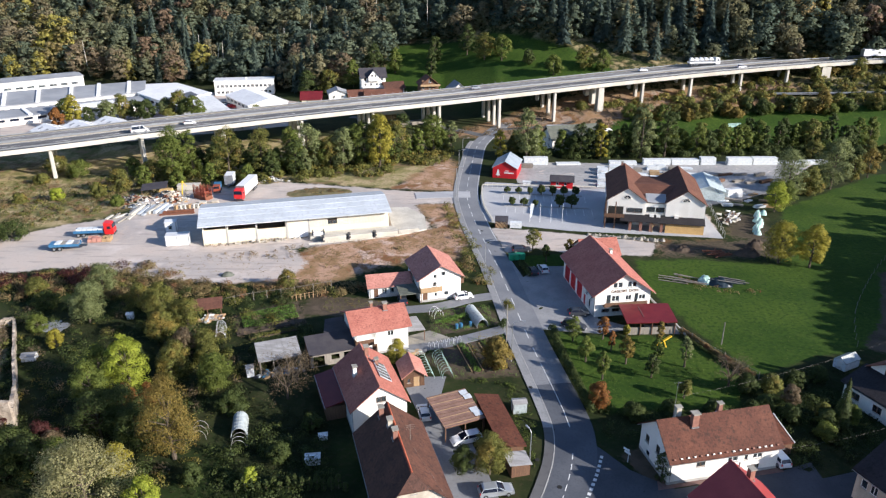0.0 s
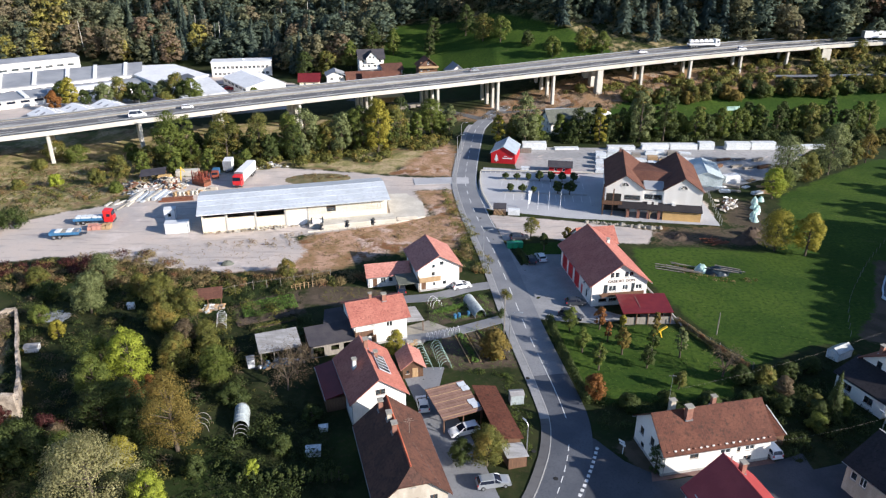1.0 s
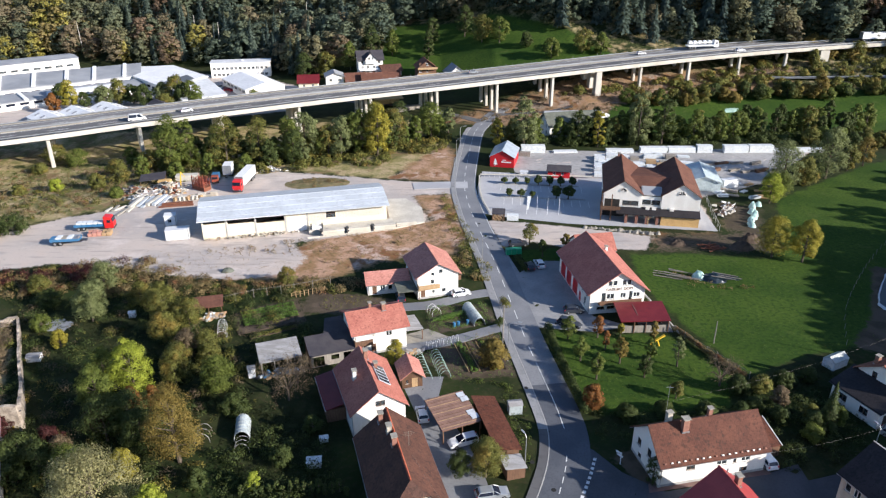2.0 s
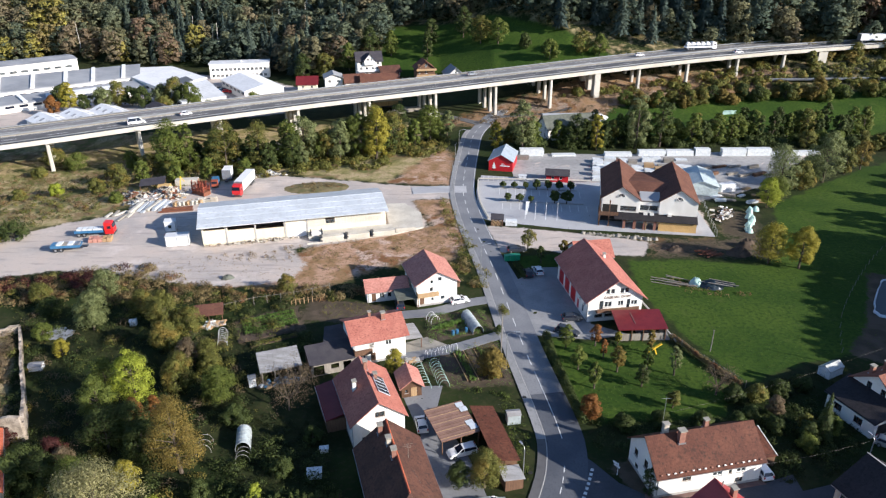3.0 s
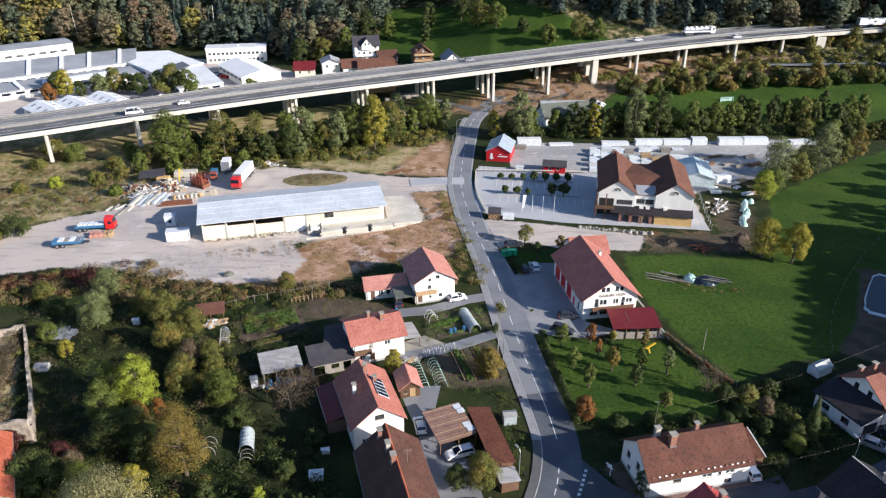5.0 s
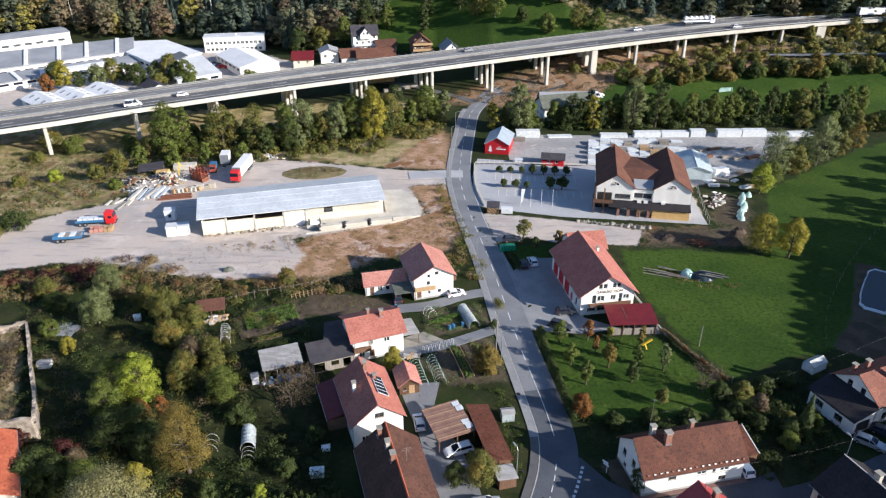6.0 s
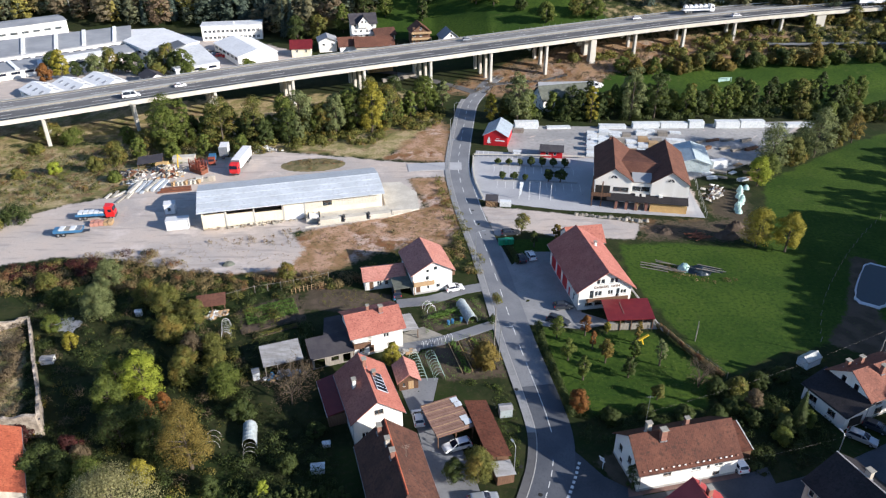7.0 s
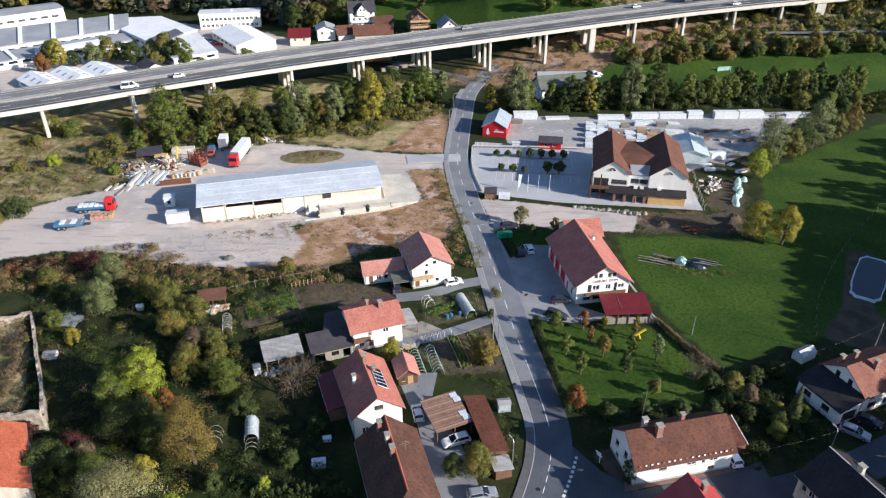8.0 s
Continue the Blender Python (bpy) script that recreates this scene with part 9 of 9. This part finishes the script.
    b = part("container_body", boxes((-1.8 + 1.25 * i, -0.7 + 1.25 * i, -0.6, 0.6, 0.1, 1.35)), M["green_paint"], GC)
    part("container_lid", boxes((-1.84 + 1.25 * i, -0.66 + 1.25 * i, -0.64, 0.64, 1.354, 1.5)), M["green_paint"], b)
hedge("hedge", [(17.6, 147), (18.6, 143.5), (19.0, 140.6)], 1.2, 1.5, "leaf_dark", "low dark bushes on the verge")

# poles stacked on the meadow
for i in range(14):
    a = -24 + ry.uniform(-7, 7)
    solo("round_pole", tube(bmesh.new(), (-3, 0, 0), (3, 0, 0), 0.11, 0.09, 7), M["wood_grey"], "grey wooden pole lying on the meadow", "pole", pose(50.8 + ry.uniform(-1.5, 2.6), 138.2 + ry.uniform(-1.6, 1.6), 0.12 + 0.16 * (i % 3), 0, 0, a), "poles on the meadow")
heap("tarpaulin", 59.0, 136.6, 5.6, 3.4, 1.4, M["blue_film"], "long mound under dark blue tarpaulin", "mound", 61, -20)
heap("net_cover", 56.2, 137.6, 3.0, 2.6, 1.5, M["green_film"], "mound under pale green net cover", "mound", 62, -20)
for i in range(10):
    solo("round_pole", tube(bmesh.new(), (-2.6, 0, 0), (2.6, 0, 0), 0.12, 0.1, 7), M["blue_film"] if i % 2 else M["wood_grey"], "wrapped pole on the covered pile", "pole", pose(60.0 + ry.uniform(-1.5, 2.2), 136.2 + ry.uniform(-1.2, 1.2), 1.0 + 0.14 * (i % 3), 0, 0, -22 + ry.uniform(-9, 9)), "poles on the meadow")
stuff_cloud("pile_weeds", scatter([(48, 141), (58, 139), (66, 133), (66, 131), (54, 133)], 50, 41, 0.3, 0.6), M["weed"], "dry weeds round the stacked poles", "weeds", 60, 0.3, 41)
PD = thing("covered_pool", "long pool under a dark blue cover with pale folded edge", "pool", pose(95.6, 130.6, 0, 0, 0, -34.6))


def pool_ring(k, wave=0.0):
    """A rounded oblong, 1 for the pool's own edge, rippled like loosely laid film."""
    return [(k * 3.1 * math.copysign(abs(math.cos(a)) ** 0.45, math.cos(a)) + wave * math.sin(9 * a + 1), k * 9.6 * math.copysign(abs(math.sin(a)) ** 0.45, math.sin(a)) + wave * math.sin(11 * a)) for a in np.linspace(0, math.tau, 73)[:-1]]


def pool_edge():
    bm = bmesh.new()
    rings = [[bm.verts.new((x, y, z)) for x, y in pool_ring(k, w)] for k, w, z in ((1.04, 0.14, 0.02), (1.02, 0.12, 0.3), (0.965, 0.1, 0.34), (0.95, 0.06, 0.2))]
    for r0, r1 in zip(rings, rings[1:]):
        for i in range(len(r0)):
            bm.faces.new((r0[i], r0[(i + 1) % len(r0)], r1[(i + 1) % len(r0)], r1[i]))
    return bm


part("rim", pool_edge(), M["sheet_pale"], PD, "pale folded film edge")
bm = bmesh.new()
bm.faces.new([bm.verts.new((x, y, 0.24)) for x, y in pool_ring(0.96)])
part("cover", bm, M["blue_film"], PD)

# wire fence across the meadow
MF = thing("wire_fence", "thin wire fence on slender posts across the meadow", "fence")
FENCE_LINE = smooth_line([(114.2, 162), (104, 152), (95, 142), (87, 132), (80.8, 123.3), (76.8, 116), (74.3, 110.5)], 3.0)
fence_post = mesh_of("post", tube(bmesh.new(), (0, 0, -0.2), (0, 0, 1.25), 0.045, 0.04, 6), M["wood_grey"])
for x, y in FENCE_LINE[:, :2]:
    part("post", fence_post, None, MF, m=pose(x, y, 0))
for z in (0.55, 1.1):
    part("wire", sweep(bmesh.new(), FENCE_LINE[:, :2], [(-0.005, z), (-0.005, z + 0.01), (0.005, z + 0.01), (0.005, z)]), M["rubber"], MF)

# ---- gardens ----
def hoops(name, x, y, rz, n, gap, wide, high, material, label, cover=None, category="tunnel frame", length_bars=True, r=0.03):
    """A row of bent garden hoops, with lengthways bars and, where it has one, a film cover."""
    ob = thing(name, label, category, pose(x, y, 0, 0, 0, rz))
    arc = [(wide / 2 * math.cos(a), high * math.sin(a) ** 0.8 if math.sin(a) > 0 else 0.0) for a in np.linspace(0, math.pi, 11)]
    for i in range(n):
        bm = bmesh.new()
        bent_tube(bm, [(a0, i * gap, z0) for a0, z0 in arc], r)
        part("hoop", bm, material, ob)
    if cover:
        bm = bmesh.new()
        rings = [[bm.verts.new((px * 0.99, (n - 1) * gap * k / (n * 2), pz * (0.985 if k % 2 else 0.96))) for px, pz in arc] for k in range(n * 2 + 1)]
        for a, b in zip(rings, rings[1:]):
            for j in range(len(arc) - 1):
                bm.faces.new((a[j], a[j + 1], b[j + 1], b[j]))
        part("film", bm, cover, ob, "translucent white film")
    return ob


hoops("poly_tunnel", 7.5, 117.6, 19, 8, 0.95, 2.2, 1.7, M["film_pale"], "small white film tunnel in the garden", M["film"], "poly tunnel")
hoops("poly_tunnel", -29.6, 84.3, 11, 6, 0.85, 2.3, 1.9, M["film_pale"], "white film tunnel standing in the dark garden", M["film"], "poly tunnel")
hoops("tunnel_frame", -29.0, 81.8, 8, 3, 0.9, 2.2, 1.7, M["kerb"], "bare white hoops before the film tunnel")
hoops("tunnel_frame", -35.4, 84.0, 8, 3, 1.2, 2.2, 1.7, M["kerb"], "bare pale hoops beside the walnut tree")
hoops("tunnel_frame", -40.6, 113.0, 14, 7, 0.75, 1.8, 1.7, M["white_paint"], "row of white garden hoops")
hoops("tunnel_frame", -2.3, 99.8, 15, 9, 0.85, 1.9, 1.5, M["green_film"], "row of pale green hoops over vegetable beds", r=0.025)
hoops("tunnel_frame", 0.8, 100.4, 15, 9, 0.85, 1.9, 1.5, M["green_film"], "row of pale green hoops over vegetable beds", r=0.025)
hoops("tunnel_frame", -2.4, 109.9, -66, 9, 0.75, 1.2, 1.2, M["white_paint"], "low white hoops beside the lane")
hoops("tunnel_frame", -0.8, 121.5, 30, 3, 1.0, 2.0, 1.6, M["white_paint"], "white garden hoops by the house")


def bed(x, y, rz, l, w, leaf, label, n=None, h=0.35, seed=0):
    """A soil bed with rows of plants."""
    ob = thing("vegetable_bed", label, "vegetable bed", pose(x, y, 0, 0, 0, rz), "vegetable beds")
    part("soil", boxes((-l / 2, l / 2, -w / 2, w / 2, -0.1, 0.12)), M["soil"], ob)
    if leaf:
        rs = np.random.RandomState(seed)
        n = n or int(l / 0.45)
        cl = [leaf_cloud(rs, (-l / 2 + l * (i + 0.5) / n, rs.uniform(-0.2, 0.2) * w + j * w * 0.26, 0.12 + h * 0.5), (0.26, 0.26, h * 0.6), 34, 0.2) for i in range(n) for j in (-1, 1)]
        v, q, nr = join(cl)
        part("foliage", fast_mesh("foliage", v, q, M[leaf], normals=nr), None, ob)


for i in range(5):
    bed(-34.6 + 0.45 * i, 124.2 - 1.15 * i, 25, 10.5, 0.95, "veg", "bed of bright green leafy vegetables", seed=i)
bed(-33.4, 117.6, 25, 11, 2.2, None, "bed of dark bare soil")
bed(-31.5, 115.2, 25, 9, 1.0, "leaf_olive", "bed of withered vegetables", seed=9)
for i in range(4):
    bed(4.6 + 2.0 * i, 106.6 + 0.4 * i, 105, 10, 1.1, None if i % 2 else "veg", "narrow garden bed by the lane", seed=20 + i)
for i in range(3):
    bed(0.6 + 1.5 * i, 119.6 + 0.9 * i, 20, 4.6, 1.1, "veg", "bed of green garden plants", seed=30 + i, h=0.7)
plank = mesh_of("edging_plank", boxes((-4.6, 4.6, -0.04, 0.04, 0, 0.25)), M["wood_pale"])
for i, (x, y) in enumerate(((3.7, 106.4), (5.6, 106.9), (7.6, 107.2))):
    solo("edging_plank", plank, None, "weathered timber edging of a garden bed", "edging", pose(x, y, 0.1, 0, 0, 105), "bed edging")


def fence(name, pts, post_h, gap, label, rails=2, material="wood_grey", thick=0.05):
    ln = smooth_line(pts, gap)
    ob = thing(name, label, "fence", pose(0, 0, 0))
    for x, y in ln:
        part("post", boxes((x - thick, x + thick, y - thick, y + thick, 0, post_h * ry.uniform(0.9, 1.1))), M[material], ob)
    for i, ((x0, y0), (x1, y1)) in enumerate(zip(ln, ln[1:])):
        for r in range(rails):
            z = post_h * (0.9 - 0.4 * r)
            part("rail", tube(bmesh.new(), (x0, y0, z), (x1, y1, z), 0.03, 0.03, 4), M[material], ob)


fence("garden_fence", [(-45, 125.6), (-38.5, 129), (-30.6, 131.4), (-23.5, 134.6)], 1.9, 2.6, "tall thin wooden posts with wires", 1)
fence("bean_frame", [(-30.6, 128.6), (-24.2, 131.4)], 1.3, 0.8, "pale timber bean frame in the garden", 2, "wood_pale", 0.06)
fence("orchard_fence", [(44.2, 115.2), (47.8, 108), (52.3, 100)], 1.4, 2.2, "wooden post fence beside the dry hedge", 2)
fence("store_fence", [(69.8, 163), (72, 176), (74, 186)], 1.8, 2.6, "grey wire fence beside the store", 2, "metal", 0.04)
SH = thing("old_shed", "old garden shed with rusty brown roof and firewood", "shed", pose(-46.0, 123.4, 0, 0, 0, 14))
pent_roof(SH, [(-3.0, -1.8, 1.8), (2.8, -1.8, 1.8), (2.8, 1.8, 2.5), (-3.0, 1.8, 2.5)], 0.12, M["tile_rust"], posts=[(x, y, 1.7) for x in (-2.7, 0, 2.5) for y in (-1.5, 1.5)])
part("wall", boxes((-2.8, 2.6, 1.4, 1.5, 0, 2.2)), M["wood"], SH)
rubble("firewood_heap", -45.2, 120.8, 14, 6, 3, 0.9, 45, ["wood_pale", "wood_grey", "white_sheet"], "heap of firewood and pale clutter by the shed", "firewood", 14)
rubble("shed_clutter", -27.5, 101.6, 20, 8, 2.4, 0.8, 40, ["wood_grey", "white_paint", "dark_paint", "wood_pale", "blue_paint"], "clutter stored under the open shed", "clutter", 15)
rubble("garden_clutter", -5.4, 108.2, 14, 5, 2, 0.5, 20, ["wood_grey", "wood_pale", "kerb"], "small garden clutter before the house", "clutter", 16)


def small_hut(x, y, rz, l, w, h, material, label, roof="white_sheet"):
    ob = thing("garden_box", label, "garden box", pose(x, y, 0, 0, 0, rz))
    part("box", boxes((-l / 2, l / 2, -w / 2, w / 2, 0, h)), M[material], ob)
    bm = bmesh.new()
    slab(bm, [(-l / 2 - 0.1, -w / 2 - 0.1, h + 0.08), (l / 2 + 0.1, -w / 2 - 0.1, h + 0.08), (l / 2 + 0.1, 0, h + 0.4), (-l / 2 - 0.1, 0, h + 0.4)], 0.06)
    slab(bm, [(-l / 2 - 0.1, 0, h + 0.4), (l / 2 + 0.1, 0, h + 0.4), (l / 2 + 0.1, w / 2 + 0.1, h + 0.08), (-l / 2 - 0.1, w / 2 + 0.1, h + 0.08)], 0.06)
    part("lid", bm, M[roof], ob)


small_hut(-18.0, 79.2, 6, 2.0, 1.3, 1.0, "white_sheet", "white garden chest standing in shade")
small_hut(-71.8, 106.2, 8, 2.2, 1.6, 0.9, "white_paint", "white garden bench box on the lawn", "grey_sheet")
small_hut(-60.4, 121.2, 10, 1.2, 1.0, 1.0, "white_paint", "small white hutch in the garden")
small_hut(11.7, 91.2, 8, 2.1, 1.5, 1.7, "film", "small pale garden shelter by the road", "grey_sheet")
small_hut(-17.4, 84.4, 12, 1.2, 0.8, 0.7, "white_paint", "small white crate in the garden")
small_hut(-32.2, 101.2, 20, 1.2, 1.4, 1.6, "white_paint", "white cabinet beside the open shed", "grey_sheet")
for x, y in ((2.6, 117.2), (3.4, 117.6), (5.2, 118.2), (-8.6, 126.2)):
    solo("rain_barrel", tube(bmesh.new(), (0, 0, 0), (0, 0, 0.95), 0.32, 0.3, 12), M["blue_paint"], "blue plastic rain barrel in the garden", "barrel", pose(x, y, 0), "rain barrels")
HP = heap("garden_pond", -74, 118, 7.5, 6.0, 0.14, M["grey_roof"], "flat grey gravel patch in the garden", "gravel patch", 70)
GN = thing("greenhouse", "small white-glazed garden greenhouse with pale frame", "greenhouse", pose(68.8, 104.0, 0, 0, 0, -62))
gable_house(GN, 2.2, 3.8, 1.4, 2.1, M["white_sheet"], M["film_pale"], over=0.06, end=0.05, gutters=False, doors=[("S", 0, 0.05, 0.8, 1.5, M["frame_white"])])

# ---- lamps, poles, cables ----
def street_lamp(x, y, h, rz, label="grey steel street lamp with curved arm", arm=1.6):
    ob = thing("street_lamp", label, "street lamp", pose(x, y, 0, 0, 0, rz), "street lamps")
    bm = bmesh.new()
    tube(bm, (0, 0, 0), (0, 0, h - 0.5), 0.09, 0.06, 8)
    tube(bm, (0, 0, h - 0.5), (arm * 0.4, 0, h - 0.08), 0.05, 0.045, 6)
    tube(bm, (arm * 0.4, 0, h - 0.08), (arm, 0, h), 0.045, 0.04, 6)
    part("post", bm, M["metal"], ob)
    part("lamp_head", boxes((arm - 0.1, arm + 0.55, -0.12, 0.12, h - 0.04, h + 0.08)), M["silver_paint"], ob)
    part("base", tube(bmesh.new(), (0, 0, 0), (0, 0, 0.5), 0.13, 0.12, 8), M["metal"], ob)


street_lamp(5.0, 215, 9, 10)
street_lamp(6.6, 230, 9, 8)
street_lamp(3.9, 196, 9, 4)
street_lamp(11.8, 105.5, 8, -8)
street_lamp(11.9, 78.4, 6, 120, "slim street lamp beside the brown shed", 0.7)
street_lamp(9.2, 141.5, 8, 10)
street_lamp(61.5, 79.5, 6.5, 110, "street lamp on the side street bank", 0.6)
for x, y, h in ((11.3, 110.5, 8.5), (11.0, 107.5, 6.5), (50.2, 111.2, 4.6), (80.3, 102.5, 9.0)):
    solo("utility_pole", tube(bmesh.new(), (0, 0, -0.1), (0, 0, h), 0.12, 0.08, 8), M["wood_grey"], "weathered wooden utility pole", "pole", pose(x, y, 0), "utility poles")


def cable(a, b, sag, r=0.011):
    bm = bmesh.new()
    a, b = Vector(a), Vector(b)
    pts = [a.lerp(b, i / 14) - Vector((0, 0, sag * 4 * (i / 14) * (1 - i / 14))) for i in range(15)]
    bent_tube(bm, pts, r * 0.7, 4)
    solo("cable", bm, M["wood_grey"], "thin overhead cable between the houses", "cable", group="overhead cables")


cable((80.3, 102.5, 8.8), (33.0, 82.5, 8.6), 1.2)
cable((80.3, 102.5, 8.8), (74.5, 93.5, 7.4), 0.3)
cable((-3.6, 71, 9.0), (12, 40, 8.5), 0.6)
cable((11.9, 78.4, 5.8), (9.4, 91.5, 3.2), 0.3)
cable((61.5, 79.5, 6.0), (44.5, 76.6, 4.2), 0.5)
mast = thing("roof_mast", "thin steel aerial mast behind the long house", "aerial", pose(33.2, 84.9, 0))
part("mast", tube(bmesh.new(), (0, 0, 0), (0, 0, 9.5), 0.04, 0.03, 6), M["metal"], mast)
part("aerial_bar", tube(bmesh.new(), (-0.6, 0, 9.2), (0.6, 0, 9.2), 0.02, 0.02, 4), M["metal"], mast)
cyp = [(29.2, 75.6, 4.6, 2.3), (29.6, 79.6, 2.6, 1.3)]
for x, y, h, w in cyp:
    plant("broad", x, y, h, w, "leaf_dark", "narrow dark conifer beside the house wall", detail=0.4, size=0.22, low=0.02, tall=True)
for i in range(16):
    plant("broad", -27 + 0.95 * i, 73.4 + 0.3 * (i % 3), ry.uniform(1.6, 2.6), 1.0, "leaf_dark", "young conifer in the garden hedge row", detail=0.15, size=0.22, low=0.02, tall=True, group="hedge conifers", variants=2)
solo("signpost", boxes((-0.04, 0.04, -0.04, 0.04, 0, 2.2), (-0.9, 0.1, -0.03, 0.03, 1.8, 2.1), (-0.7, 0.3, -0.035, 0.035, 1.4, 1.68)), M["white_paint"], "white fingerpost at the junction", "signpost", pose(25.6, 79.2, 0, 0, 0, -50))
solo("goal", boxes((-2.5, 2.5, -0.06, 0.06, 1.95, 2.1), (-2.5, -2.38, -0.06, 0.06, 0, 2.0), (2.38, 2.5, -0.06, 0.06, 0, 2.0), (-2.4, 2.4, 0.9, 0.95, 0, 1.6)), M["green_film"], "pale football goal on the far meadow", "goal", pose(116, 279, land_at(116, 279), 0, 0, 4))
MB = solo("covered_machine", boxes((-1.6, 1.6, -0.2, 0.2, 1.5, 1.7), (-0.1, 0.1, -0.1, 0.1, 0, 1.6)), M["yellow_paint"], "yellow board sign in the orchard", "sign", pose(39.6, 109.4, 0.6, 0, -22, 20))

# ---- unseen trees added beyond the view to the east, to throw shade on the meadow ----
east = [(103 + 2.1 * k, 58 + 5.2 * k, 20.8 + 0.5 * (k % 3)) for k in range(17) if not 1 < k < 6] + [(113 + 2.1 * k, 62 + 5.2 * k, 23) for k in range(16) if not k < 6] + [(108 + 2.1 * k, 60.6 + 5.2 * k, 21) for k in range(7, 17)] + [(106 + 2.1 * j, 70 + 4.6 * j, 21 + 0.5 * (j % 2)) for j in range(6)] + [(104.2 + 2.1 * k, 60.6 + 5.2 * k, 21) for k in range(6, 17)] + [(80, 70, 13), (84, 75, 14), (79, 64, 13)] + [(147, 152, 20), (149.5, 156.5, 21), (151, 160, 19), (158, 170, 18), (160, 174, 20), (168, 184, 17), (94, 48, 16), (172, 192, 16)]
for x, y, h in east:
    plant("broad", x, y, h, 11, "leaf_dark", "unseen tall tree added east of the view for its shade", detail=0.25, size=1.6, low=0.05, group="eastern trees", variants=2)
